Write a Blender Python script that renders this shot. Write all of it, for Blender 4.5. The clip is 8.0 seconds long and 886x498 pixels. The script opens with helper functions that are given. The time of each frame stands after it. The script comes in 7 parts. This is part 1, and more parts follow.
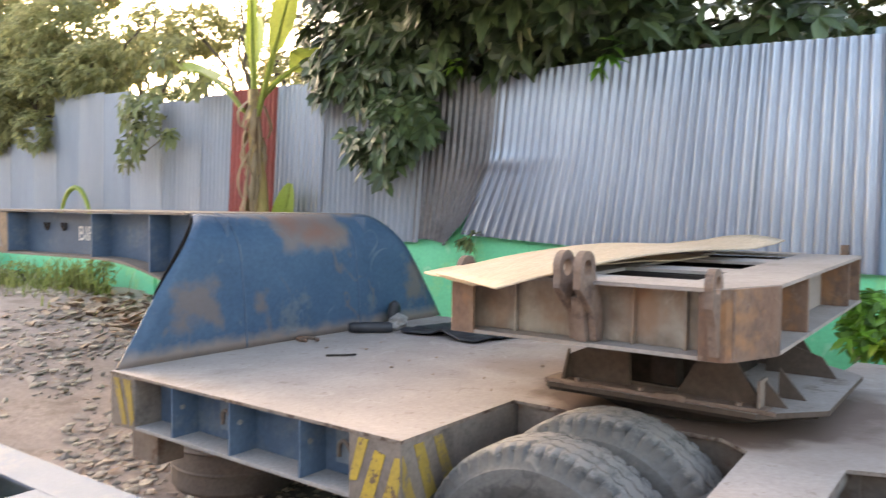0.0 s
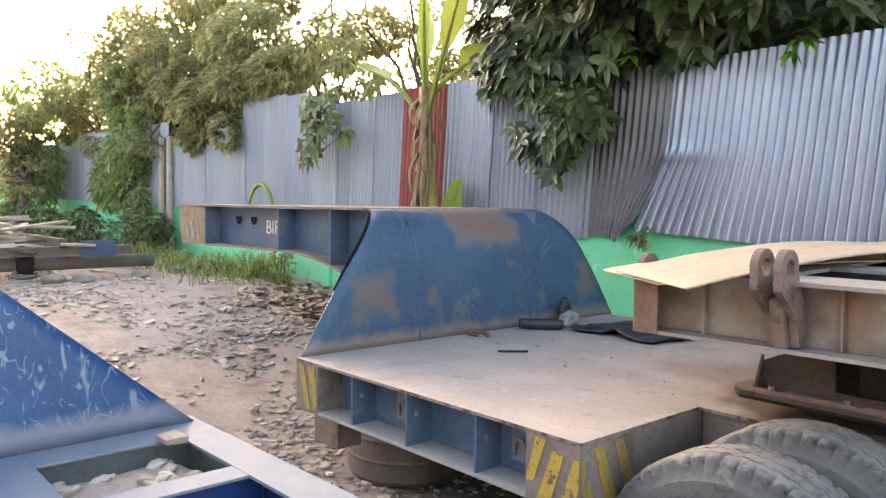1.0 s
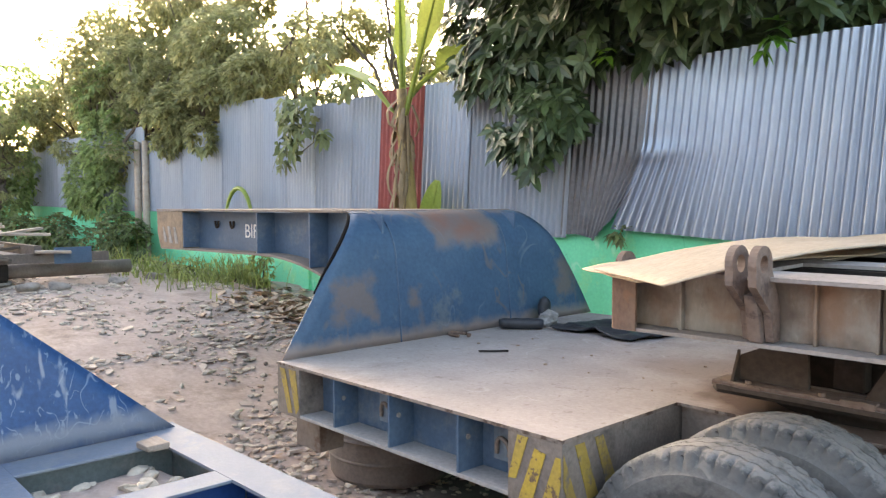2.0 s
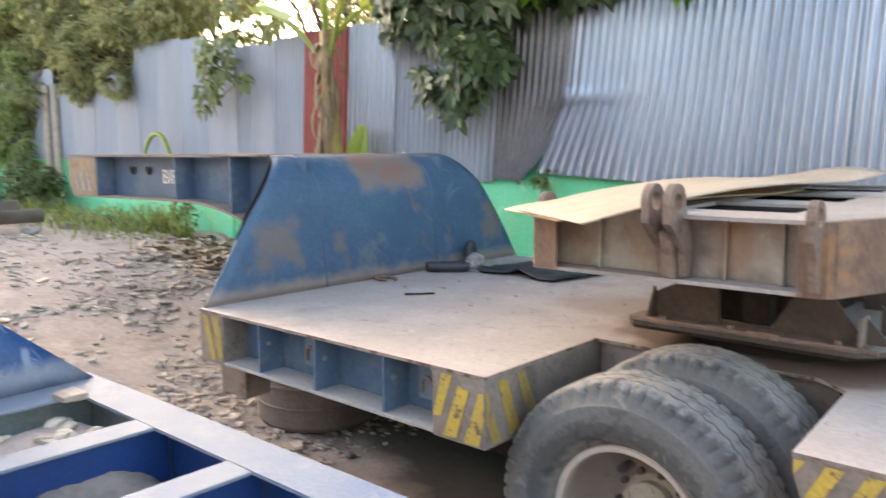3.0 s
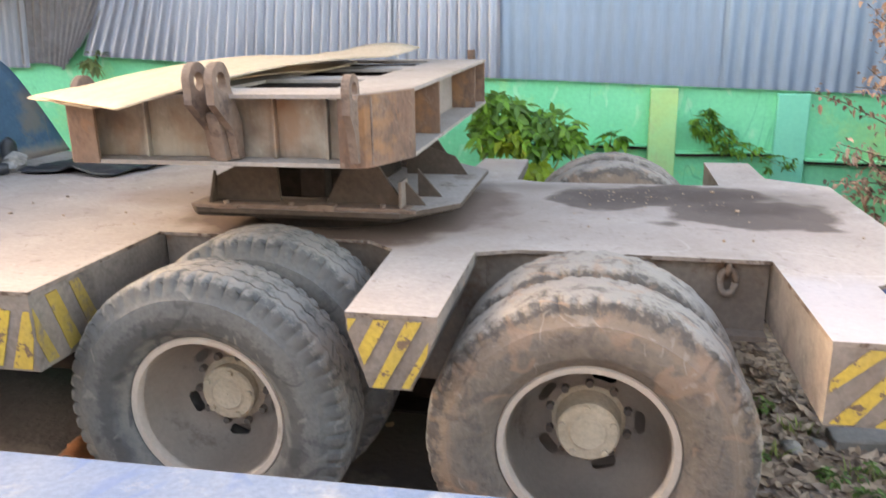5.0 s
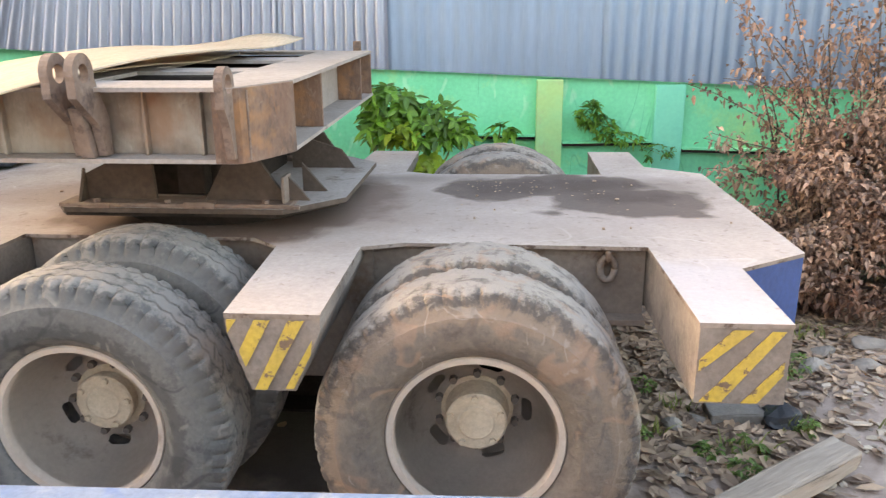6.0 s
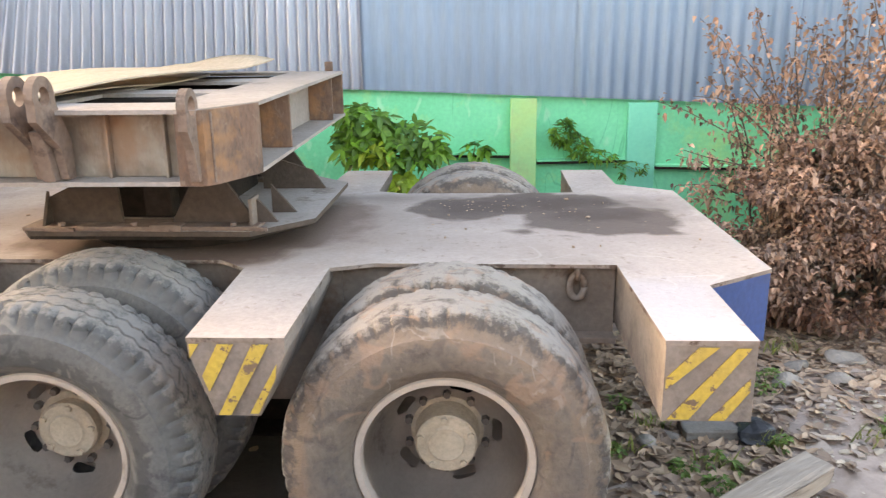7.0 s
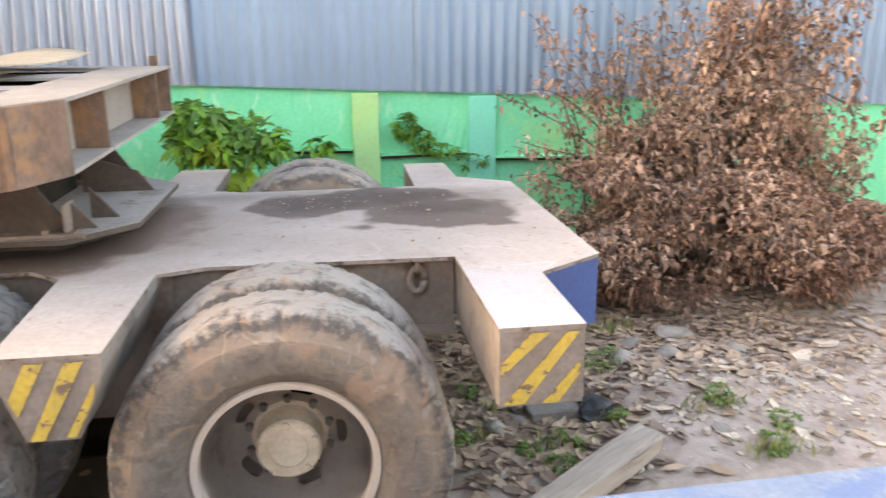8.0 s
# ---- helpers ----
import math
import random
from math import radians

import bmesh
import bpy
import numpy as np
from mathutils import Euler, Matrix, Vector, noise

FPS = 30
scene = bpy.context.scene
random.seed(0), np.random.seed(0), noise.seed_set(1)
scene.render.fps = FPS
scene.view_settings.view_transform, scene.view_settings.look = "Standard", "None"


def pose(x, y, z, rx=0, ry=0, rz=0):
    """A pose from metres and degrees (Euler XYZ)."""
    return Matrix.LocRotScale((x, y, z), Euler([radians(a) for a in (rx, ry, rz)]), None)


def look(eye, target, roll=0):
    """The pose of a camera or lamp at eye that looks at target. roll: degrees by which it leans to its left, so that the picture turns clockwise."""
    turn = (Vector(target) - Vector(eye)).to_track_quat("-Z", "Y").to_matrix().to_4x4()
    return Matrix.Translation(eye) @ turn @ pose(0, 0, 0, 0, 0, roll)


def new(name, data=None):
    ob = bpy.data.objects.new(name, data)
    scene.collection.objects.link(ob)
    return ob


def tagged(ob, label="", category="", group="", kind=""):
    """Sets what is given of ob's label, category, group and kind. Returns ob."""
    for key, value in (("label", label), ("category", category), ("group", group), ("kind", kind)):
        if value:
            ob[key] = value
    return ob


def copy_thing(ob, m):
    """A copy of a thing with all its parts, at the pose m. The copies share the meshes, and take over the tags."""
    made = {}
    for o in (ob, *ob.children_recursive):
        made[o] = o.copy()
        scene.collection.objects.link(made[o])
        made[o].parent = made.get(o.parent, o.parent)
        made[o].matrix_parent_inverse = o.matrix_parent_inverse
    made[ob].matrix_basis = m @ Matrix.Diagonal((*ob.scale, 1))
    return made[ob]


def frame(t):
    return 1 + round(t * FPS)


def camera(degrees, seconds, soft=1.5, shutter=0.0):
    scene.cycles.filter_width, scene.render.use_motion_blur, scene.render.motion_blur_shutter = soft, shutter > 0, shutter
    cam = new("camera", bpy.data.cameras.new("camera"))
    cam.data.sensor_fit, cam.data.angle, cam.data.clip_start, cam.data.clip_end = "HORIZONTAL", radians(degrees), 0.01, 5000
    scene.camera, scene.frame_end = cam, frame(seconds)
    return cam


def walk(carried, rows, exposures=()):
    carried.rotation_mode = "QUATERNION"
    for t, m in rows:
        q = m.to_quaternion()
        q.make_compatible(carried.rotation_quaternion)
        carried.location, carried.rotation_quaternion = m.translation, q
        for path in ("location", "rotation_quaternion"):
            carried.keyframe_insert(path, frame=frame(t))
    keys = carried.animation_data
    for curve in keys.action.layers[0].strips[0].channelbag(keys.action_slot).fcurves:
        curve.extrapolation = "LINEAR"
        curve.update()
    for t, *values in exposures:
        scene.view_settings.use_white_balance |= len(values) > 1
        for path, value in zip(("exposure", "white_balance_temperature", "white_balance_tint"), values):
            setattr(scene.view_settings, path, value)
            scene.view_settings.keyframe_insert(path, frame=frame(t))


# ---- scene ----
cam = camera(60.3, 8.0, 1.25, 0.4)
PATH = [
    (0, (-0.022, -2.089, 1.802), (-1.219, -0.490, 1.706), 0.50),
    (0.2, (-0.044, -2.096, 1.800), (-1.246, -0.629, 1.687), 0.80),
    (0.5, (-0.078, -2.106, 1.797), (-1.447, -0.653, 1.681), 1.20),
    (0.7, (-0.091, -2.104, 1.800), (-1.465, -0.797, 1.682), 0.98),
    (1, (-0.108, -2.099, 1.803), (-1.612, -0.785, 1.690), 0.50),
    (1.2, (-0.106, -2.102, 1.803), (-1.538, -0.857, 1.709), 0.14),
    (2.3, (-0.092, -2.115, 1.802), (-1.462, -0.806, 1.672), 0.05),
    (2.5, (-0.089, -2.118, 1.801), (-1.513, -0.725, 1.619), 0.30),
    (2.7, (-0.087, -2.104, 1.791), (-1.412, -0.759, 1.577), 0.36),
    (3, (-0.082, -2.084, 1.777), (-1.413, -0.611, 1.530), -0.50),
    (3.2, (-0.079, -2.061, 1.773), (-1.230, -0.582, 1.463), -0.32),
    (3.5, (-0.070, -2.030, 1.767), (-1.111, -0.365, 1.388), -0.40),
    (3.7, (-0.059, -2.016, 1.764), (-0.972, -0.408, 1.328), -0.66),
    (4, (-0.044, -1.994, 1.760), (-0.894, -0.260, 1.243), -0.70),
    (4.2, (-0.030, -1.993, 1.761), (-0.746, -0.303, 1.267), -0.67),
    (4.5, (-0.010, -1.990, 1.764), (-0.608, -0.155, 1.237), -1.00),
    (4.7, (-0.004, -1.986, 1.763), (-0.458, -0.204, 1.285), -0.81),
    (5, (0.003, -1.980, 1.760), (-0.391, -0.099, 1.207), -0.90),
    (5.2, (0.014, -1.972, 1.761), (-0.307, -0.189, 1.190), -0.70),
    (6.3, (0.071, -1.946, 1.766), (-0.039, -0.129, 1.223), -0.44),
    (6.5, (0.081, -1.940, 1.767), (-0.043, -0.026, 1.197), -0.40),
    (7, (0.105, -1.938, 1.767), (0.011, -0.013, 1.234), -0.70),
    (7.5, (0.127, -1.924, 1.763), (0.199, 0.003, 1.232), -0.40),
    (7.7, (0.147, -1.919, 1.762), (0.283, -0.095, 1.248), -0.30),
    (8, (0.177, -1.910, 1.761), (0.453, -0.007, 1.212), -0.40),
]
EXPOSURES = [(0, 2.94, 8150, 15.5), (1, 2.89, 7950, 15.5), (2.5, 2.83, 7550, 12.5), (3.5, 3.25, 8350, 15.5), (4.5, 3.27, 8700, 16), (6.5, 3.35, 8850, 15), (8, 3.41, 9000, 16.5)]
walk(cam, [(t, look(eye, target, roll)) for t, eye, target, roll in PATH], EXPOSURES)

# ---- world, sun, exposure ----
SUN_AZ, SUN_EL = -73.0, 17.0      # degrees from +y towards +x, and above the horizon
world = bpy.data.worlds.new("world")
scene.world = world
world.use_nodes = True
wn = world.node_tree.nodes
sky = wn.new("ShaderNodeTexSky")
sky.sky_type, sky.sun_disc = "NISHITA", False
sky.sun_elevation, sky.sun_rotation = radians(SUN_EL), radians(SUN_AZ)
sky.air_density, sky.dust_density, sky.ozone_density = 1.0, 2.5, 1.0
wn["Background"].inputs["Strength"].default_value = 0.15
world.node_tree.links.new(sky.outputs[0], wn["Background"].inputs["Color"])
sun = new("sun", bpy.data.lights.new("sun", "SUN"))
sun.data.energy, sun.data.angle, sun.data.color = 0.62, radians(24), (1.0, 0.92, 0.80)
sun_way = Vector((math.sin(radians(SUN_AZ)) * math.cos(radians(SUN_EL)), math.cos(radians(SUN_AZ)) * math.cos(radians(SUN_EL)), math.sin(radians(SUN_EL))))
sun.matrix_world = look(sun_way * 60, (0, 0, 0))


# ---- materials ----
def weathered(name, c1, c2, scale=3.0, rough=0.7, metal=0.0, bump=0.3, grain=60.0, c3=None, t3=0.6, s3=1.2, stretch=(1, 1, 1), island=0.0, objvar=0.0, spec=0.5, soft3=0.07, speck=0.25):
    """Two colours mixed by a broad noise, a third in worn patches, fine grain in colour and relief."""
    m = bpy.data.materials.new(name)
    m.use_nodes = True
    nt = m.node_tree
    n, l = nt.nodes, nt.links
    b = n["Principled BSDF"]
    tc = n.new("ShaderNodeTexCoord")
    mp = n.new("ShaderNodeMapping")
    mp.inputs["Scale"].default_value = stretch
    l.new(tc.outputs["Object"], mp.inputs["Vector"])

    def tex(sc, detail=6.0, ro=0.6):
        t = n.new("ShaderNodeTexNoise")
        t.inputs["Scale"].default_value, t.inputs["Detail"].default_value, t.inputs["Roughness"].default_value = sc, detail, ro
        l.new(mp.outputs[0], t.inputs["Vector"])
        return t.outputs["Fac"]

    def ramp(src, a, z):
        r = n.new("ShaderNodeMapRange")
        r.inputs["From Min"].default_value, r.inputs["From Max"].default_value = a, z
        l.new(src, r.inputs["Value"])
        return r.outputs[0]

    def mix(f, a, z, blend="MIX"):
        x = n.new("ShaderNodeMix")
        x.data_type, x.blend_type = "RGBA", blend
        for sock, v in ((x.inputs[0], f), (x.inputs[6], a), (x.inputs[7], z)):
            if isinstance(v, (tuple, list)):
                sock.default_value = (*v, 1) if len(v) == 3 else v
            elif isinstance(v, float):
                sock.default_value = v
            else:
                l.new(v, sock)
        return x.outputs[2]

    col = mix(ramp(tex(scale), 0.35, 0.65), c1, c2)
    if c3:
        col = mix(ramp(tex(s3, 9.0, 0.72), t3, t3 + soft3), col, c3)
    g = tex(grain, 4.0)
    col = mix(ramp(g, 0.3, 0.7), mix(1.0 - speck, (0.0, 0.0, 0.0), col), col)
    if island:
        ge = n.new("ShaderNodeNewGeometry")
        col = mix(1.0, col, mix(ge.outputs["Random Per Island"], (1 - island,) * 3, (1 + island, 1 + island, 1 + island * 0.6)), "MULTIPLY")
    if objvar:
        oi = n.new("ShaderNodeObjectInfo")
        col = mix(1.0, col, mix(oi.outputs["Random"], (1 - objvar,) * 3, (1 + objvar,) * 3), "MULTIPLY")
    l.new(col, b.inputs["Base Color"])
    rr = n.new("ShaderNodeMapRange")
    rr.inputs["To Min"].default_value, rr.inputs["To Max"].default_value = max(rough - 0.12, 0.02), min(rough + 0.12, 1)
    l.new(tex(scale * 2.3), rr.inputs["Value"])
    l.new(rr.outputs[0], b.inputs["Roughness"])
    b.inputs["Metallic"].default_value = metal
    b.inputs["Specular IOR Level"].default_value = spec
    if bump:
        bp = n.new("ShaderNodeBump")
        bp.inputs["Strength"].default_value, bp.inputs["Distance"].default_value = bump, 0.01
        l.new(g, bp.inputs["Height"])
        l.new(bp.outputs[0], b.inputs["Normal"])
    m["mixer"] = "weathered"
    return m


def add_patches(m, patches, colour, axes=(1, 2), round_=False, noise_scale=7.0, wobble=0.12, feather=0.03, strength=1.0):
    """Stains and bare patches of a given place and size, with ragged edges: rows of (u, v, half width, half height)."""
    nt = m.node_tree
    n, l = nt.nodes, nt.links
    b = n["Principled BSDF"]
    old = b.inputs["Base Color"].links[0].from_socket
    tc = n.new("ShaderNodeTexCoord")
    nz = n.new("ShaderNodeTexNoise")
    nz.inputs["Scale"].default_value, nz.inputs["Detail"].default_value = noise_scale, 6.0
    l.new(tc.outputs["Object"], nz.inputs["Vector"])
    sep = n.new("ShaderNodeSeparateXYZ")
    l.new(tc.outputs["Object"], sep.inputs[0])

    def math_(op, a, c):
        q = n.new("ShaderNodeMath")
        q.operation = op
        for sock, v in ((q.inputs[0], a), (q.inputs[1], c)):
            if isinstance(v, (int, float)):
                sock.default_value = v
            else:
                l.new(v, sock)
        return q.outputs[0]

    off = math_("MULTIPLY", math_("SUBTRACT", nz.outputs["Fac"], 0.5), wobble * 4)
    total = None
    for u, v, hw, hh in patches:
        du = math_("SUBTRACT", math_("ABSOLUTE", math_("SUBTRACT", sep.outputs[axes[0]], u), 0), hw)
        dv = math_("SUBTRACT", math_("ABSOLUTE", math_("SUBTRACT", sep.outputs[axes[1]], v), 0), hh)
        if round_:
            eu = math_("DIVIDE", math_("SUBTRACT", sep.outputs[axes[0]], u), hw)
            ev = math_("DIVIDE", math_("SUBTRACT", sep.outputs[axes[1]], v), hh)
            far = math_("SQRT", math_("ADD", math_("MULTIPLY", eu, eu), math_("MULTIPLY", ev, ev)), 0)
            d = math_("ADD", math_("MULTIPLY", math_("SUBTRACT", far, 1.0), min(hw, hh)), off)
        else:
            d = math_("ADD", math_("MAXIMUM", du, dv), off)
        r = n.new("ShaderNodeMapRange")
        r.inputs["From Min"].default_value, r.inputs["From Max"].default_value = feather, -feather
        l.new(d, r.inputs["Value"])
        total = r.outputs[0] if total is None else math_("MAXIMUM", total, r.outputs[0])
    x = n.new("ShaderNodeMix")
    x.data_type = "RGBA"
    l.new(math_("MULTIPLY", total, strength), x.inputs[0])
    l.new(old, x.inputs[6])
    x.inputs[7].default_value = (*colour, 1)
    l.new(x.outputs[2], b.inputs["Base Color"])
    return m


def add_strokes(m, colour, scale=2.0, width=0.006, strength=0.7, stretch=(1, 1, 1), keep=0.5, seed=0.0, warp=0.6):
    """Thin curved scuffs and scratches, broken up into separate strokes."""
    nt = m.node_tree
    n, l = nt.nodes, nt.links
    b = n["Principled BSDF"]
    tc = n.new("ShaderNodeTexCoord")
    mp = n.new("ShaderNodeMapping")
    mp.inputs["Scale"].default_value = stretch
    mp.inputs["Location"].default_value = (seed, seed * 0.7, seed * 1.3)
    l.new(tc.outputs["Object"], mp.inputs["Vector"])
    nz, nm = n.new("ShaderNodeTexNoise"), n.new("ShaderNodeTexNoise")
    nz.inputs["Scale"].default_value, nz.inputs["Detail"].default_value, nz.inputs["Distortion"].default_value = scale, 2.0, warp
    nm.inputs["Scale"].default_value, nm.inputs["Detail"].default_value = scale * 1.7, 4.0
    l.new(mp.outputs[0], nz.inputs["Vector"])
    l.new(mp.outputs[0], nm.inputs["Vector"])
    d = n.new("ShaderNodeMath")
    d.operation = "SUBTRACT"
    l.new(nz.outputs["Fac"], d.inputs[0])
    d.inputs[1].default_value = 0.5
    e = n.new("ShaderNodeMath")
    e.operation = "ABSOLUTE"
    l.new(d.outputs[0], e.inputs[0])
    r, k = n.new("ShaderNodeMapRange"), n.new("ShaderNodeMapRange")
    r.inputs["From Min"].default_value, r.inputs["From Max"].default_value = width, width * 0.4
    k.inputs["From Min"].default_value, k.inputs["From Max"].default_value = keep, keep + 0.06
    k.inputs["To Max"].default_value = strength
    l.new(e.outputs[0], r.inputs["Value"])
    l.new(nm.outputs["Fac"], k.inputs["Value"])
    mu = n.new("ShaderNodeMath")
    mu.operation = "MULTIPLY"
    l.new(r.outputs[0], mu.inputs[0])
    l.new(k.outputs[0], mu.inputs[1])
    x = n.new("ShaderNodeMix")
    x.data_type = "RGBA"
    l.new(mu.outputs[0], x.inputs[0])
    l.new(b.inputs["Base Color"].links[0].from_socket, x.inputs[6])
    x.inputs[7].default_value = (*colour, 1)
    l.new(x.outputs[2], b.inputs["Base Color"])
    return m


def leafy(name, c1, c2, rough=0.5, trans=0.25, island=0.45):
    m = weathered(name, c1, c2, 1.3, rough, 0, 0.1, 30, island=island, spec=0.4)
    nt = m.node_tree
    b = nt.nodes["Principled BSDF"]
    tr = nt.nodes.new("ShaderNodeBsdfTranslucent")
    ms = nt.nodes.new("ShaderNodeMixShader")
    ms.inputs[0].default_value = trans
    nt.links.new(b.inputs["Base Color"].links[0].from_socket, tr.inputs["Color"])
    nt.links.new(b.outputs[0], ms.inputs[1])
    nt.links.new(tr.outputs[0], ms.inputs[2])
    nt.links.new(ms.outputs[0], nt.nodes["Material Output"].inputs["Surface"])
    return m


DUST = (0.36, 0.30, 0.26)
RUST = (0.16, 0.075, 0.04)
M_deck = weathered("dusty_deck", (0.465, 0.385, 0.34), (0.385, 0.315, 0.273), 2.2, 0.9, 0, 0.25, 55, c3=(0.28, 0.22, 0.185), t3=0.54, s3=1.7, soft3=0.22, speck=0.18)
add_strokes(M_deck, (0.27, 0.215, 0.185), 1.3, 0.004, 0.4, keep=0.5)
add_strokes(M_deck, (0.57, 0.49, 0.44), 2.0, 0.008, 0.3, keep=0.5, seed=4.0, warp=0.2)
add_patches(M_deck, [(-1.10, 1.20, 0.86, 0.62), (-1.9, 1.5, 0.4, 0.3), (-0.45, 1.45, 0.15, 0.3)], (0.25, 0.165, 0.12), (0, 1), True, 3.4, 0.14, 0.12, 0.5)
add_strokes(M_deck, (0.17, 0.105, 0.075), 16.0, 0.06, 0.4, keep=0.62, seed=21.0)
# grease round the turntable, with its contact shade also put into the brown
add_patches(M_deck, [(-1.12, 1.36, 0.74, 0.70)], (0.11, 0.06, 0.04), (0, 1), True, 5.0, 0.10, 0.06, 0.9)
add_patches(M_deck, [(0.15, 1.35, 0.95, 0.62)], (0.27, 0.195, 0.16), (0, 1), True, 2.4, 0.12, 0.15, 0.3)
add_patches(M_deck, [(0.735, 0.18, 0.15, 0.36)], (0.45, 0.43, 0.46), (0, 1), False, 7.0, 0.06, 0.08, 0.45)
add_strokes(M_deck, (0.20, 0.135, 0.105), 9.0, 0.05, 0.45, keep=0.60, seed=11.0)
add_patches(M_deck, [(0.70, 1.72, 0.42, 0.22), (-0.42, 1.90, 0.32, 0.07)], (0.20, 0.155, 0.13), (0, 1), True, 3.5, 0.07, 0.08, 0.75)
add_patches(M_deck, [(0.01, 1.66, 0.24, 0.27), (0.38, 1.76, 0.42, 0.25), (0.64, 1.42, 0.36, 0.28), (0.84, 1.18, 0.05, 0.025), (0.46, 1.13, 0.045, 0.02), (0.30, 1.20, 0.03, 0.015)], (0.088, 0.058, 0.045), (0, 1), True, 4.5, 0.06, 0.022, 0.86)
add_patches(M_deck, [(0.10, 1.68, 0.20, 0.16), (0.42, 1.80, 0.30, 0.15), (0.66, 1.50, 0.20, 0.12)], (0.055, 0.034, 0.026), (0, 1), True, 7.0, 0.09, 0.07, 0.6)
add_strokes(M_deck, (0.33, 0.235, 0.185), 22.0, 0.03, 0.35, keep=0.62, seed=17.0)
M_frame = weathered("dusty_steel", (0.255, 0.20, 0.165), (0.185, 0.14, 0.113), 4.0, 0.85, 0, 0.3, 45, c3=(0.15, 0.09, 0.06), t3=0.58, s3=3)
# near black and matte: shade of the undersides is put into this steel
M_dark = weathered("grimy_shaded_steel", (0.026, 0.021, 0.018), (0.045, 0.035, 0.03), 4.0, 0.9, 0, 0.3, 45, spec=0.15)
M_edge = weathered("rusty_plate_edge", (0.20, 0.145, 0.115), (0.30, 0.24, 0.20), 9.0, 0.85, 0, 0.3, 60, c3=(0.10, 0.06, 0.042), t3=0.52, s3=12)
M_drum = weathered("brown_drum_steel", (0.20, 0.16, 0.135), (0.15, 0.118, 0.10), 4.0, 0.85, 0, 0.3, 45, spec=0.15)
M_blue = weathered("worn_blue_paint", (0.05, 0.095, 0.16), (0.085, 0.135, 0.20), 2.2, 0.6, 0, 0.12, 50, c3=(0.17, 0.195, 0.215), t3=0.55, s3=2.8, soft3=0.16)
M_hood = weathered("faded_blue_hood", (0.030, 0.078, 0.142), (0.055, 0.115, 0.185), 1.7, 0.62, 0, 0.12, 40, c3=(0.11, 0.14, 0.17), t3=0.58, s3=2.6)
add_patches(M_hood, [(1.50, 1.68, 0.30, 0.125), (1.30, 1.80, 0.75, 0.02)], (0.21, 0.150, 0.120), (1, 2), False, 9, 0.03, 0.03, 0.72)
add_patches(M_hood, [(0.53, 1.27, 0.13, 0.12), (2.50, 1.27, 0.09, 0.12), (1.0, 1.25, 0.03, 0.05)], (0.19, 0.125, 0.088), (1, 2), False, 9, 0.07, 0.04, 0.65)
add_patches(M_hood, [(1.4, 0.99, 1.5, 0.05)], (0.26, 0.19, 0.15), (1, 2), False, 9, 0.03, 0.03, 0.8)
add_patches(M_hood, [(1.58, 1.66, 0.13, 0.05), (1.36, 1.72, 0.10, 0.04)], (0.23, 0.095, 0.055), (1, 2), True, 8, 0.05, 0.05, 0.65)
add_strokes(M_hood, (0.22, 0.25, 0.28), 1.6, 0.003, 0.3, (1, 1, 0.5), 0.54, 2.0)
add_strokes(M_hood, (0.17, 0.115, 0.09), 2.4, 0.012, 0.5, (1, 1, 0.6), 0.54, 7.0)
M_rusty = weathered("rusted_steel_plate", (0.178, 0.100, 0.068), (0.24, 0.15, 0.105), 4.0, 0.85, 0, 0.4, 50, c3=(0.10, 0.065, 0.05), t3=0.49, s3=5, soft3=0.16, stretch=(1.5, 1.5, 0.8))
add_strokes(M_rusty, (0.27, 0.125, 0.06), 9.0, 0.05, 0.35, (1, 1, 0.7), 0.54, 3.0)
add_strokes(M_rusty, (0.33, 0.25, 0.19), 15.0, 0.03, 0.3, (1, 1, 0.7), 0.57, 9.0)
add_patches(M_rusty, [(-0.76, 1.47, 0.035, 0.06), (-0.735, 1.40, 0.025, 0.03)], (0.36, 0.17, 0.065), (0, 2), True, 22, 0.06, 0.03, 0.45)
M_web = weathered("rust_streaked_web", (0.38, 0.325, 0.265), (0.28, 0.222, 0.172), 3.0, 0.8, 0, 0.35, 38, c3=(0.25, 0.135, 0.075), t3=0.54, s3=3.2, soft3=0.18, stretch=(1.6, 1.6, 0.7))
add_strokes(M_web, (0.42, 0.36, 0.31), 14.0, 0.03, 0.35, (1, 1, 0.8), 0.58, 5.0)
add_patches(M_web, [(-0.98, 1.40, 0.14, 0.08), (-1.55, 1.38, 0.14, 0.06), (-1.20, 1.37, 0.08, 0.05)], (0.37, 0.335, 0.28), (0, 2), True, 9, 0.06, 0.06, 0.6)
add_patches(M_web, [(-1.09, 1.44, 0.07, 0.10), (-1.42, 1.40, 0.035, 0.09), (-1.70, 1.42, 0.05, 0.08), (-0.86, 1.36, 0.03, 0.05)], (0.24, 0.12, 0.06), (0, 2), True, 11, 0.06, 0.05, 0.6)
add_patches(M_web, [(-1.72, 1.48, 0.11, 0.06), (-1.26, 1.44, 0.10, 0.10), (-0.85, 1.44, 0.05, 0.10), (-1.05, 1.34, 0.06, 0.02)], (0.105, 0.068, 0.05), (0, 2), True, 12, 0.06, 0.05, 0.65)
M_lug = weathered("rusty_lug_steel", (0.235, 0.165, 0.13), (0.175, 0.112, 0.082), 8.0, 0.8, 0, 0.4, 50, c3=(0.10, 0.065, 0.05), t3=0.52, s3=9, soft3=0.12)
# occlusion shade put into the colour, for recesses and undersides
M_shade_steel = weathered("shaded_black_steel", (0.022, 0.017, 0.014), (0.042, 0.031, 0.025), 5.0, 0.8, 0, 0.3, 40, spec=0.15)
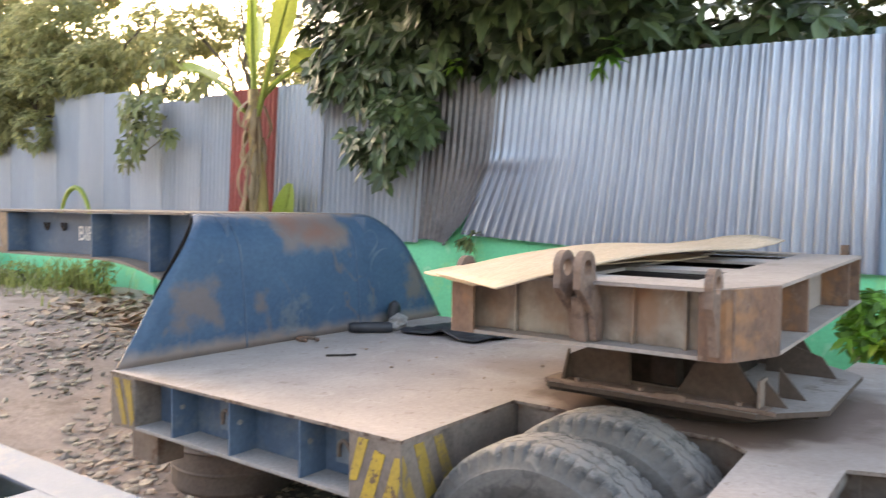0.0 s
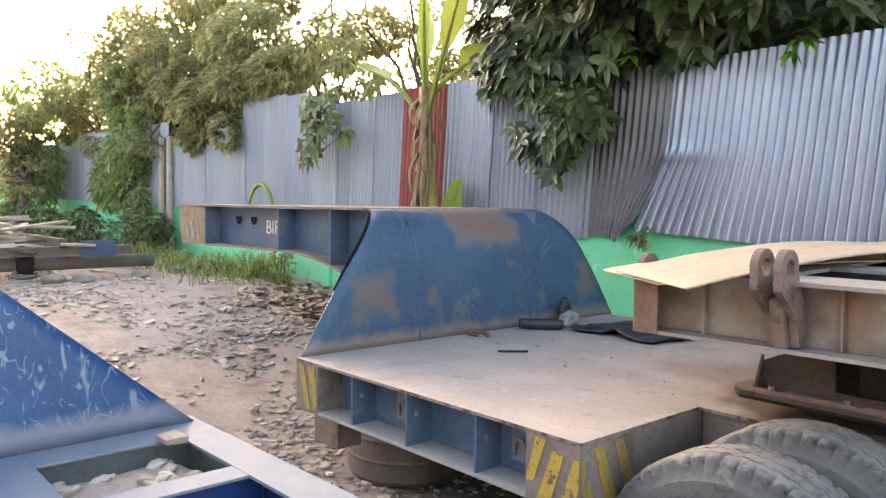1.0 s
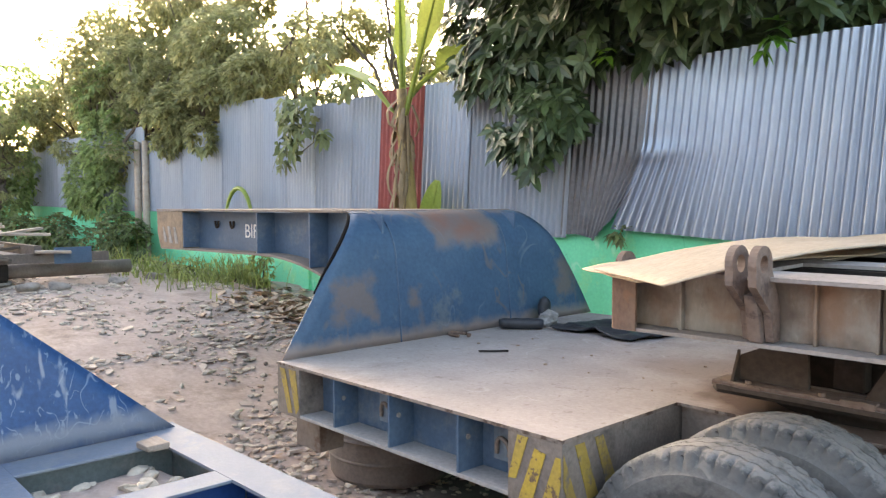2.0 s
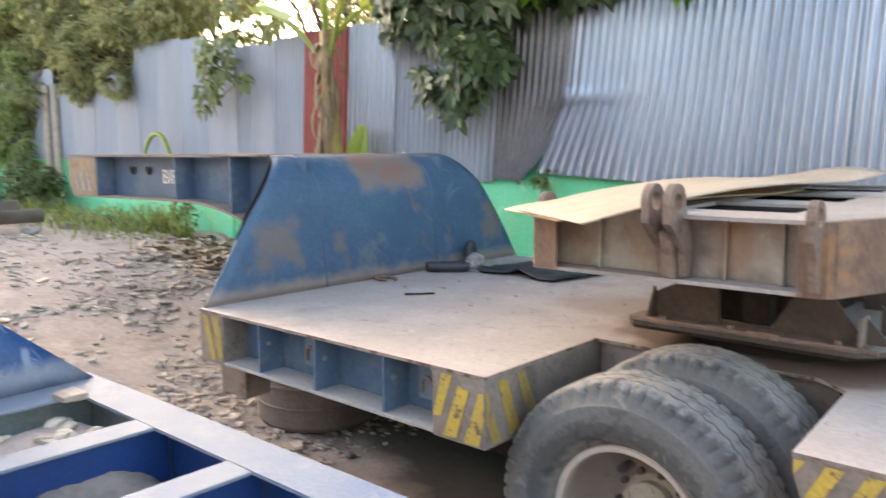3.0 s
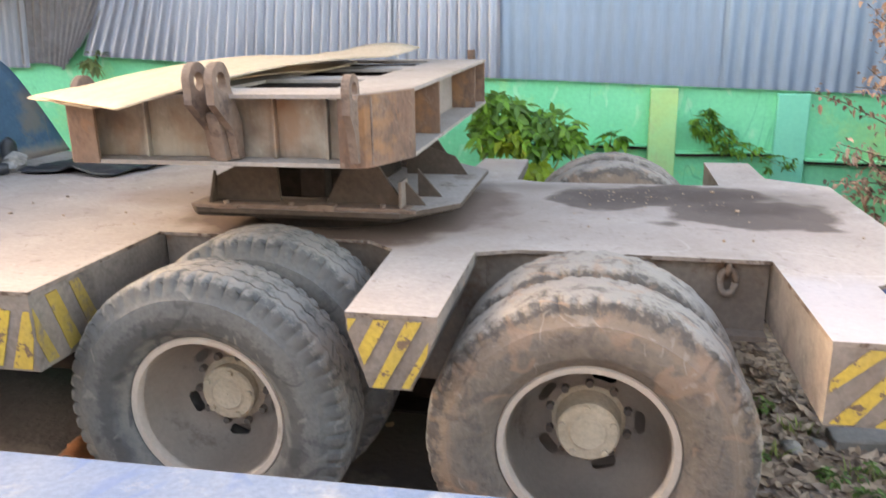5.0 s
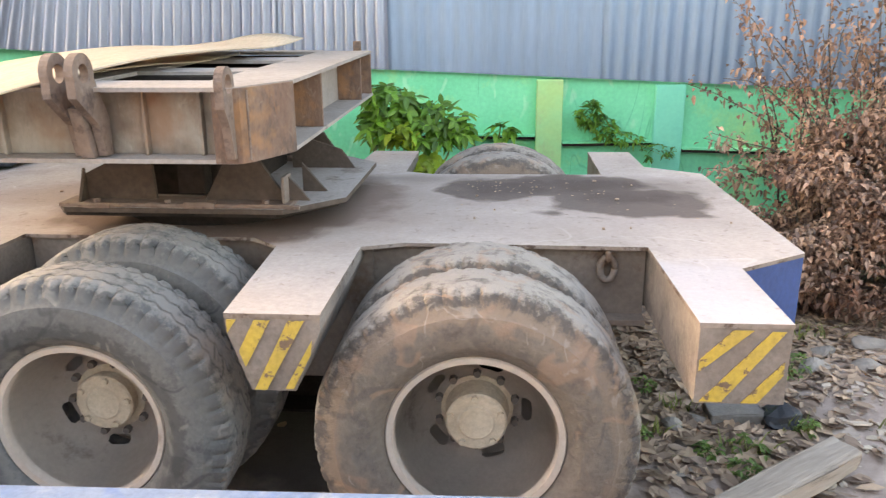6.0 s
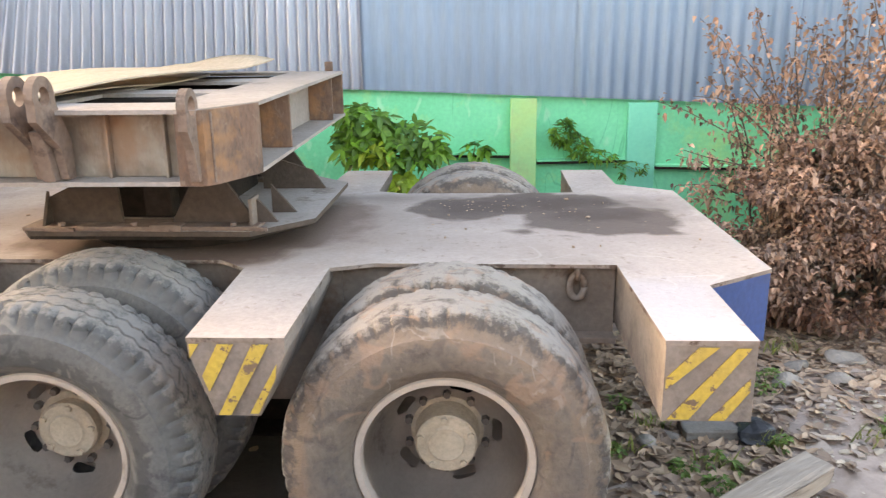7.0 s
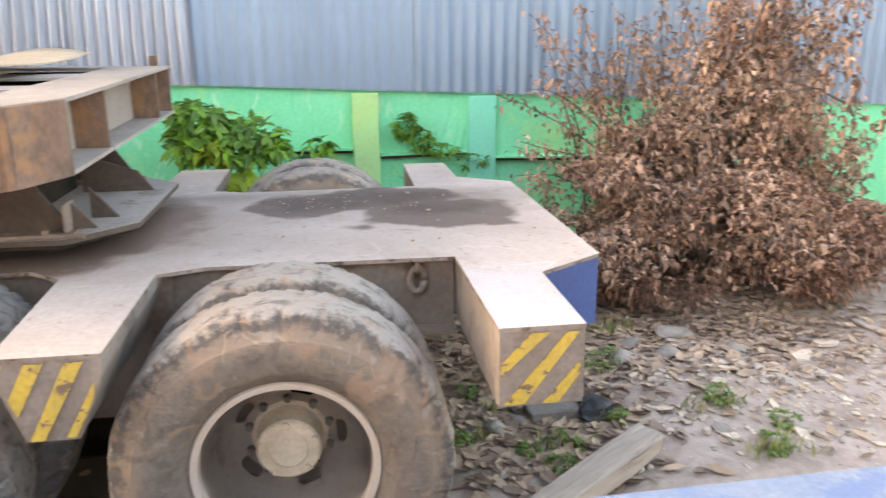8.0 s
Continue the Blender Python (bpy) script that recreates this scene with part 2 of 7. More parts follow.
M_pedestal = weathered("grimy_brown_steel", (0.085, 0.063, 0.050), (0.122, 0.092, 0.075), 4.0, 0.85, 0, 0.4, 45, c3=(0.085, 0.06, 0.047), t3=0.52, s3=5, soft3=0.15, spec=0.15)
# flat black that stands for the shade in a gap
M_void = weathered("gap_shade_black", (0.012, 0.010, 0.009), (0.02, 0.016, 0.014), 5.0, 0.95, 0, 0.2, 40, spec=0.05)
M_bolt_top = weathered("dusty_bolster_top", (0.37, 0.315, 0.28), (0.30, 0.25, 0.22), 3.0, 0.9, 0, 0.25, 50, c3=(0.22, 0.17, 0.14), t3=0.6, s3=4)
M_rubber = weathered("dusty_rubber", (0.125, 0.119, 0.112), (0.175, 0.164, 0.152), 3.0, 0.9, 0, 0.35, 60, c3=(0.08, 0.075, 0.07), t3=0.55, s3=6, soft3=0.14)
M_rubber2 = weathered("muddy_rubber", (0.225, 0.178, 0.142), (0.17, 0.132, 0.106), 5.0, 0.92, 0, 0.9, 45, c3=(0.105, 0.085, 0.073), t3=0.55, s3=5, soft3=0.14)
M_flange = weathered("dust_covered_flange", (0.40, 0.36, 0.335), (0.33, 0.30, 0.285), 3.0, 0.9, 0, 0.2, 50, c3=(0.22, 0.20, 0.19), t3=0.58, s3=4, soft3=0.15)
M_plate = weathered("dusty_blue_plate", (0.13, 0.17, 0.215), (0.20, 0.225, 0.245), 6.0, 0.75, 0, 0.2, 50, c3=(0.28, 0.265, 0.25), t3=0.58, s3=8)
M_cell = weathered("grey_green_primer", (0.25, 0.28, 0.27), (0.20, 0.225, 0.22), 4.0, 0.8, 0, 0.2, 50, c3=(0.33, 0.31, 0.28), t3=0.55, s3=4, soft3=0.15)
M_faded = weathered("faded_yellow_paint", (0.45, 0.30, 0.055), (0.34, 0.225, 0.06), 6.0, 0.7, 0, 0.2, 60, c3=(0.20, 0.155, 0.12), t3=0.50, s3=11, soft3=0.12)
M_rim = weathered("dusty_rim", (0.56, 0.455, 0.375), (0.48, 0.385, 0.315), 3.0, 0.85, 0, 0.15, 50, c3=(0.22, 0.155, 0.115), t3=0.60, s3=5, soft3=0.15, speck=0.12)


def add_rings(m, rings):
    """Dust and mud in rings round the wheel's axis: rows of (inner, outer, colour, strength), with ragged edges."""
    nt = m.node_tree
    n, l = nt.nodes, nt.links
    b = n["Principled BSDF"]
    tc = n.new("ShaderNodeTexCoord")
    sep = n.new("ShaderNodeSeparateXYZ")
    l.new(tc.outputs["Object"], sep.inputs[0])
    com = n.new("ShaderNodeCombineXYZ")
    l.new(sep.outputs[0], com.inputs[0])
    l.new(sep.outputs[2], com.inputs[1])
    ln = n.new("ShaderNodeVectorMath")
    ln.operation = "LENGTH"
    l.new(com.outputs[0], ln.inputs[0])
    nz = n.new("ShaderNodeTexNoise")
    nz.inputs["Scale"].default_value, nz.inputs["Detail"].default_value, nz.inputs["Roughness"].default_value = 15.0, 9.0, 0.72
    l.new(tc.outputs["Object"], nz.inputs["Vector"])
    ad = n.new("ShaderNodeMath")
    ad.operation = "MULTIPLY_ADD"
    l.new(nz.outputs["Fac"], ad.inputs[0])
    ad.inputs[1].default_value = 0.14
    l.new(ln.outputs["Value"], ad.inputs[2])
    for r0, r1, colour, strength in rings:
        a, z = n.new("ShaderNodeMapRange"), n.new("ShaderNodeMapRange")
        for q, p0, p1 in ((a, r0 + 0.060, r0 + 0.080), (z, r1 + 0.080, r1 + 0.060)):
            q.inputs["From Min"].default_value, q.inputs["From Max"].default_value = p0, p1
            l.new(ad.outputs[0], q.inputs["Value"])
        mu = n.new("ShaderNodeMath")
        mu.operation = "MULTIPLY"
        l.new(a.outputs[0], mu.inputs[0])
        l.new(z.outputs[0], mu.inputs[1])
        m2 = n.new("ShaderNodeMath")
        m2.operation = "MULTIPLY"
        l.new(mu.outputs[0], m2.inputs[0])
        m2.inputs[1].default_value = strength
        x = n.new("ShaderNodeMix")
        x.data_type = "RGBA"
        l.new(m2.outputs[0], x.inputs[0])
        l.new(b.inputs["Base Color"].links[0].from_socket, x.inputs[6])
        x.inputs[7].default_value = (*colour, 1)
        l.new(x.outputs[2], b.inputs["Base Color"])


add_rings(M_rubber2, [(0.415, 0.480, (0.26, 0.18, 0.13), 0.6), (0.470, 0.500, (0.085, 0.072, 0.064), 0.75), (0.503, 0.6, (0.325, 0.275, 0.235), 0.85)])
add_rings(M_rubber, [(0.29, 0.31, (0.22, 0.195, 0.17), 0.6), (0.325, 0.375, (0.055, 0.053, 0.05), 0.6), (0.47, 0.50, (0.085, 0.08, 0.075), 0.5), (0.504, 0.6, (0.26, 0.228, 0.20), 0.7)])
add_strokes(M_rubber, (0.045, 0.044, 0.043), 4.0, 0.035, 0.55, keep=0.50, seed=2.0)
add_strokes(M_rubber, (0.27, 0.24, 0.21), 7.0, 0.04, 0.45, keep=0.55, seed=6.0)
add_strokes(M_rubber2, (0.10, 0.08, 0.068), 4.0, 0.03, 0.5, keep=0.52, seed=3.0)
add_strokes(M_rubber2, (0.33, 0.205, 0.14), 5.0, 0.045, 0.5, keep=0.52, seed=8.0)
add_strokes(M_rubber2, (0.36, 0.30, 0.25), 8.0, 0.03, 0.4, keep=0.56, seed=14.0)
M_hub = weathered("dusty_hub", (0.66, 0.525, 0.385), (0.53, 0.405, 0.285), 8.0, 0.85, 0, 0.3, 60)
M_yellow = weathered("worn_yellow_paint", (0.58, 0.385, 0.055), (0.46, 0.31, 0.07), 6.0, 0.6, 0, 0.2, 60, c3=(0.17, 0.105, 0.07), t3=0.55, s3=16, soft3=0.03)
M_endplate = weathered("scuffed_end_plate", (0.27, 0.22, 0.185), (0.20, 0.155, 0.128), 6.0, 0.75, 0, 0.3, 60, c3=(0.12, 0.095, 0.08), t3=0.5, s3=5, soft3=0.15)
M_navy = weathered("fresh_blue_paint", (0.013, 0.055, 0.19), (0.018, 0.066, 0.22), 3.0, 0.4, 0, 0.1, 50, c3=(0.16, 0.19, 0.27), t3=0.66, s3=5)
M_navyhood = weathered("scratched_blue_paint", (0.022, 0.078, 0.205), (0.033, 0.105, 0.25), 3.0, 0.42, 0, 0.1, 50, c3=(0.075, 0.13, 0.29), t3=0.55, s3=2.2, soft3=0.15)
for k, (sc, wd) in enumerate(((1.8, 0.004), (2.4, 0.005), (3.0, 0.006), (4.0, 0.007), (6.0, 0.010), (9.0, 0.03))):
    add_strokes(M_navyhood, (0.33, 0.40, 0.48), sc, wd, 0.5, (1, 1.5, 0.8), 0.52 if sc < 8 else 0.57, 3.0 * k + 1, 0.1)
add_strokes(M_navyhood, (0.42, 0.45, 0.48), 7.0, 0.05, 0.5, (1, 1, 0.35), 0.57, 31.0, 0.3)
add_patches(M_navyhood, [(-1.2, 0.76, 1.5, 0.06)], (0.24, 0.25, 0.28), (1, 2), False, 9, 0.025, 0.03, 0.8)
M_railtop = weathered("dusty_blue_rail", (0.18, 0.228, 0.315), (0.125, 0.185, 0.30), 4.0, 0.75, 0, 0.2, 50, c3=(0.27, 0.29, 0.33), t3=0.54, s3=4.5, soft3=0.12)
add_strokes(M_railtop, (0.07, 0.13, 0.29), 3.0, 0.03, 0.5, keep=0.52, seed=5.0)
add_patches(M_railtop, [(-3.2, -0.6, 1.1, 0.9)], (0.25, 0.255, 0.265), (0, 1), True, 3.0, 0.2, 0.25, 0.6)
M_ply = weathered("weathered_plywood", (0.55, 0.435, 0.32), (0.48, 0.37, 0.26), 3.0, 0.8, 0, 0.15, 30, stretch=(3, 0.6, 1), c3=(0.47, 0.36, 0.25), t3=0.58, s3=3, soft3=0.2)
M_zinc = weathered("galvanised_sheet", (0.31, 0.355, 0.45), (0.245, 0.285, 0.37), 1.2, 0.38, 0.85, 0.03, 25, c3=(0.25, 0.27, 0.31), t3=0.62, s3=1.5, objvar=0.08, soft3=0.15, speck=0.1, stretch=(2.5, 1, 0.4))
M_zinc_blue = weathered("blue_grey_sheet", (0.235, 0.315, 0.415), (0.205, 0.28, 0.372), 1.2, 0.48, 0.5, 0.03, 25, c3=(0.23, 0.265, 0.33), t3=0.62, s3=1.2, objvar=0.05, soft3=0.15, speck=0.1, stretch=(3, 1, 0.3))
M_zinc_old = weathered("dull_old_sheet", (0.285, 0.31, 0.365), (0.24, 0.265, 0.315), 1.2, 0.62, 0.2, 0.04, 25, c3=(0.22, 0.22, 0.235), t3=0.6, s3=1.6, objvar=0.12, soft3=0.15, speck=0.1, stretch=(2.5, 1, 0.4))
# old grimy sheet, its colour also darkened for the tree's shade
M_zinc_grime_shade = weathered("grimy_shaded_sheet", (0.225, 0.22, 0.24), (0.155, 0.152, 0.167), 1.6, 0.5, 0.55, 0.06, 25, c3=(0.13, 0.115, 0.11), t3=0.54, s3=1.8, soft3=0.15)
M_redsheet = weathered("red_sheet", (0.33, 0.06, 0.05), (0.25, 0.05, 0.045), 2.0, 0.55, 0.1, 0.05, 25)
M_green = weathered("mint_green_wall", (0.11, 0.62, 0.32), (0.17, 0.72, 0.42), 1.1, 0.75, 0, 0.15, 35, c3=(0.33, 0.68, 0.27), t3=0.53, s3=1.3, soft3=0.16, speck=0.14)
add_strokes(M_green, (0.05, 0.36, 0.19), 1.6, 0.006, 0.45, (1, 1, 0.35), 0.5, 3.0, 1.2)
add_strokes(M_green, (0.50, 0.74, 0.55), 5.0, 0.05, 0.35, (1, 1, 0.5), 0.58, 8.0)
M_pil = weathered("yellow_green_pilaster", (0.36, 0.60, 0.24), (0.28, 0.62, 0.28), 3.0, 0.75, 0, 0.2, 35, c3=(0.36, 0.42, 0.22), t3=0.52, s3=4, soft3=0.2, speck=0.08)
M_teal = weathered("pale_green_pilaster", (0.13, 0.60, 0.42), (0.17, 0.66, 0.46), 3.0, 0.75, 0, 0.2, 35, speck=0.08)
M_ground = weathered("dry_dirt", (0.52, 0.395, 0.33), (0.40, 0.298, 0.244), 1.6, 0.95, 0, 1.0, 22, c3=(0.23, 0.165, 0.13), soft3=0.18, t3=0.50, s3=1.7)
# dark mud below the deck; the shade there is put into this colour too
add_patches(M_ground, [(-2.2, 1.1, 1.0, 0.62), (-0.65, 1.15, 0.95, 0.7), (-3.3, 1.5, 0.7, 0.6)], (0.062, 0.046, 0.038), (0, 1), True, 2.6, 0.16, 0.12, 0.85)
M_debris = weathered("pale_debris", (0.58, 0.46, 0.385), (0.47, 0.365, 0.30), 5.0, 0.9, 0, 0.3, 40, island=0.25, objvar=0.15)
M_stone = weathered("rubble_stone", (0.55, 0.455, 0.39), (0.43, 0.345, 0.29), 6.0, 0.9, 0, 0.4, 40, island=0.35)
M_boulder = weathered("dusty_boulder", (0.37, 0.315, 0.27), (0.29, 0.235, 0.195), 6.0, 0.95, 0, 0.6, 30, c3=(0.19, 0.16, 0.135), t3=0.52, s3=5, soft3=0.12, objvar=0.15)
M_litter = weathered("dry_leaf_litter", (0.50, 0.345, 0.265), (0.33, 0.212, 0.155), 5.0, 0.85, 0, 0.1, 40, island=0.42)
M_paleleaf = weathered("bleached_leaf_litter", (0.62, 0.44, 0.325), (0.50, 0.33, 0.235), 5.0, 0.85, 0, 0.1, 40, island=0.3)
M_dry = leafy("dried_leaves", (0.25, 0.12, 0.088), (0.53, 0.345, 0.285), 0.6, 0.12, 0.65)
M_dark_leaf = leafy("dark_leaves", (0.042, 0.072, 0.034), (0.085, 0.125, 0.06), 0.40, 0.10, 0.5)
# paler than such leaves are: the sun haze is put into this colour
M_soft_leaf = leafy("hazed_feathery_leaves", (0.33, 0.34, 0.17), (0.44, 0.43, 0.24), 0.7, 0.65, 0.3)
M_olive = leafy("olive_leaves", (0.16, 0.19, 0.08), (0.24, 0.255, 0.12), 0.5, 0.35, 0.4)
M_weed = leafy("dusty_bush_leaves", (0.13, 0.17, 0.075), (0.20, 0.235, 0.11), 0.6, 0.3, 0.4)
M_bush_leaf = leafy("hanging_bush_leaves", (0.27, 0.37, 0.15), (0.37, 0.44, 0.21), 0.6, 0.65, 0.3)
M_lime = leafy("bright_shrub_leaves", (0.07, 0.20, 0.022), (0.17, 0.34, 0.045), 0.40, 0.25, 0.5)
M_lime_pale = leafy("yellow_green_leaves", (0.24, 0.40, 0.045), (0.36, 0.47, 0.06), 0.40, 0.35, 0.3)
M_weed_small = leafy("small_weed_leaves", (0.12, 0.20, 0.05), (0.22, 0.31, 0.09), 0.55, 0.3, 0.4)
M_banana = leafy("banana_leaf", (0.33, 0.43, 0.07), (0.44, 0.50, 0.13), 0.4, 0.4, 0.15)
M_bstem = weathered("banana_stem", (0.50, 0.37, 0.13), (0.38, 0.24, 0.09), 5.0, 0.6, 0, 0.3, 30, c3=(0.17, 0.10, 0.05), t3=0.55, s3=5, stretch=(1, 1, 0.3))
M_bdry = weathered("dead_banana_leaf", (0.34, 0.24, 0.14), (0.24, 0.16, 0.09), 6.0, 0.8, 0, 0.2, 40, stretch=(1, 1, 0.3))
M_bark = weathered("bark", (0.15, 0.115, 0.09), (0.10, 0.075, 0.055), 6.0, 0.9, 0, 0.6, 40, stretch=(1, 1, 0.3))
M_grass = leafy("grass", (0.27, 0.31, 0.085), (0.38, 0.385, 0.15), 0.6, 0.4, 0.4)
M_wood = weathered("old_timber", (0.48, 0.385, 0.31), (0.38, 0.295, 0.235), 5.0, 0.85, 0, 0.4, 30, c3=(0.20, 0.15, 0.11), t3=0.6, s3=5, stretch=(0.25, 2, 2))
M_pale = weathered("pale_grey_plaster", (0.52, 0.54, 0.57), (0.44, 0.46, 0.485), 0.8, 0.85, 0, 0.2, 25)
M_tip = weathered("worn_ochre_paint", (0.30, 0.21, 0.135), (0.22, 0.15, 0.10), 6.0, 0.8, 0, 0.3, 40, c3=(0.14, 0.10, 0.075), t3=0.54, s3=6, soft3=0.12)
M_orange = weathered("orange_plastic", (0.42, 0.14, 0.045), (0.30, 0.10, 0.04), 7.0, 0.7, 0, 0.3, 40, c3=(0.15, 0.09, 0.06), t3=0.55, s3=8, soft3=0.12)
M_black = weathered("black_rubber_sheet", (0.022, 0.022, 0.025), (0.045, 0.045, 0.05), 6.0, 0.5, 0, 0.2, 40)
M_white = weathered("white_paint", (0.72, 0.72, 0.70), (0.6, 0.6, 0.58), 8.0, 0.6, 0, 0.1, 60)
M_rag = weathered("pale_rag", (0.40, 0.37, 0.34), (0.22, 0.2, 0.185), 14.0, 0.9, 0, 0.2, 60)
M_concrete = weathered("rough_concrete", (0.27, 0.23, 0.20), (0.20, 0.17, 0.145), 5.0, 0.9, 0, 0.5, 40)


# ---- building helpers ----
def part(name, bm, material, parent=None, label="", smooth=False):
    me = bpy.data.meshes.new(name)
    bmesh.ops.recalc_face_normals(bm, faces=bm.faces)
    bm.to_mesh(me)
    bm.free()
    me.materials.append(material)
    if smooth:
        for p in me.polygons:
            p.use_smooth = True
    ob = new(name, me)
    if parent:
        ob.parent = parent
    if label:
        ob["label"] = label
    return ob


def from_arrays(name, verts, faces, material, parent=None, label="", smooth=False):
    me = bpy.data.meshes.new(name)
    me.from_pydata([tuple(v) for v in verts], [], [tuple(f) for f in faces])
    me.materials.append(material)
    if smooth:
        for p in me.polygons:
            p.use_smooth = True
    ob = new(name, me)
    if parent:
        ob.parent = parent
    if label:
        ob["label"] = label
    return ob


def base(name, label, category, group="", at=(0, 0, 0)):
    ob = new(name)
    ob.location = at
    ob.empty_display_size = 0.1
    return tagged(ob, label, category, group)


def prism(bm, pts, a, b, axis=2, bevel=0.0):
    """A polygon pulled along one axis from a to b; pts lie in the other two axes, in x, y, z order."""
    def place(p, h):
        q = list(p)
        q.insert(axis, h)
        return q
    lo = [bm.verts.new(place(p, a)) for p in pts]
    hi = [bm.verts.new(place(p, b)) for p in pts]
    k = len(pts)
    fs = [bm.faces.new(lo), bm.faces.new(hi[::-1])]
    for i in range(k):
        fs.append(bm.faces.new((lo[i], lo[(i + 1) % k], hi[(i + 1) % k], hi[i])))
    if bevel:
        edges = list({e for f in fs for e in f.edges})
        bmesh.ops.bevel(bm, geom=edges, offset=bevel, segments=2, affect="EDGES", profile=0.6)
    return bm


def box(bm, x0, x1, y0, y1, z0, z1, bevel=0.0):
    return prism(bm, [(x0, y0), (x1, y0), (x1, y1), (x0, y1)], z0, z1, 2, bevel)


def boxed(*args, bevel=0.004):
    return box(bmesh.new(), *args, bevel=bevel)


def lathe(bm, profile, n=48, closed=False):
    """Turns (radius, height) rows round the y axis."""
    rings = []
    for i in range(n):
        a = 2 * math.pi * i / n
        rings.append([bm.verts.new((r * math.cos(a), h, r * math.sin(a))) for r, h in profile])
    k = len(profile)
    for i in range(n):
        p, q = rings[i], rings[(i + 1) % n]
        for j in range(k if closed else k - 1):
            bm.faces.new((p[j], p[(j + 1) % k], q[(j + 1) % k], q[j]))
    return bm


def tube(bm, pts, radii, n=8, caps=True):
    """A round bar along points."""
    pts = [Vector(p) for p in pts]
    rings = []
    for i, p in enumerate(pts):
        d = (pts[min(i + 1, len(pts) - 1)] - pts[max(i - 1, 0)]).normalized()
        side = d.orthogonal().normalized()
        if i and abs(side.dot(last)) < 0.98:
            side = (last - d * last.dot(d)).normalized()
        last = side
        up = d.cross(side)
        r = radii[i] if isinstance(radii, (list, tuple)) else radii
        rings.append([bm.verts.new(p + (side * math.cos(2 * math.pi * j / n) + up * math.sin(2 * math.pi * j / n)) * r) for j in range(n)])
    for a, b in zip(rings, rings[1:]):
        for j in range(n):
            bm.faces.new((a[j], a[(j + 1) % n], b[(j + 1) % n], b[j]))
    if caps:
        bm.faces.new(rings[0][::-1])
        bm.faces.new(rings[-1])
    return bm


def ease(a, b, x):
    t = min(max((x - a) / (b - a), 0.0), 1.0)
    return t * t * (3 - 2 * t)


def ground_z(x, y):
    z = 0.07 * math.exp(-((x - 2.0) / 0.55) ** 2 - ((y - 1.4) / 0.4) ** 2)
    z += 0.70 * ease(-3.6, -10.5, x) + 0.12 * ease(-10, -16, x)
    z += 0.10 * ease(1.2, 3.2, y) * ease(-3, -1, x)
    return z


# ---- ground ----
def build_ground():
    xs = np.concatenate([[-900, -300, -120, -60, -35, -25], np.arange(-20, -6, 0.2), np.arange(-6, 5, 0.09), np.arange(5, 9, 0.4), [12, 20, 40, 100, 300, 900]])
    ys = np.concatenate([[-900, -300, -100, -40, -15, -8, -5], np.arange(-3.4, 3.9, 0.09), [4.5, 6, 9, 15, 30, 60, 120, 300, 900]])
    verts, faces = [], []
    for x in xs:
        for y in ys:
            z = ground_z(x, y)
            if -20 < x < 9 and -4 < y < 4:
                z += 0.04 * noise.fractal((x * 0.7, y * 0.7, 3.0), 1.0, 2.0, 4) + 0.014 * noise.noise((x * 5, y * 5, 1.0)) + 0.006 * noise.noise((x * 13, y * 13, 4.0))
            verts.append((x, y, z))
    k = len(ys)
    for i in range(len(xs) - 1):
        for j in range(k - 1):
            faces.append((i * k + j, (i + 1) * k + j, (i + 1) * k + j + 1, i * k + j + 1))
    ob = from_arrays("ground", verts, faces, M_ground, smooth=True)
    tagged(ob, "dry brown dirt yard strewn with rubble and leaves", "ground", kind="structure")


build_ground()

# ---- green wall and corrugated fence ----
FY = 3.75


def wall_top(x):
    return (1.385 - 0.044 * x if x > -4.5 else 1.583 - 0.02 * (x + 4.5)) + 0.042 * ease(-2.6, -1.0, x)


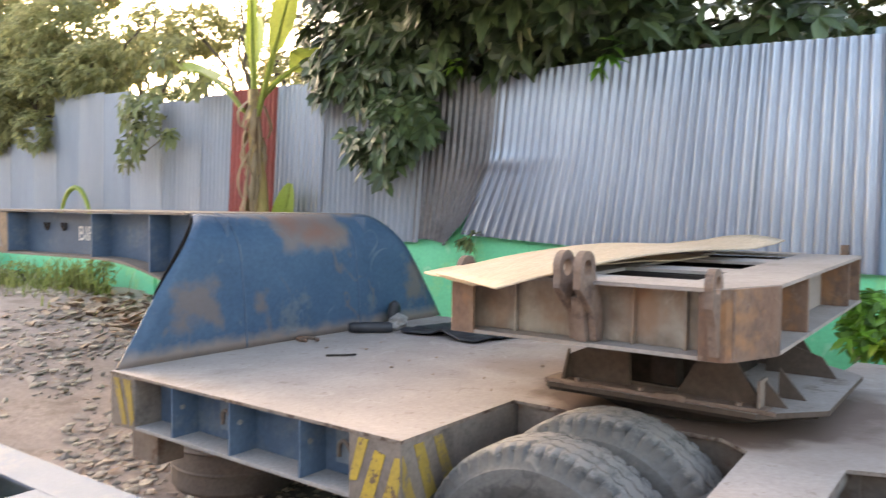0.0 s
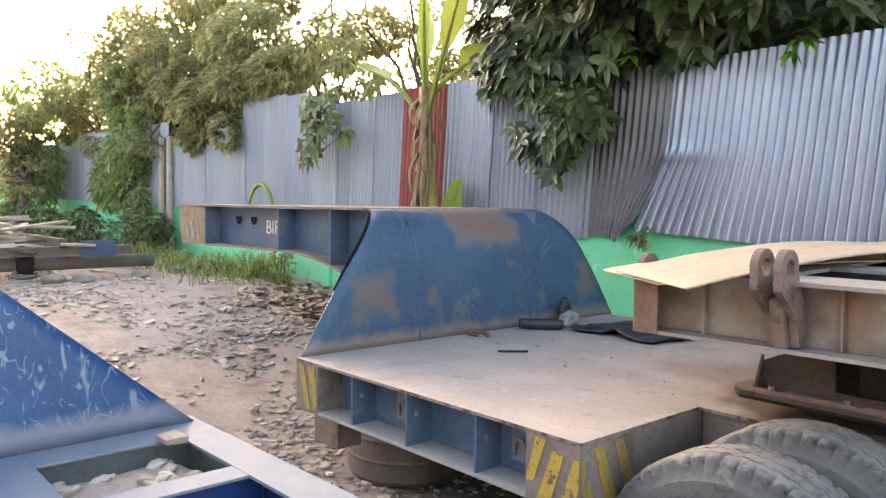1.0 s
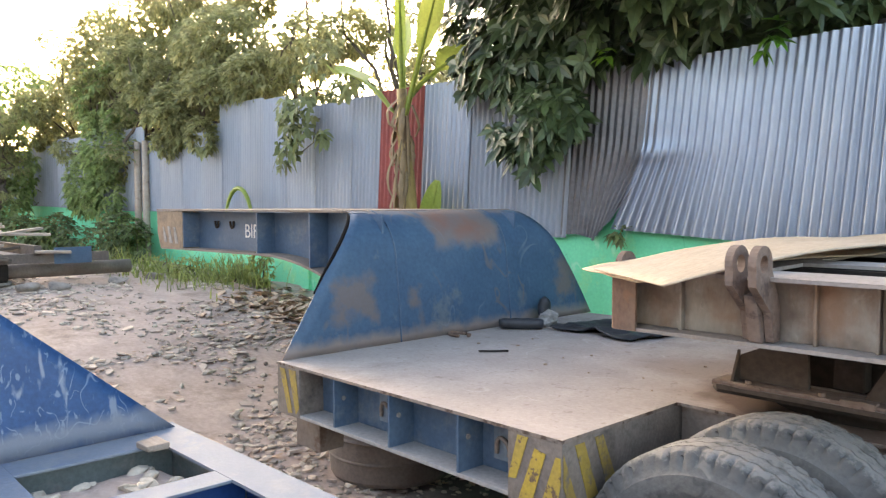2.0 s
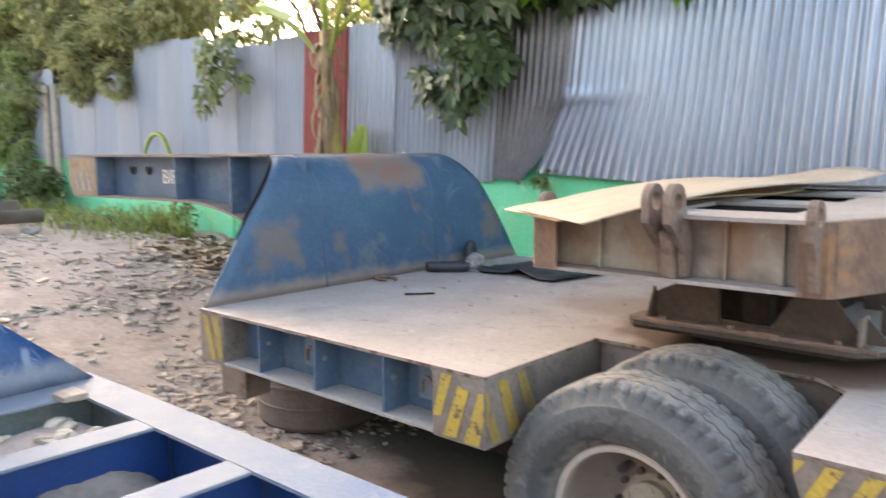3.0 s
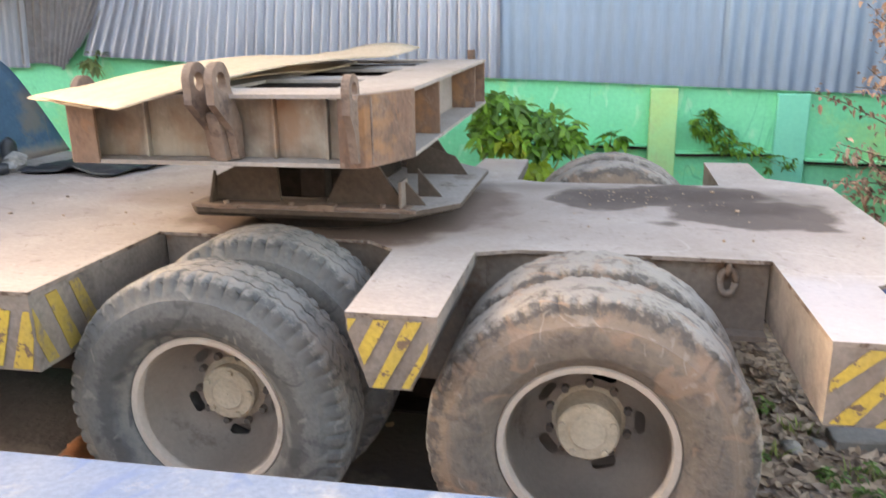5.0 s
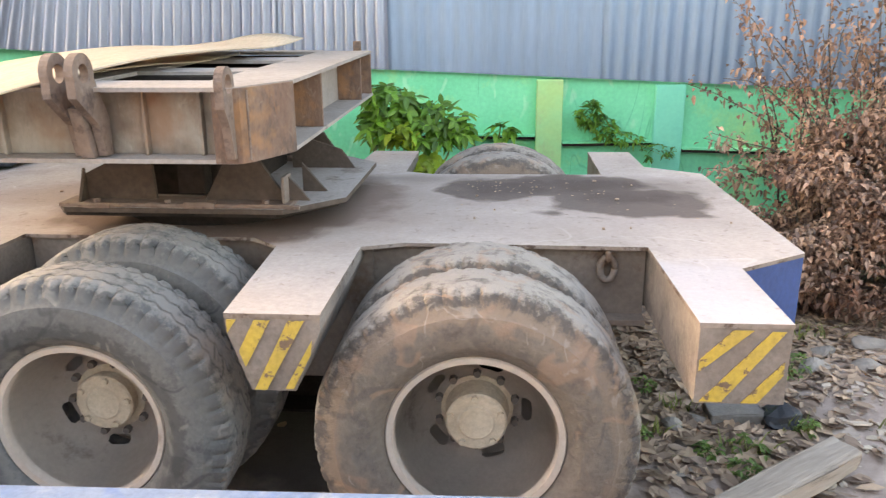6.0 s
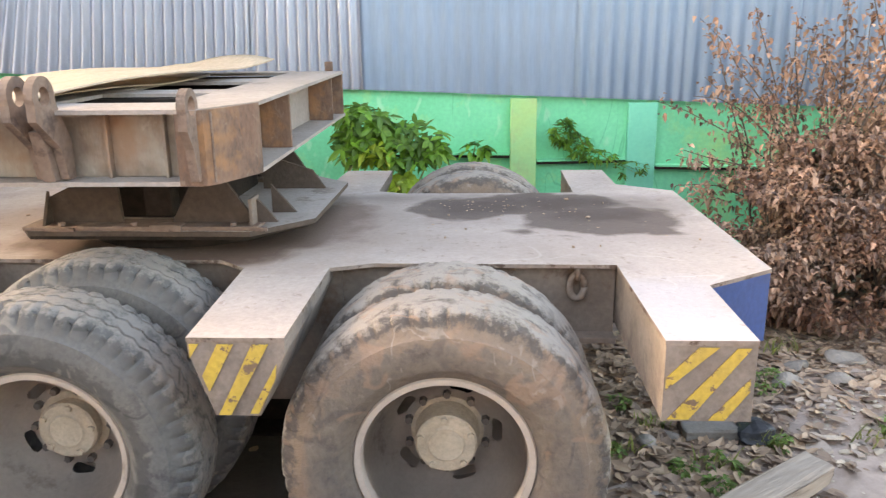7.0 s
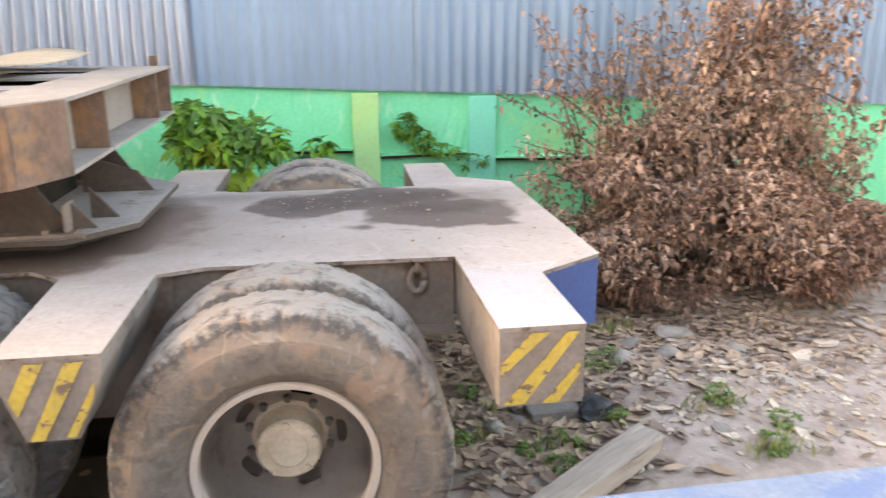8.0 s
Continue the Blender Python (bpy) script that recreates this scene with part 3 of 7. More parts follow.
def build_wall():
    verts, faces = [], []
    xs = np.arange(-36.0, 9.01, 0.5)
    for x in xs:
        zt = wall_top(x) + (0.62 if -5.5 < x < -2.5 else 0.05 if x < -1 else 0)
        for y, z in ((FY + 0.02, -0.3), (FY + 0.02, zt), (FY + 0.17, zt), (FY + 0.17, -0.3)):
            verts.append((x, y, z))
    for i in range(len(xs) - 1):
        for j in range(4):
            a, b = i * 4 + j, i * 4 + (j + 1) % 4
            faces.append((a, b, b + 4, a + 4))
    faces += [(0, 1, 2, 3), tuple(len(verts) - 4 + q for q in (3, 2, 1, 0))]
    w = from_arrays("wall_north", verts, faces, M_green)
    tagged(w, "mint green painted masonry boundary wall with peeling paint", "wall", kind="structure")
    bm = bmesh.new()
    prism(bm, [(0.335, -0.2), (0.53, -0.2), (0.525, wall_top(0.45) - 0.07), (0.335, wall_top(0.45) - 0.07)], FY - 0.06, FY + 0.022, 1, 0.008)
    part("pilaster", bm, M_pil, w, "yellowish green pilaster")
    bm = bmesh.new()
    prism(bm, [(1.19, -0.2), (1.40, -0.2), (1.40, wall_top(1.3) - 0.07), (1.19, wall_top(1.3) - 0.07)], FY - 0.035, FY + 0.022, 1, 0.008)
    part("pilaster", bm, M_teal, w, "pale green pilaster")
    for x in (-4.25, 3.6, -9.4):
        zt = wall_top(x) - 0.08
        part("pilaster", prism(bmesh.new(), [(x, -0.2), (x + 0.2, -0.2), (x + 0.2, zt - 0.01), (x, zt - 0.01)], FY - 0.03, FY + 0.022, 1, 0.008), M_green, w)
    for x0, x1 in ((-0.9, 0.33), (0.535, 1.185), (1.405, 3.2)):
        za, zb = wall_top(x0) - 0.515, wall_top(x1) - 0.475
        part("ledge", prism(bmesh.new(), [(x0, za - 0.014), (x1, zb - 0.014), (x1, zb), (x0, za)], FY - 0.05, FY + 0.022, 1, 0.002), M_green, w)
        # dark strip added as the shaded gap beneath each ledge
        part("angle_bar", prism(bmesh.new(), [(x0, za - 0.036), (x1, zb - 0.036), (x1, zb - 0.016), (x0, za - 0.016)], FY - 0.03, FY + 0.022, 1, 0.002), M_dark, w, "thin dark strip drawn as the shaded gap under the ledge")


build_wall()


def build_light_wall():
    """Plain painted wall, added unseen behind the camera; closes the yard, cuts sky light."""
    bm = box(bmesh.new(), -26.0, 16.0, -8.3, -8.0, -0.4, 4.2)
    tagged(part("wall_south", bm, M_pale), "plain pale grey painted wall added out of view to cut low sky light", "wall", kind="structure")


build_light_wall()


def fence_lean(x):
    """How far the loose sheets lean along the fence for each metre of height."""
    rows = ((-30, 0.0), (-9.5, 0.012), (-7.5, 0.07), (-5.0, 0.065), (-3.6, 0.105), (-2.2, 0.085), (-0.8, 0.0), (9, 0.0))
    return float(np.interp(x, [r[0] for r in rows], [r[1] for r in rows]))


def corrugated(x0, x1, top0, top1, material, parent, lean=0.0, depth=0.0, amp=0.0125, pitch=0.076, shift=None, bottom=None, rows=10, drop=0.05):
    """A corrugated sheet; x0 to x1 along the fence, top heights at both ends; shift bends it, bottom gives its lower edge."""
    n = max(int((x1 - x0) / pitch * 8), 8)
    verts, faces = [], []
    for i in range(n + 1):
        s = i / n
        x = x0 + (x1 - x0) * s
        zt = top0 + (top1 - top0) * s
        zb = bottom(s, x) if bottom else wall_top(x) - drop
        for j in range(rows + 1):
            h = j / rows
            z = zb + (zt - zb) * h
            dx, dy = shift(s, z) if shift else (0, 0)
            verts.append((x + dx + (lean + fence_lean(x)) * (z - 1.5), FY - 0.035 - depth + dy + amp * math.sin(2 * math.pi * (x - x0) / pitch) + 0.008 * noise.noise((x * 1.3, z * 1.1, 0.5)), z))
    k = rows + 1
    for i in range(n):
        for j in range(rows):
            faces.append((i * k + j, (i + 1) * k + j, (i + 1) * k + j + 1, i * k + j + 1))
    return from_arrays("sheet", verts, faces, material, parent, smooth=True)


def build_fence():
    f = base("corrugated_fence", "tall fence of blue-grey corrugated metal sheets above the green wall", "fence", at=(0, FY, 1.4))
    f.location = (0, 0, 0)
    f["kind"] = "structure"
    # blue-grey run to the right
    for i in range(8):
        x = -0.80 + i * 0.78
        corrugated(x, x + 0.80, 3.02 - 0.04 * x, 3.02 - 0.04 * (x + 0.8), M_zinc_blue, f, depth=0.008 * (i % 2), lean=0.0, amp=0.006 if i < 2 else 0.012, pitch=0.10)
    # bright sheets in the middle
    corrugated(-2.32, -1.52, 3.055, 3.03, M_zinc, f, depth=0.01, amp=0.015)
    corrugated(-1.55, -0.74, 3.03, 3.0, M_zinc, f, depth=0.02, amp=0.014)

    def splay(s, z):
        low = max(2.26 - z, 0) / 0.65
        return (-0.22 * low * (1 - s) ** 2.2, -0.05 * low * (1 - s) - 0.025 * math.exp(-((z - 2.26) / 0.05) ** 2) * (1 - s) ** 4)
    corrugated(-3.90, -2.28, 3.03, 3.055, M_zinc, f, depth=0.02, amp=0.015, shift=splay, bottom=lambda s, x: 1.60 - 0.12 * s, rows=26)

    def curl(s, z):
        low = max(2.25 - z, 0) / 0.65
        return (-0.36 * low * s ** 2, -0.12 * low * low * s ** 3 - 0.02 * math.exp(-((z - 2.25) / 0.05) ** 2) * s)
    corrugated(-4.78, -3.80, 3.10, 3.02, M_zinc_grime_shade, f, shift=curl, rows=18,
               bottom=lambda s, x: 1.535 + 0.04 * math.sin(9 * s) * s + (0.12 * max(s - 0.72, 0) / 0.28) - 0.03 * math.exp(-((s - 0.62) / 0.04) ** 2))
    x = -6.84
    for w, dz in ((0.78, 0.0), (0.70, -0.03), (0.66, 0.02)):
        corrugated(x, x + w + 0.03, 3.2 + dz - 0.02 * (x + 6.8), 3.18 + dz - 0.02 * (x + 6.8), M_zinc if w > 0.75 else M_zinc_old, f, depth=0.008 * (dz > 0), drop=0.08)
        x += w
    corrugated(-7.60, -6.80, 3.22, 3.20, M_redsheet, f, depth=0.012, drop=0.08)
    rows = [(-8.22, -7.50, 3.20), (-8.70, -8.18, 3.18), (-9.05, -8.64, 3.20), (-9.72, -9.0, 3.30), (-10.45, -9.68, 3.42), (-11.1, -10.40, 3.46), (-11.78, -11.05, 3.50), (-12.45, -11.72, 3.20), (-13.3, -12.40, 3.10), (-14.2, -13.25, 3.12), (-15.0, -14.15, 3.10)]
    for i, (a, b, t) in enumerate(rows):
        corrugated(a, b, t, t - 0.01, M_zinc_old, f, lean=0.012 * (i % 3), depth=0.009 * (i % 2), amp=0.005 if i % 2 else 0.008, drop=0.03)
    for i in range(22):
        a = -14.95 - i * 0.9
        corrugated(a - 0.92, a, 3.4 + 0.05 * (i % 3), 3.4 + 0.05 * (i % 3), M_zinc_old, f, drop=0.05, depth=0.008 * (i % 2), pitch=0.15, amp=0.008)
    for z in (1.95, 2.75):
        for x in range(-15, 6, 3):
            part("rail", boxed(x, x + 2.98, FY + 0.01, FY + 0.05, z - 0.03 * x, z + 0.05 - 0.03 * x), M_dark, f, "timber rail")
    for x in (-15.15, -14.75, -2.0, 4.0):
        bm = bmesh.new()
        tube(bm, [(x, FY - 0.10 if x < -14 else FY + 0.09, 0.2), (x + 0.03, FY - 0.10 if x < -14 else FY + 0.09, 3.1)], [0.075, 0.06] if x < -14 else 0.05, 9)
        part("post", bm, M_wood if x < -14 else M_dark, f, "weathered round timber post", smooth=True)


build_fence()

# ---- low-bed dolly ----
ZD, W = 0.975, 2.75
CY = W / 2


def well_edges(near=True):
    pts = [(-3.72, 0), (-1.768, 0), (-1.768, 0.775), (-0.86, 0.765), (-0.742, 0.66), (-0.708, 0.0), (-0.432, 0.0), (-0.432, 0.665), (-0.28, 0.725), (0.600, 0.71), (0.608, 0.0), (0.858, 0.0), (0.862, 0.48), (1.13, 0.665)]
    return pts if near else [(x, W - y) for x, y in pts]


def build_tyre(name, parent, material, depth=0.26, n=336, lug=0.013, worn=1.0):
    """Truck tyre round the y axis: zigzag tread grooves, shoulder lugs, bulged walls with raised rings."""
    bm = bmesh.new()
    h = depth / 2
    rings = []
    for i in range(n):
        a = 2 * math.pi * i / n
        z = 0.007 * (abs(i % 6 - 3) / 1.5 - 1) * worn
        cut = lug * (1 + 0.6 * noise.noise((i * 0.37, lug * 90, 0.0))) * (1.0, 0.55)[i % 6] if i % 6 < 2 else 0.0
        d = 0.012 * worn
        prof = [(0.272, -h + 0.075), (0.284, -h + 0.048), (0.291, -h + 0.034), (0.299, -h + 0.026), (0.322, -h + 0.006), (0.327, -h - 0.001), (0.337, -h - 0.004), (0.365, -h - 0.014), (0.40, -h - 0.018), (0.435, -h - 0.012), (0.44, -h - 0.005), (0.455, -h + 0.000 + cut * 0.25), (0.474, -h + 0.006 + cut * 0.75), (0.491 - cut * 0.4, -h + 0.012 + cut * 0.9), (0.503 - cut, -h + 0.020), (0.509 - cut, -h + 0.036), (0.511 - cut * 0.3, -h + 0.050)]
        for g in (-0.062, 0.0, 0.062):
            prof += [(0.513, g - 0.007 + z), (0.513 - d, g - 0.004 + z), (0.513 - d, g + 0.002 + z), (0.513, g + 0.005 + z)]
        prof += [(0.511 - cut * 0.3, h - 0.050), (0.509 - cut, h - 0.036), (0.503 - cut, h - 0.020), (0.488, h - 0.012), (0.468, h - 0.004), (0.40, h + 0.012), (0.33, h + 0.006), (0.29, h - 0.004), (0.275, h - 0.02)]
        ring = []
        for r, y in prof:
            k = 0.003 * (1.6 - worn) * noise.noise((math.cos(a) * 9, y * 30, math.sin(a) * 9)) * (r > 0.45)
            ring.append(bm.verts.new(((r + k) * math.cos(a), y, (r + k) * math.sin(a))))
        rings.append(ring)
    k = len(rings[0])
    for i in range(n):
        p, q = rings[i], rings[(i + 1) % n]
        for j in range(k):
            bm.faces.new((p[j], p[(j + 1) % k], q[(j + 1) % k], q[j]))
    ob = part(name, bm, material, parent, smooth=True)
    ob.data.set_sharp_from_angle(angle=radians(38))
    return ob


def build_wheel(parent, outer=True, mud=False, hub=0.0):
    """A steel disc wheel with its tyre; its axis is y, and -y looks out."""
    bm = bmesh.new()
    if outer:
        lathe(bm, [(0.279, -0.072), (0.286, -0.084), (0.281, -0.093), (0.262, -0.089), (0.258, -0.078), (0.257, -0.05), (0.255, -0.02), (0.250, 0.06), (0.252, 0.10), (0.275, 0.125), (0.282, 0.118), (0.268, 0.10), (0.262, 0.0), (0.270, -0.06)], 96, closed=True)
        # bowl-shaped disc with five slotted hand holes
        n = 90
        rr, hh = [0.259, 0.253, 0.240, 0.220, 0.201, 0.184, 0.150, 0.115], [-0.070, -0.030, 0.018, 0.060, 0.090, 0.108, 0.122, 0.126]
        grid = []
        for i in range(n):
            a = 2 * math.pi * i / n
            col = list(rr)
            if (i + 3) % 18 in (0, 7):
                col[5], col[6] = 0.174, 0.160
            grid.append([bm.verts.new((r * math.cos(a), y, r * math.sin(a))) for r, y in zip(col, hh)])
        faces = []
        for i in range(n):
            for j in range(7):
                if j == 5 and (i + 3) % 18 < 7:
                    continue
                p, q = grid[i], grid[(i + 1) % n]
                faces.append(bm.faces.new((p[j], p[j + 1], q[j + 1], q[j])))
        bmesh.ops.solidify(bm, geom=faces, thickness=0.012)
    else:
        lathe(bm, [(0.282, -0.118), (0.268, -0.124), (0.255, -0.05), (0.12, 0.0), (0.12, 0.02), (0.258, 0.06), (0.275, 0.125), (0.282, 0.118)], 48, closed=True)
    w = part("wheel", bm, M_rim, parent, "dust-covered steel disc wheel", smooth=True)
    w.data.set_sharp_from_angle(angle=radians(34))
    build_tyre("tyre", w, M_rubber2 if mud else M_rubber, lug=0.008 if mud else 0.013, worn=0.12 if mud else 1.0)
    if outer:
        bm = bmesh.new()
        lathe(bm, [(0.001, hub - 0.004), (0.056, hub - 0.006), (0.061, hub - 0.001), (0.066, hub + 0.001), (0.094, hub), (0.101, hub + 0.006), (0.102, hub + 0.026), (0.093, hub + 0.034), (0.098, hub + 0.05), (0.108, 0.118), (0.122, 0.122), (0.122, 0.14)], 48)
        cap = part("hub_cap", bm, M_hub, w, "dusty round hub end", smooth=True)
        cap.data.set_sharp_from_angle(angle=radians(30))
        for i in range(5):
            a = 2 * math.pi * (i + 0.3) / 5
            bm = bmesh.new()
            bmesh.ops.create_cone(bm, cap_ends=True, segments=6, radius1=0.013, radius2=0.011, depth=0.014, matrix=Matrix.Translation((0.086 * math.cos(a), hub - 0.003, 0.086 * math.sin(a))) @ Matrix.Rotation(math.pi / 2, 4, "X"))
            part("hub_bolt", bm, M_hub, w)
        for i in range(10):
            a = 2 * math.pi * (i + 0.5) / 10
            bm = bmesh.new()
            bmesh.ops.create_cone(bm, cap_ends=True, segments=6, radius1=0.015, radius2=0.013, depth=0.024, matrix=Matrix.Translation((0.134 * math.cos(a), 0.113, 0.134 * math.sin(a))) @ Matrix.Rotation(math.pi / 2, 4, "X"))
            part("wheel_nut", bm, M_drum, w)
    return w


def stripe_face(parent, quad, stripes, normal, offset=0.003, paint=None):
    """Slanted painted bars on a flat face; quad is (corner, u axis, v axis), stripes are four (u, v) corners each."""
    o, u, v = (Vector(q) for q in quad)
    nrm = Vector(normal)
    for s in stripes:
        bm = bmesh.new()
        lo = [bm.verts.new(o + u * a + v * b + nrm * 0.0005) for a, b in s]
        hi = [bm.verts.new(o + u * a + v * b + nrm * offset) for a, b in s]
        bm.faces.new(hi)
        for i in range(len(s)):
            bm.faces.new((lo[i], lo[(i + 1) % len(s)], hi[(i + 1) % len(s)], hi[i]))
        part("stripe", bm, paint or M_yellow, parent, "chipped painted warning stripe")


def hood_profile(steps=22):
    """Side line of the curved hood: x and z rows from the deck up and over to the neck."""
    out = []
    for i in range(steps + 1):
        t = i / steps
        if t < 0.5:
            q = t / 0.5
            out.append((-3.70 - 0.03 * q - 0.015 * q * q, ZD + 0.47 * q))
        else:
            q = (t - 0.5) / 0.5 * math.pi / 2
            out.append((-3.745 - 0.29 * (1 - math.cos(q)), ZD + 0.47 + 0.34 * math.sin(q)))
    return out


def build_dolly():
    d = base("lowbed_dolly", "dusty blue two-axle low-bed dolly trailer with a curved gooseneck hood", "trailer")
    near, far = well_edges(True), well_edges(False)
    outline = near + [(1.13, W - 0.665)] + far[-2::-1]
    bm = bmesh.new()
    prism(bm, outline, ZD - 0.014, ZD, 2)
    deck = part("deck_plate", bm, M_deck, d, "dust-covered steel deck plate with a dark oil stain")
    deck.data.materials.append(M_edge)
    for f in deck.data.polygons:
        if abs(f.normal.z) < 0.5:
            f.material_index = 1
    # outer blocks between the wheels
    for sgn, o in ((1, 0.0), (-1, W)):
        def yy(v):
            return o + sgn * v
        bm = bmesh.new()
        # middle block, narrower below
        top = [(-0.706, yy(0.003)), (-0.434, yy(0.003)), (-0.434, yy(0.80)), (-0.706, yy(0.80))]
        bot = [(-0.645, yy(0.006)), (-0.515, yy(0.006)), (-0.515, yy(0.80)), (-0.645, yy(0.80))]
        hi = [bm.verts.new((*p, ZD - 0.015)) for p in top]
        mid = [bm.verts.new((*p, ZD - 0.05)) for p in top]
        lo = [bm.verts.new((*p, 0.735)) for p in bot]
        bm.faces.new(hi), bm.faces.new(lo)
        for a, b in ((hi, mid), (mid, lo)):
            for i in range(4):
                bm.faces.new((a[i], a[(i + 1) % 4], b[(i + 1) % 4], b[i]))
        mb = part("middle_block", bm, M_endplate if sgn > 0 else M_frame, d, "scuffed steel outrigger block")
        bm = bmesh.new()
        prism(bm, [(0.611, yy(0.003)), (0.856, yy(0.003)), (0.859, yy(0.79)), (0.611, yy(0.79))], 0.735, ZD - 0.015, 2)
        eb = part("end_block", bm, M_endplate if sgn > 0 else M_frame, d, "scuffed steel rear outrigger block")
        if sgn > 0:
            stripe_face(mb, ((-0.706, -0.002, 0.735), (0.272, 0, 0), (0, 0.004, 0.225)), [[(0.27, 0.03), (0.40, 0.03), (0.84, 0.98), (0.67, 0.98)], [(0.13, 0.56), (0.19, 0.34), (0.48, 0.98), (0.31, 0.98)], [(0.60, 0.05), (0.69, 0.05), (0.89, 0.52), (0.91, 0.72)], [(0.02, 0.80), (0.12, 0.98), (0.02, 0.98)]], (0, -1, 0))
            stripe_face(eb, ((0.611, 0.001, 0.735), (0.245, 0, 0), (0, 0, 0.225)), [[(0.06, 0.03), (0.30, 0.03), (0.93, 0.97), (0.78, 0.97)], [(0.02, 0.42), (0.02, 0.58), (0.36, 0.98), (0.58, 0.98)], [(0.52, 0.02), (0.70, 0.02), (0.95, 0.40), (0.95, 0.58)]], (0, -1, 0))
        # rear corner and the inner side beams beside the wheels
        bm = bmesh.new()
        prism(bm, [(0.859, yy(0.484)), (1.128, yy(0.668)), (1.128, yy(0.75)), (0.859, yy(0.75))], 0.705, ZD - 0.015, 2)
        part("rear_corner", bm, M_navy, d, "bright blue painted rear corner")
        for xa, xb, ya in ((-1.76, -0.75, 0.80), (-0.42, 0.605, 0.76)):
            bm = bmesh.new()
            box(bm, xa, xb, min(yy(ya), yy(ya + 0.02)), max(yy(ya), yy(ya + 0.02)), 0.70, ZD - 0.015)
            box(bm, xa, xb, min(yy(ya - 0.07), yy(ya + 0.12)), max(yy(ya - 0.07), yy(ya + 0.12)), 0.68, 0.70)
            part("side_beam", bm, M_frame, d, "dusty steel side beam")
        part("hanger_plate", boxed(-0.74, -0.40, *sorted((yy(0.735), yy(0.748))), 0.42, ZD - 0.016), M_frame, d, "dusty brown hanger plate between the wheels")
        # front section side: recessed web, lower flange, stiffeners, end boxes
        part("web", boxed(-3.50, -2.03, *sorted((yy(0.15), yy(0.17))), 0.72, ZD - 0.015), M_blue, d, "faded blue recessed web")
        part("lower_flange", boxed(-3.50, -2.03, *sorted((yy(0.004), yy(0.25))), 0.702, 0.720), M_flange, d, "pale dusty lower flange")
        for x in (-3.19, -2.76, -2.31):
            bm = bmesh.new()
            box(bm, x - 0.006, x + 0.006, *sorted((yy(0.006), yy(0.15))), 0.72, ZD - 0.015)
            st = part("stiffener", bm, M_blue, d)
            bm = bmesh.new()
            bmesh.ops.create_cone(bm, cap_ends=True, segments=14, radius1=0.012, radius2=0.012, depth=0.004, matrix=Matrix.Translation((x + 0.008, yy(0.06), 0.86)) @ Matrix.Rotation(math.pi / 2, 4, "Y"))
            part("hole_rim", bm, M_rag, st, "pale round drilled hole")
        for x in (-2.905, -2.15):
            pl = part("lashing_plate", boxed(x - 0.06, x + 0.06, *sorted((yy(0.115), yy(0.15))), 0.78, 0.92), M_plate, d, "pale dusty lashing plate")
            bm = bmesh.new()
            tube(bm, [(x - 0.035 * math.cos(q), yy(0.108 - 0.012 * abs(math.sin(q))), 0.825 + 0.055 * math.sin(q)) for q in [math.pi * k / 10 for k in range(-1, 12)]], 0.009, 8)
            part("lashing_ring", bm, M_frame, pl, "dusty steel lashing ring", smooth=True)
        part("corner_box", boxed(-3.716, -3.50, *sorted((yy(0.003), yy(0.3))), 0.70, ZD - 0.015), M_endplate, d, "scuffed striped front corner box")
        cb = part("corner_box", boxed(-2.03, -1.77, *sorted((yy(0.003), yy(0.82))), 0.695, ZD - 0.015), M_endplate, d, "scuffed striped rear corner box")
        if sgn > 0:
            stripe_face(cb, ((-2.03, 0.002, 0.70), (0.26, 0, 0), (0, 0, 0.26)), [[(0.02, 0.30), (0.17, 0.32), (0.40, 0.97), (0.20, 0.97)], [(0.22, 0.04), (0.47, 0.04), (0.72, 0.80), (0.52, 0.84)], [(0.62, 0.02), (0.90, 0.02), (0.99, 0.45), (0.98, 0.80), (0.90, 0.80)]], (0, -1, 0))
            stripe_face(cb, ((-1.769, 0.0, 0.70), (0, 0.5, 0), (0, 0, 0.26)), [[(0.02, 0.40), (0.02, 0.84), (0.19, 0.05), (0.09, 0.05)], [(0.15, 0.93), (0.26, 0.93), (0.43, 0.12), (0.31, 0.06)], [(0.39, 0.95), (0.49, 0.95), (0.64, 0.32), (0.53, 0.22)]], (1, 0, 0), 0.003, M_faded)
            stripe_face(d, ((-3.72, 0.002, 0.70), (0.22, 0, 0), (0, 0, 0.26)), [[(0.15, 0.95), (0.38, 0.95), (0.70, 0.08), (0.52, 0.06)], [(0.56, 0.96), (0.86, 0.96), (0.99, 0.22), (0.86, 0.07)]], (0, -1, 0), 0.003, M_faded)
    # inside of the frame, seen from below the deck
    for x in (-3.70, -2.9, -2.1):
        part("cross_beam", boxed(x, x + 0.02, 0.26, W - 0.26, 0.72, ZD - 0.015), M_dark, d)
    part("rear_spine", boxed(0.36, 1.117, 0.95, 1.80, 0.66, ZD - 0.016), M_shade_steel, d, "near-black rear spine beam, shade put into its colour")
    # spine deepened as an added block against light from the far side
    part("spine_beam", boxed(-3.7, 0.355, 0.95, 1.80, 0.22, ZD - 0.016), M_shade_steel, d, "deep black spine block added to cut light under the deck")
    part("rear_plate", boxed(1.118, 1.13, 0.675, W - 0.675, 0.70, ZD - 0.015), M_navy, d, "bright blue rear plate")
    for y in (0.18, W - 0.34):
        part("landing_leg", boxed(-3.82, -3.58, y, y + 0.16, 0.46, 0.695, bevel=0.008), M_frame, d, "short brown landing foot")
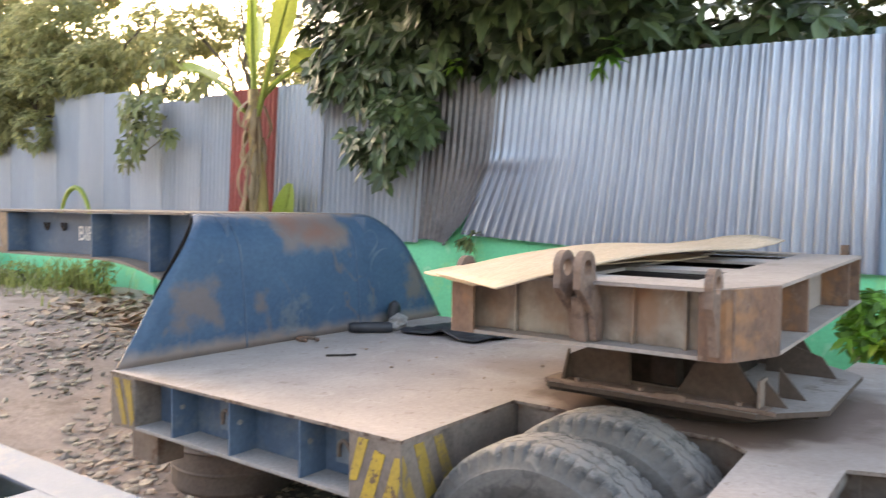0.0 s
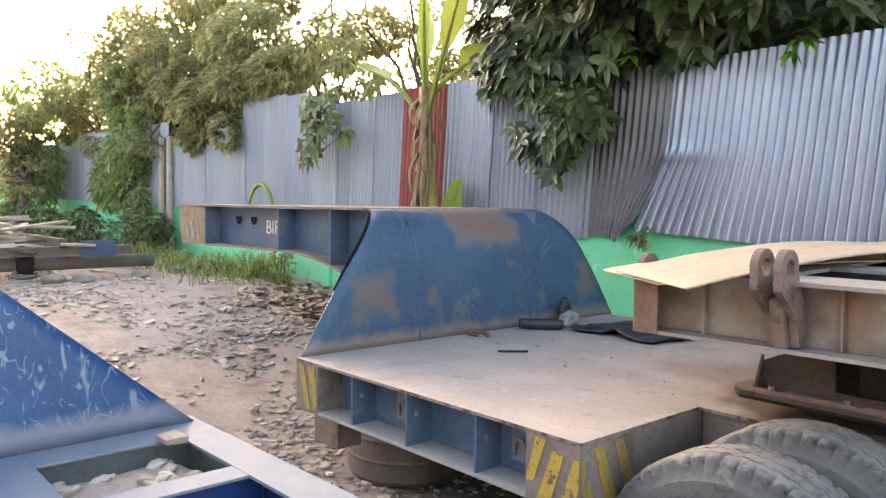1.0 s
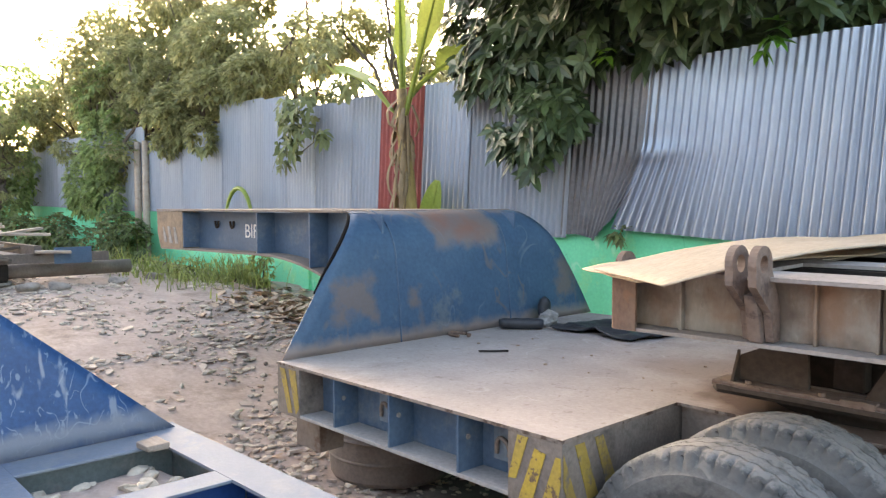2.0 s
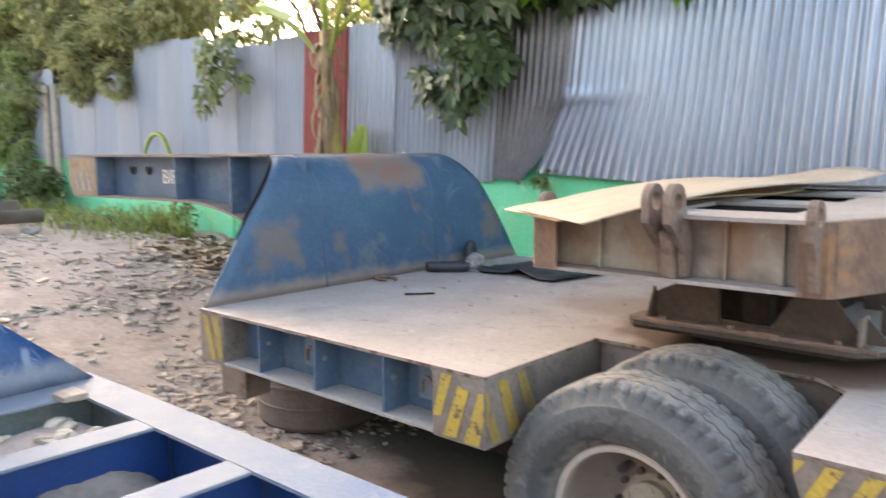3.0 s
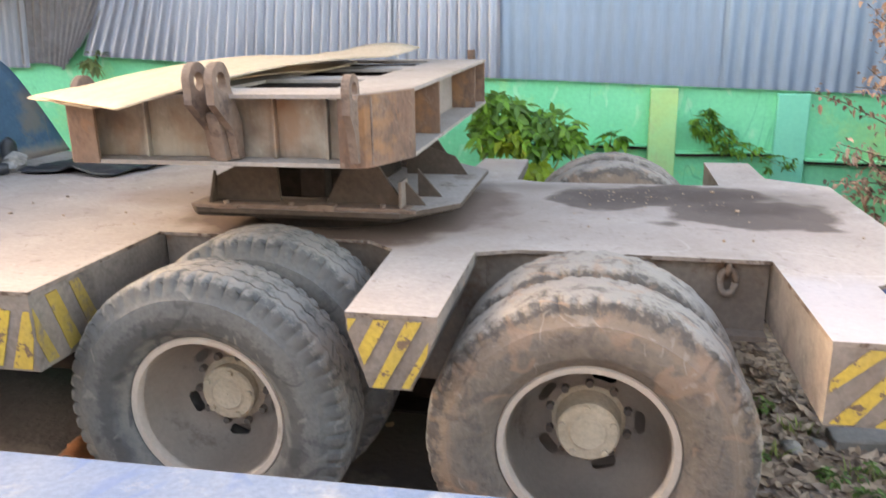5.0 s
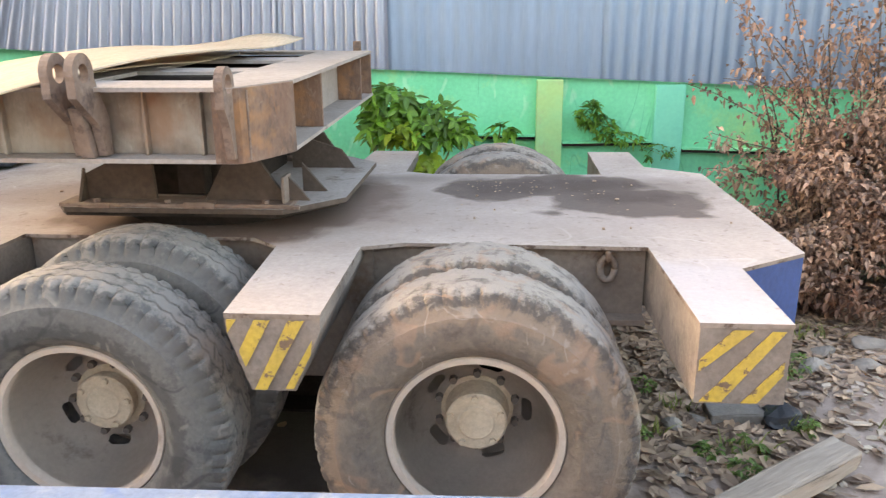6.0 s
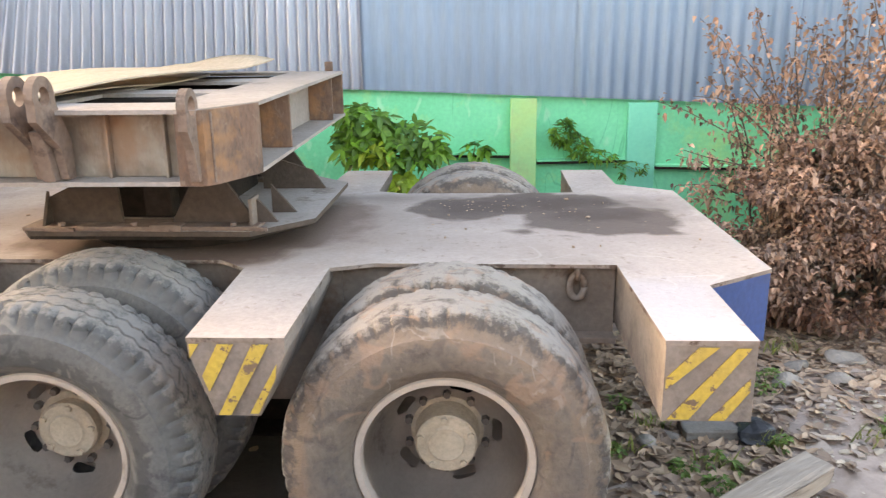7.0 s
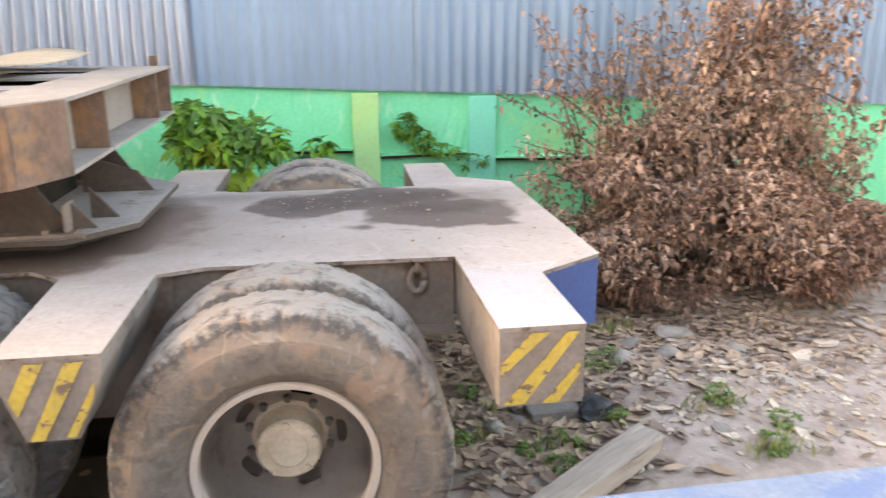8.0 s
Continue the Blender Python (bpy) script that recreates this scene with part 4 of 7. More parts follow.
    # added brackets and bottom plate, unseen, keep the space below the deck dark
    for x in (-2.0, -0.644):
        for y in (0.80, W - 0.92):
            part("spring_hanger", prism(bmesh.new(), [(x - 0.16, ZD - 0.016), (x + 0.16, ZD - 0.016), (x + 0.07, 0.42), (x - 0.07, 0.42)], y, y + 0.12, 1), M_shade_steel, d, "black bracket added to darken the space under the deck")
    part("belly_plate", boxed(-2.05, 0.35, 0.83, W - 0.83, 0.205, 0.219), M_shade_steel, d, "black plate added below the spine to cut light")
    # axles and wheels
    for x in (-1.287, 0.0):
        bm = bmesh.new()
        tube(bm, [(x, 0.40, 0.5), (x, W - 0.40, 0.5)], 0.065, 14)
        part("axle", bm, M_dark, d, smooth=True)
        for y in (0.85, W - 0.85):
            bm = bmesh.new()
            for k in range(6):
                box(bm, x - 0.45 + 0.05 * k, x + 0.45 - 0.05 * k, y - 0.04, y + 0.04, 0.57 + 0.014 * k, 0.582 + 0.014 * k)
            part("leaf_spring", bm, M_dark, d)
            bm = bmesh.new()
            lathe(bm, [(0.02, -0.09), (0.2, -0.09), (0.21, -0.08), (0.21, 0.09), (0.02, 0.09)], 28)
            br = part("brake_drum", bm, M_dark, d)
            br.location = (x, y - 0.12 if y < CY else y + 0.12, 0.5)
    first = build_wheel(d, True, False, 0.07)
    first.location = (-1.287, 0.255, 0.5)
    first.rotation_euler = (0, radians(15), 0)
    inner = build_wheel(d, False, False)
    inner.location = (-1.225, 0.60, 0.538)
    muddy = build_wheel(d, True, True, 0.025)
    muddy.location = (0.0, 0.245, 0.5)
    muddy.rotation_euler = (0, radians(72), 0)
    muddy_in = build_wheel(d, False, True)
    muddy_in.location = (0, 0.545, 0.5)
    for x, outside, inside in ((-1.287, first, inner), (0.0, muddy, muddy_in)):
        copy_thing(outside, pose(x + 0.07, W - 0.255, 0.545, 0, 20, 180))
        copy_thing(inside, pose(x + 0.07, W - 0.555, 0.545, 0, 0, 180))
    # chain ring hanging in the rear wheel arch
    bm = bmesh.new()
    tube(bm, [(0.463 + 0.027 * math.cos(q), 0.735, 0.885 + 0.045 * math.sin(q)) for q in [2 * math.pi * k / 16 for k in range(17)]], 0.013, 8)
    part("lashing_ring", bm, M_frame, d, "dusty oval lashing link", smooth=True)
    bm = bmesh.new()
    tube(bm, [(0.463, 0.742 + 0.022 * math.cos(q), 0.935 + 0.020 * math.sin(q)) for q in [2 * math.pi * k / 12 for k in range(13)]], 0.011, 8)
    part("ring_eye", bm, M_frame, d, smooth=True)
    # curved hood
    prof = hood_profile()
    verts, faces = [], []
    cols = 24
    hz = prof[-1][1] - ZD
    for x, z in prof:
        q = (z - ZD) / hz
        half = 1.385 - 0.52 * q - 0.10 * q ** 4
        for j in range(cols + 1):
            verts.append((x, CY + 0.035 + 0.03 * q + half * (2 * j / cols - 1), z))
    n = len(prof)
    for i in range(n - 1):
        for j in range(cols):
            a = i * (cols + 1) + j
            faces.append((a, a + 1, a + cols + 2, a + cols + 1))
    hood = from_arrays("hood", verts, faces, M_hood, d, "curved blue hood plate with rust-brown bare patches", smooth=True)
    so = hood.modifiers.new("thick", "SOLIDIFY")
    so.thickness, so.offset = 0.010, -1
    # black strip that draws the shaded gap behind the hood's edge, above the neck
    verts, faces = [], []
    rows = [(x, z) for x, z in prof if ZD + 0.30 < z < ZD + hz - 0.01]
    for k, (x, z) in enumerate(rows):
        q = (z - ZD) / hz
        ye = CY + 0.035 + 0.03 * q - (1.385 - 0.52 * q - 0.10 * q ** 4)
        w = 0.018 * math.sin(math.pi * (k + 0.4) / (len(rows) - 0.2)) + 0.002
        verts += [(x - 0.018, ye + 0.02, z), (x - 0.020, ye - w, z)]
    faces = [(2 * k, 2 * k + 1, 2 * k + 3, 2 * k + 2) for k in range(len(rows) - 1)]
    lip = from_arrays("hood_lining", verts, faces, M_void, hood, "black strip drawn as the shaded gap behind the hood edge", smooth=True)
    so = lip.modifiers.new("thick", "SOLIDIFY")
    so.thickness = 0.006
    for ys in (0.86, 1.86):
        bm = bmesh.new()
        tube(bm, [(x + 0.003, ys, z + 0.001) for x, z in prof], 0.005, 6)
        part("weld_seam", bm, M_blue, hood, "thin welded seam", smooth=True)
    # gooseneck: two side beams, top plate, stiffeners
    NZ, NB, y0 = 1.782, 1.475, 0.645
    xh = -4.0
    top = [(-6.86, NZ + 0.018), (xh, NZ + 0.005), (xh, NZ - 0.010), (-6.86, NZ + 0.003)]
    for yb, yo in ((y0, 1), (W + 0.06 - y0, -1)):
        def line(x):
            return NB if x < -5.0 else NB - 0.26 * ((x + 5.0) / 1.2) ** 2
        low = [(-6.8, NB - 0.01)] + [(x, line(x)) for x in np.arange(-5.2, -3.79, 0.1)]
        bm = bmesh.new()
        k = len(low)
        va = [bm.verts.new((x, yb, z)) for x, z in low] + [bm.verts.new((x, yb + yo * 0.19, z)) for x, z in low]
        vb = [bm.verts.new((x, yb, z - 0.016)) for x, z in low] + [bm.verts.new((x, yb + yo * 0.19, z - 0.016)) for x, z in low]
        for i in range(k - 1):
            bm.faces.new((va[i], va[i + 1], va[k + i + 1], va[k + i]))
            bm.faces.new((vb[i], vb[i + 1], vb[k + i + 1], vb[k + i]))
            bm.faces.new((va[i], va[i + 1], vb[i + 1], vb[i]))
            bm.faces.new((va[k + i], va[k + i + 1], vb[k + i + 1], vb[k + i]))
        part("neck_flange", bm, M_frame, d, "dusty lower neck flange")
        bm = bmesh.new()
        yw = yb + yo * 0.15
        prism(bm, low + [(-3.80, NZ - 0.02), (-6.85, NZ)], min(yw, yw + yo * 0.012), max(yw, yw + yo * 0.012), 1)
        web = part("neck_web", bm, M_blue, d, "faded blue neck web")
        for x in (-6.33, -5.085, -4.39, -3.95):
            bm = bmesh.new()
            box(bm, x - 0.006, x + 0.006, min(yb + yo * 0.004, yw), max(yb + yo * 0.004, yw), line(x), NZ - 0.012)
            part("stiffener", bm, M_blue, d)
        bm = bmesh.new()
        prism(bm, [(-6.86, NZ - 0.002), (-6.34, NZ - 0.006), (-6.34, NB - 0.01), (-6.80, NB - 0.01), (-6.86, NB + 0.12)], min(yb, yw), max(yb, yw), 1)
        tip = part("neck_tip", bm, M_tip, d, "worn yellow-brown painted neck tip")
        if yo > 0:
            stripe_face(tip, ((-6.80, yb, NB), (0.44, 0, 0), (0, 0, 0.28)), [[(0.22, 0.12), (0.34, 0.12), (0.20, 0.60), (0.14, 0.60)], [(0.46, 0.10), (0.60, 0.10), (0.46, 0.62), (0.38, 0.62)], [(0.72, 0.10), (0.86, 0.10), (0.74, 0.60), (0.66, 0.60)]], (0, -1, 0), 0.004, M_rag)
            for x in (-5.98, -5.72):
                bm = bmesh.new()
                tube(bm, [(x + 0.03 * math.cos(q), yw - 0.012, 1.70 + 0.055 * math.sin(q)) for q in [math.pi * (1 + k / 8) for k in range(9)]], 0.009, 7)
                part("hook", bm, M_dark, web, "small bent steel hook", smooth=True)
    part("neck_top", prism(bmesh.new(), top, y0 - 0.005, W + 0.065 - y0, 1), M_frame, d, "dusty neck top plate")
    cu = bpy.data.curves.new("lettering", "FONT")
    cu.body, cu.size, cu.extrude = "BIF", 0.155, 0.001
    tmp = new("tmp_text", cu)
    bpy.context.view_layer.update()
    me = bpy.data.meshes.new_from_object(tmp.evaluated_get(bpy.context.evaluated_depsgraph_get()))
    bpy.data.objects.remove(tmp)
    me.materials.clear()
    me.materials.append(M_white)
    txt = new("lettering", me)
    txt.matrix_basis = pose(-5.53, 0.645 + 0.147, 1.575, 90, 0, 0) @ Matrix.Diagonal((1.05, 0.98, 1, 1))
    txt.parent = d
    txt["label"] = "white stencilled letters on the neck web"
    return d


build_dolly()


# ---- turntable bolster on the dolly ----
def build_bolster():
    b = base("turntable_bolster", "rusty brown steel bolster frame on a round-cornered turntable plate", "bolster")
    cx, cy, h, c = -1.145, 1.375, 0.60, 0.20
    octo = [(-1.60, cy - h + 0.01), (cx + h - c, cy - h), (cx + h, cy - h + c + 0.02), (cx + h, cy + h - c), (cx + h - c, cy + h), (cx - h + c, cy + h), (-1.65, cy + h - c), (-1.65, cy - h + 0.07)]
    tp = part("turntable_plate", prism(bmesh.new(), octo, 1.062, 1.082, 2), M_bolt_top, b, "dusty octagonal turntable plate")
    tp.data.materials.append(M_pedestal)
    for f in tp.data.polygons:
        if abs(f.normal.z) < 0.5:
            f.material_index = 1
    # black plates: the gap shade below the turntable is put into their colour
    part("packing_plate", prism(bmesh.new(), [(cx + (x - cx) * 0.84, cy + (y - cy) * 0.80) for x, y in octo], 1.030, 1.061, 2), M_shade_steel, b)
    part("wear_plate", prism(bmesh.new(), [(cx + (x - cx) * 0.97 - 0.02, cy + (y - cy) * 0.965) for x, y in octo], 1.044, 1.061, 2), M_shade_steel, b, "black wear plate with the shade under the turntable in its colour")
    bm = bmesh.new()
    lathe(bm, [(0.46, -0.03), (0.46, 0.03), (0.30, 0.03), (0.30, -0.03)], 40, closed=True)
    ring = part("bearing_ring", bm, M_dark, b, "greasy slewing ring")
    ring.matrix_basis = pose(cx, cy, 1.008, 90, 0, 0)
    # pedestal under the bolster: two cut plates a side with an opening between them
    for y in (0.86, 1.86):
        left = [(-1.55, 1.098), (-1.265, 1.098), (-1.275, 1.325), (-1.36, 1.325), (-1.46, 1.235), (-1.535, 1.20)]
        right = [(-1.07, 1.098), (-0.745, 1.098), (-0.86, 1.27), (-0.90, 1.325), (-0.93, 1.325), (-0.99, 1.24)]
        for pts in (left, right):
            part("pedestal_plate", prism(bmesh.new(), pts, y, y + 0.02, 1), M_pedestal, b, "grimy brown pedestal plate")
        part("pedestal_foot", boxed(-1.62, -0.72, y - 0.075, y + 0.06, 1.082, 1.098), M_lug, b, "rusty pedestal foot strip")
    # near-black core and block stand in for the shaded pedestal opening
    part("pedestal_core", boxed(cx - 0.20, cx + 0.16, 1.02, 1.74, 1.082, 1.325), M_shade_steel, b)
    part("core_block", boxed(cx - 0.06, cx + 0.05, 0.93, 1.02, 1.10, 1.30, bevel=0.01), M_shade_steel, b)
    part("end_gusset", boxed(-0.752, -0.738, 0.80, 0.90, 1.098, 1.20), M_frame, b, "pale-edged upright end plate")
    part("gusset", prism(bmesh.new(), [(-0.738, 1.098), (-0.66, 1.098), (-0.70, 1.15), (-0.738, 1.19)], 0.862, 0.876, 1), M_pedestal, b)
    part("gusset", prism(bmesh.new(), [(0.80, 1.098), (0.86, 1.098), (0.86, 1.22)], -1.548, -1.536, 0), M_pedestal, b)
    part("gusset", prism(bmesh.new(), [(cx + 0.40, 1.082), (cx + 0.50, 1.082), (cx + 0.40, 1.20)], 1.10, 1.115, 1), M_pedestal, b)
    part("gusset", prism(bmesh.new(), [(cx + 0.22, 1.082), (cx + 0.52, 1.082), (cx + 0.46, 1.17), (cx + 0.22, 1.25)], 1.62, 1.635, 1), M_pedestal, b)
    for i, (u, v) in enumerate(((-0.40, -0.27), (-0.13, -0.05), (0.02, 0.14), (0.20, 0.46))):
        bm = boxed(cx + u, cx + v, 0.776 + 0.012 * (i % 2), 0.832 - 0.008 * i, 1.082, 1.094 + 0.006 * (i % 3), bevel=0.003)
        bmesh.ops.subdivide_edges(bm, edges=bm.edges, cuts=2)
        for q in bm.verts:
            q.co += Vector(noise.noise_vector(q.co * 25)) * 0.006
        part("shim", bm, M_lug, b, "rusty uneven shim plate")
    for u in (-0.33, -0.05, 0.33):
        bm = bmesh.new()
        bmesh.ops.create_cone(bm, cap_ends=True, segments=6, radius1=0.013, radius2=0.012, depth=0.014, matrix=Matrix.Translation((cx + u, 0.805, 1.104)))
        part("bolt", bm, M_lug, b)
    # upper frame, rising slightly towards the far side
    rise = 0.018
    x0, x1, ya, yb = -1.90, -0.648, 0.43, 2.48
    zt, zb = 1.562, 1.318
    plan = [(x0 + 0.05, ya), (x1 - 0.13, ya), (x1, ya + 0.24), (x1, yb - 0.1), (x1 - 0.12, yb), (x0 + 0.11, yb), (x0, yb - 0.2), (x0, ya + 0.22)]

    def tilt(bm):
        for v in bm.verts:
            v.co.z += rise * (v.co.y - ya)
        return bm

    # top plate in strips round three openings
    strips = [(x0 + 0.02, -1.36, ya + 0.13, yb - 0.05), (-0.93, x1 - 0.001, ya + 0.245, yb - 0.105), (-1.36, -0.93, ya + 0.16, 0.66), (-1.36, -0.93, 1.02, 1.20), (-1.36, -0.93, 1.62, 1.84), (-1.36, -0.93, 2.26, yb - 0.05)]
    for s in strips:
        part("top_strip", tilt(boxed(*s, zt - 0.014, zt, bevel=0.0)), M_bolt_top, b, "dust-covered top plate strip")
    bm = prism(bmesh.new(), [(x0 + 0.05, ya - 0.01), (x1 - 0.13, ya - 0.01), (x1 - 0.001, ya + 0.245), (-0.93, ya + 0.245), (-0.93, ya + 0.16), (-1.36, ya + 0.16), (-1.36, ya + 0.13), (x0 + 0.02, ya + 0.13)], zt - 0.014, zt, 2)
    part("top_plate", tilt(bm), M_bolt_top, b, "dust-covered front top plate")
    part("bottom_flange", tilt(prism(bmesh.new(), plan, zb, zb + 0.014, 2)), M_bolt_top, b, "dusty lower flange")
    # webs set back behind the flanges
    part("front_web", tilt(boxed(x0 + 0.06, x1 - 0.15, ya + 0.095, ya + 0.115, zb + 0.014, zt - 0.014)), M_web, b, "rust-streaked front web")
    for x in (x0 + 0.20, x1 - 0.14):
        part("side_web", tilt(boxed(x - 0.01, x + 0.01, ya + 0.14, yb - 0.06, zb + 0.014, zt - 0.014)), M_bolt_top, b, "pale dusty side web")
    for y in (1.14, 2.05):
        part("stiffener", tilt(boxed(x1 - 0.13, x1 - 0.006, y - 0.008, y + 0.008, zb + 0.014, zt - 0.014)), M_rusty, b, "rusty stiffener")
    for y in (0.98, 1.40, 1.82, 2.22):
        part("cross_web", tilt(boxed(x0 + 0.2, x1 - 0.16, y - 0.006, y + 0.006, zb + 0.014, zt - 0.015)), M_dark, b)
    for x in (-1.60, -1.107, -0.916):
        part("stiffener", tilt(boxed(x - 0.006, x + 0.006, ya + 0.065, ya + 0.0945, zb + 0.014, zt - 0.014)), M_web, b, "shallow front stiffener")
    # rounded corner plates
    for xa, sx in ((x1 - 0.13, 1), (x0 + 0.05, -1)):
        pts = []
        ex, ey = (0.13, 0.24) if sx > 0 else (0.05, 0.22)
        for u, v in ((0.0, 0.0), (0.12, 0.02), (0.30, 0.14), (0.86, 0.78), (0.96, 0.90), (1.0, 1.0)):
            pts.append((xa + sx * 0.004 + sx * ex * u, ya - 0.005 + ey * v))
        inner_pts = [(x - sx * 0.012, y + 0.012) for x, y in pts[::-1]]
        flat = 0.07 if sx > 0 else 0.10
        strip = [(xa - sx * flat, ya - 0.005)] + pts + inner_pts + [(xa - sx * flat, ya + 0.007)]
        part("corner_plate", tilt(prism(bmesh.new(), strip, zb + 0.002, zt - 0.003, 2)), M_rusty, b, "orange-rusty rounded corner plate")
    part("corner_plate", tilt(boxed(x1 - 0.12, x1 - 0.002, yb - 0.14, yb - 0.125, zb + 0.002, zt - 0.003)), M_rusty, b)
    # lifting lugs with eyes
    def lug(x, yc, out, low, dz=0.0, R=0.062):
        bm = bmesh.new()
        rim = []
        zc = zt + 0.043 + dz
        yo = yc - out
        outer = [(yo + R * math.cos(a), zc + R * math.sin(a)) for a in [math.pi * (1.12 - k / 14 * 1.22) for k in range(15)]]
        outer += [(yc + 0.06, zt - 0.10), (yc + 0.06, low), (yc + 0.015, low), (yc - 0.01, zt - 0.12), (yo - R * 0.95, zt + dz - 0.03)]
        n = 24
        hole = [(yo + 0.030 * math.cos(2 * math.pi * k / n), zc + 0.030 * math.sin(2 * math.pi * k / n)) for k in range(n)]
        for side in (x - 0.014, x + 0.014):
            ov = [bm.verts.new((side, y, z)) for y, z in outer]
            hv = [bm.verts.new((side, y, z)) for y, z in hole]
            es = [bm.edges.new((ov[i], ov[(i + 1) % len(ov)])) for i in range(len(ov))] + [bm.edges.new((hv[i], hv[(i + 1) % n])) for i in range(n)]
            bmesh.ops.triangle_fill(bm, use_beauty=True, edges=es)
            rim.append((ov, hv))
        for a, c in zip(rim[0], rim[1]):
            for i in range(len(a)):
                bm.faces.new((a[i], a[(i + 1) % len(a)], c[(i + 1) % len(a)], c[i]))
        part("lifting_lug", bm, M_lug, b, "thick rusty lifting lug with an eye")
    lug(-1.318, ya + 0.01, 0.065, zb + 0.02, 0.004)
    lug(-1.238, ya + 0.01, 0.065, zb + 0.02, 0.004)
    lug(-0.790, ya - 0.04, -0.005, zb + 0.02, -0.030, 0.054)
    part("lug_plate", prism(bmesh.new(), [(ya - 0.045, 1.50), (ya + 0.094, 1.52), (ya + 0.094, zb + 0.016), (ya + 0.0, zb + 0.016)], -1.300, -1.256, 0, 0.004), M_lug, b, "rusty plate joining two lugs")
    part("weld_seam", tilt(tube(bmesh.new(), [(x1 - 0.092, ya + 0.022, zb + 0.01), (x1 - 0.092, ya + 0.022, zt - 0.01)], 0.0045, 6)), M_lug, b, "rusty weld seam")
    lug(-1.97, ya + 0.28, 0.02, zb + 0.1, -0.055)
    part("peg", boxed(-0.76, -0.72, yb - 0.06, yb - 0.02, zt + 0.03, zt + 0.085), M_rusty, b)


build_bolster()


def bent_sheet(name, corners, lift, material, label, category, thick=0.006, n=26, seed=1):
    """A thin board between four corners, with its own sag."""
    a, b, c, d = (Vector(q) for q in corners)
    verts, faces = [], []
    for i in range(n + 1):
        for j in range(n + 1):
            u, v = i / n, j / n
            p = a.lerp(b, u).lerp(d.lerp(c, u), v)
            p.z += lift(u, v) + 0.004 * noise.noise((u * 4, v * 4, seed))
            e = 0.012 * noise.noise((v * 7, u * 7, seed + 5.0))
            p.x += e * (u in (0.0, 1.0)) + 0.0
            verts.append(p)
    for i in range(n):
        for j in range(n):
            q = i * (n + 1) + j
            faces.append((q, q + 1, q + n + 2, q + n + 1))
    ob = from_arrays(name, verts, faces, material, None, smooth=True)
    so = ob.modifiers.new("thick", "SOLIDIFY")
    so.thickness = thick
    return tagged(ob, label, category)


bent_sheet("plywood_sheet", [(-1.88, 0.34, 1.543), (-1.43, 0.10, 1.528), (-0.99, 2.22, 1.630), (-1.60, 2.42, 1.622)], lambda u, v: 0.012 + 0.045 * math.sin(math.pi * min(v * 1.2, 1)) * (0.3 + 0.7 * u) + 0.034 * (1 - u) * math.sin(math.pi * min(v * 1.08, 1)) + 0.05 * v ** 9 * math.exp(-((u - 0.65) / 0.4) ** 2), M_ply, "pale yellow thin plywood sheet warped on the bolster", "plywood")
bent_sheet("plywood_sheet", [(-2.00, 0.42, 1.545), (-1.60, 0.22, 1.531), (-1.22, 1.7, 1.594), (-1.80, 1.9, 1.596)], lambda u, v: 0.022 * math.sin(math.pi * min(v * 1.2, 1)), M_ply, "pale yellow thin plywood sheet lying under another sheet", "plywood", seed=4)


# ---- things lying on the deck ----
def deck_crumbs():
    rng = random.Random(88)
    verts, faces = [], []
    for k in range(70):
        x, y = (rng.gauss(0.12, 0.13), rng.gauss(1.70, 0.08)) if k < 34 else (rng.gauss(0.42, 0.2), rng.gauss(1.66, 0.12)) if k < 52 else (rng.uniform(-0.6, 1.0), rng.uniform(1.0, 1.95))
        r, a = rng.uniform(0.003, 0.007), rng.uniform(0, 6.28)
        o = len(verts)
        for j in range(5):
            q = a + j * 1.257
            verts.append(Vector((x + r * math.cos(q) * rng.uniform(0.7, 1.4), y + r * math.sin(q) * rng.uniform(0.7, 1.4), ZD + 0.001)))
        verts.append(Vector((x, y, ZD + r * rng.uniform(0.4, 0.8))))
        faces += [(o + j, o + (j + 1) % 5, o + 5) for j in range(5)]
    tagged(from_arrays("dirt_crumbs", verts, faces, M_litter, None), "pale crumbs of dirt and leaf on the stained deck", "crumbs", kind="stuff")


deck_crumbs()


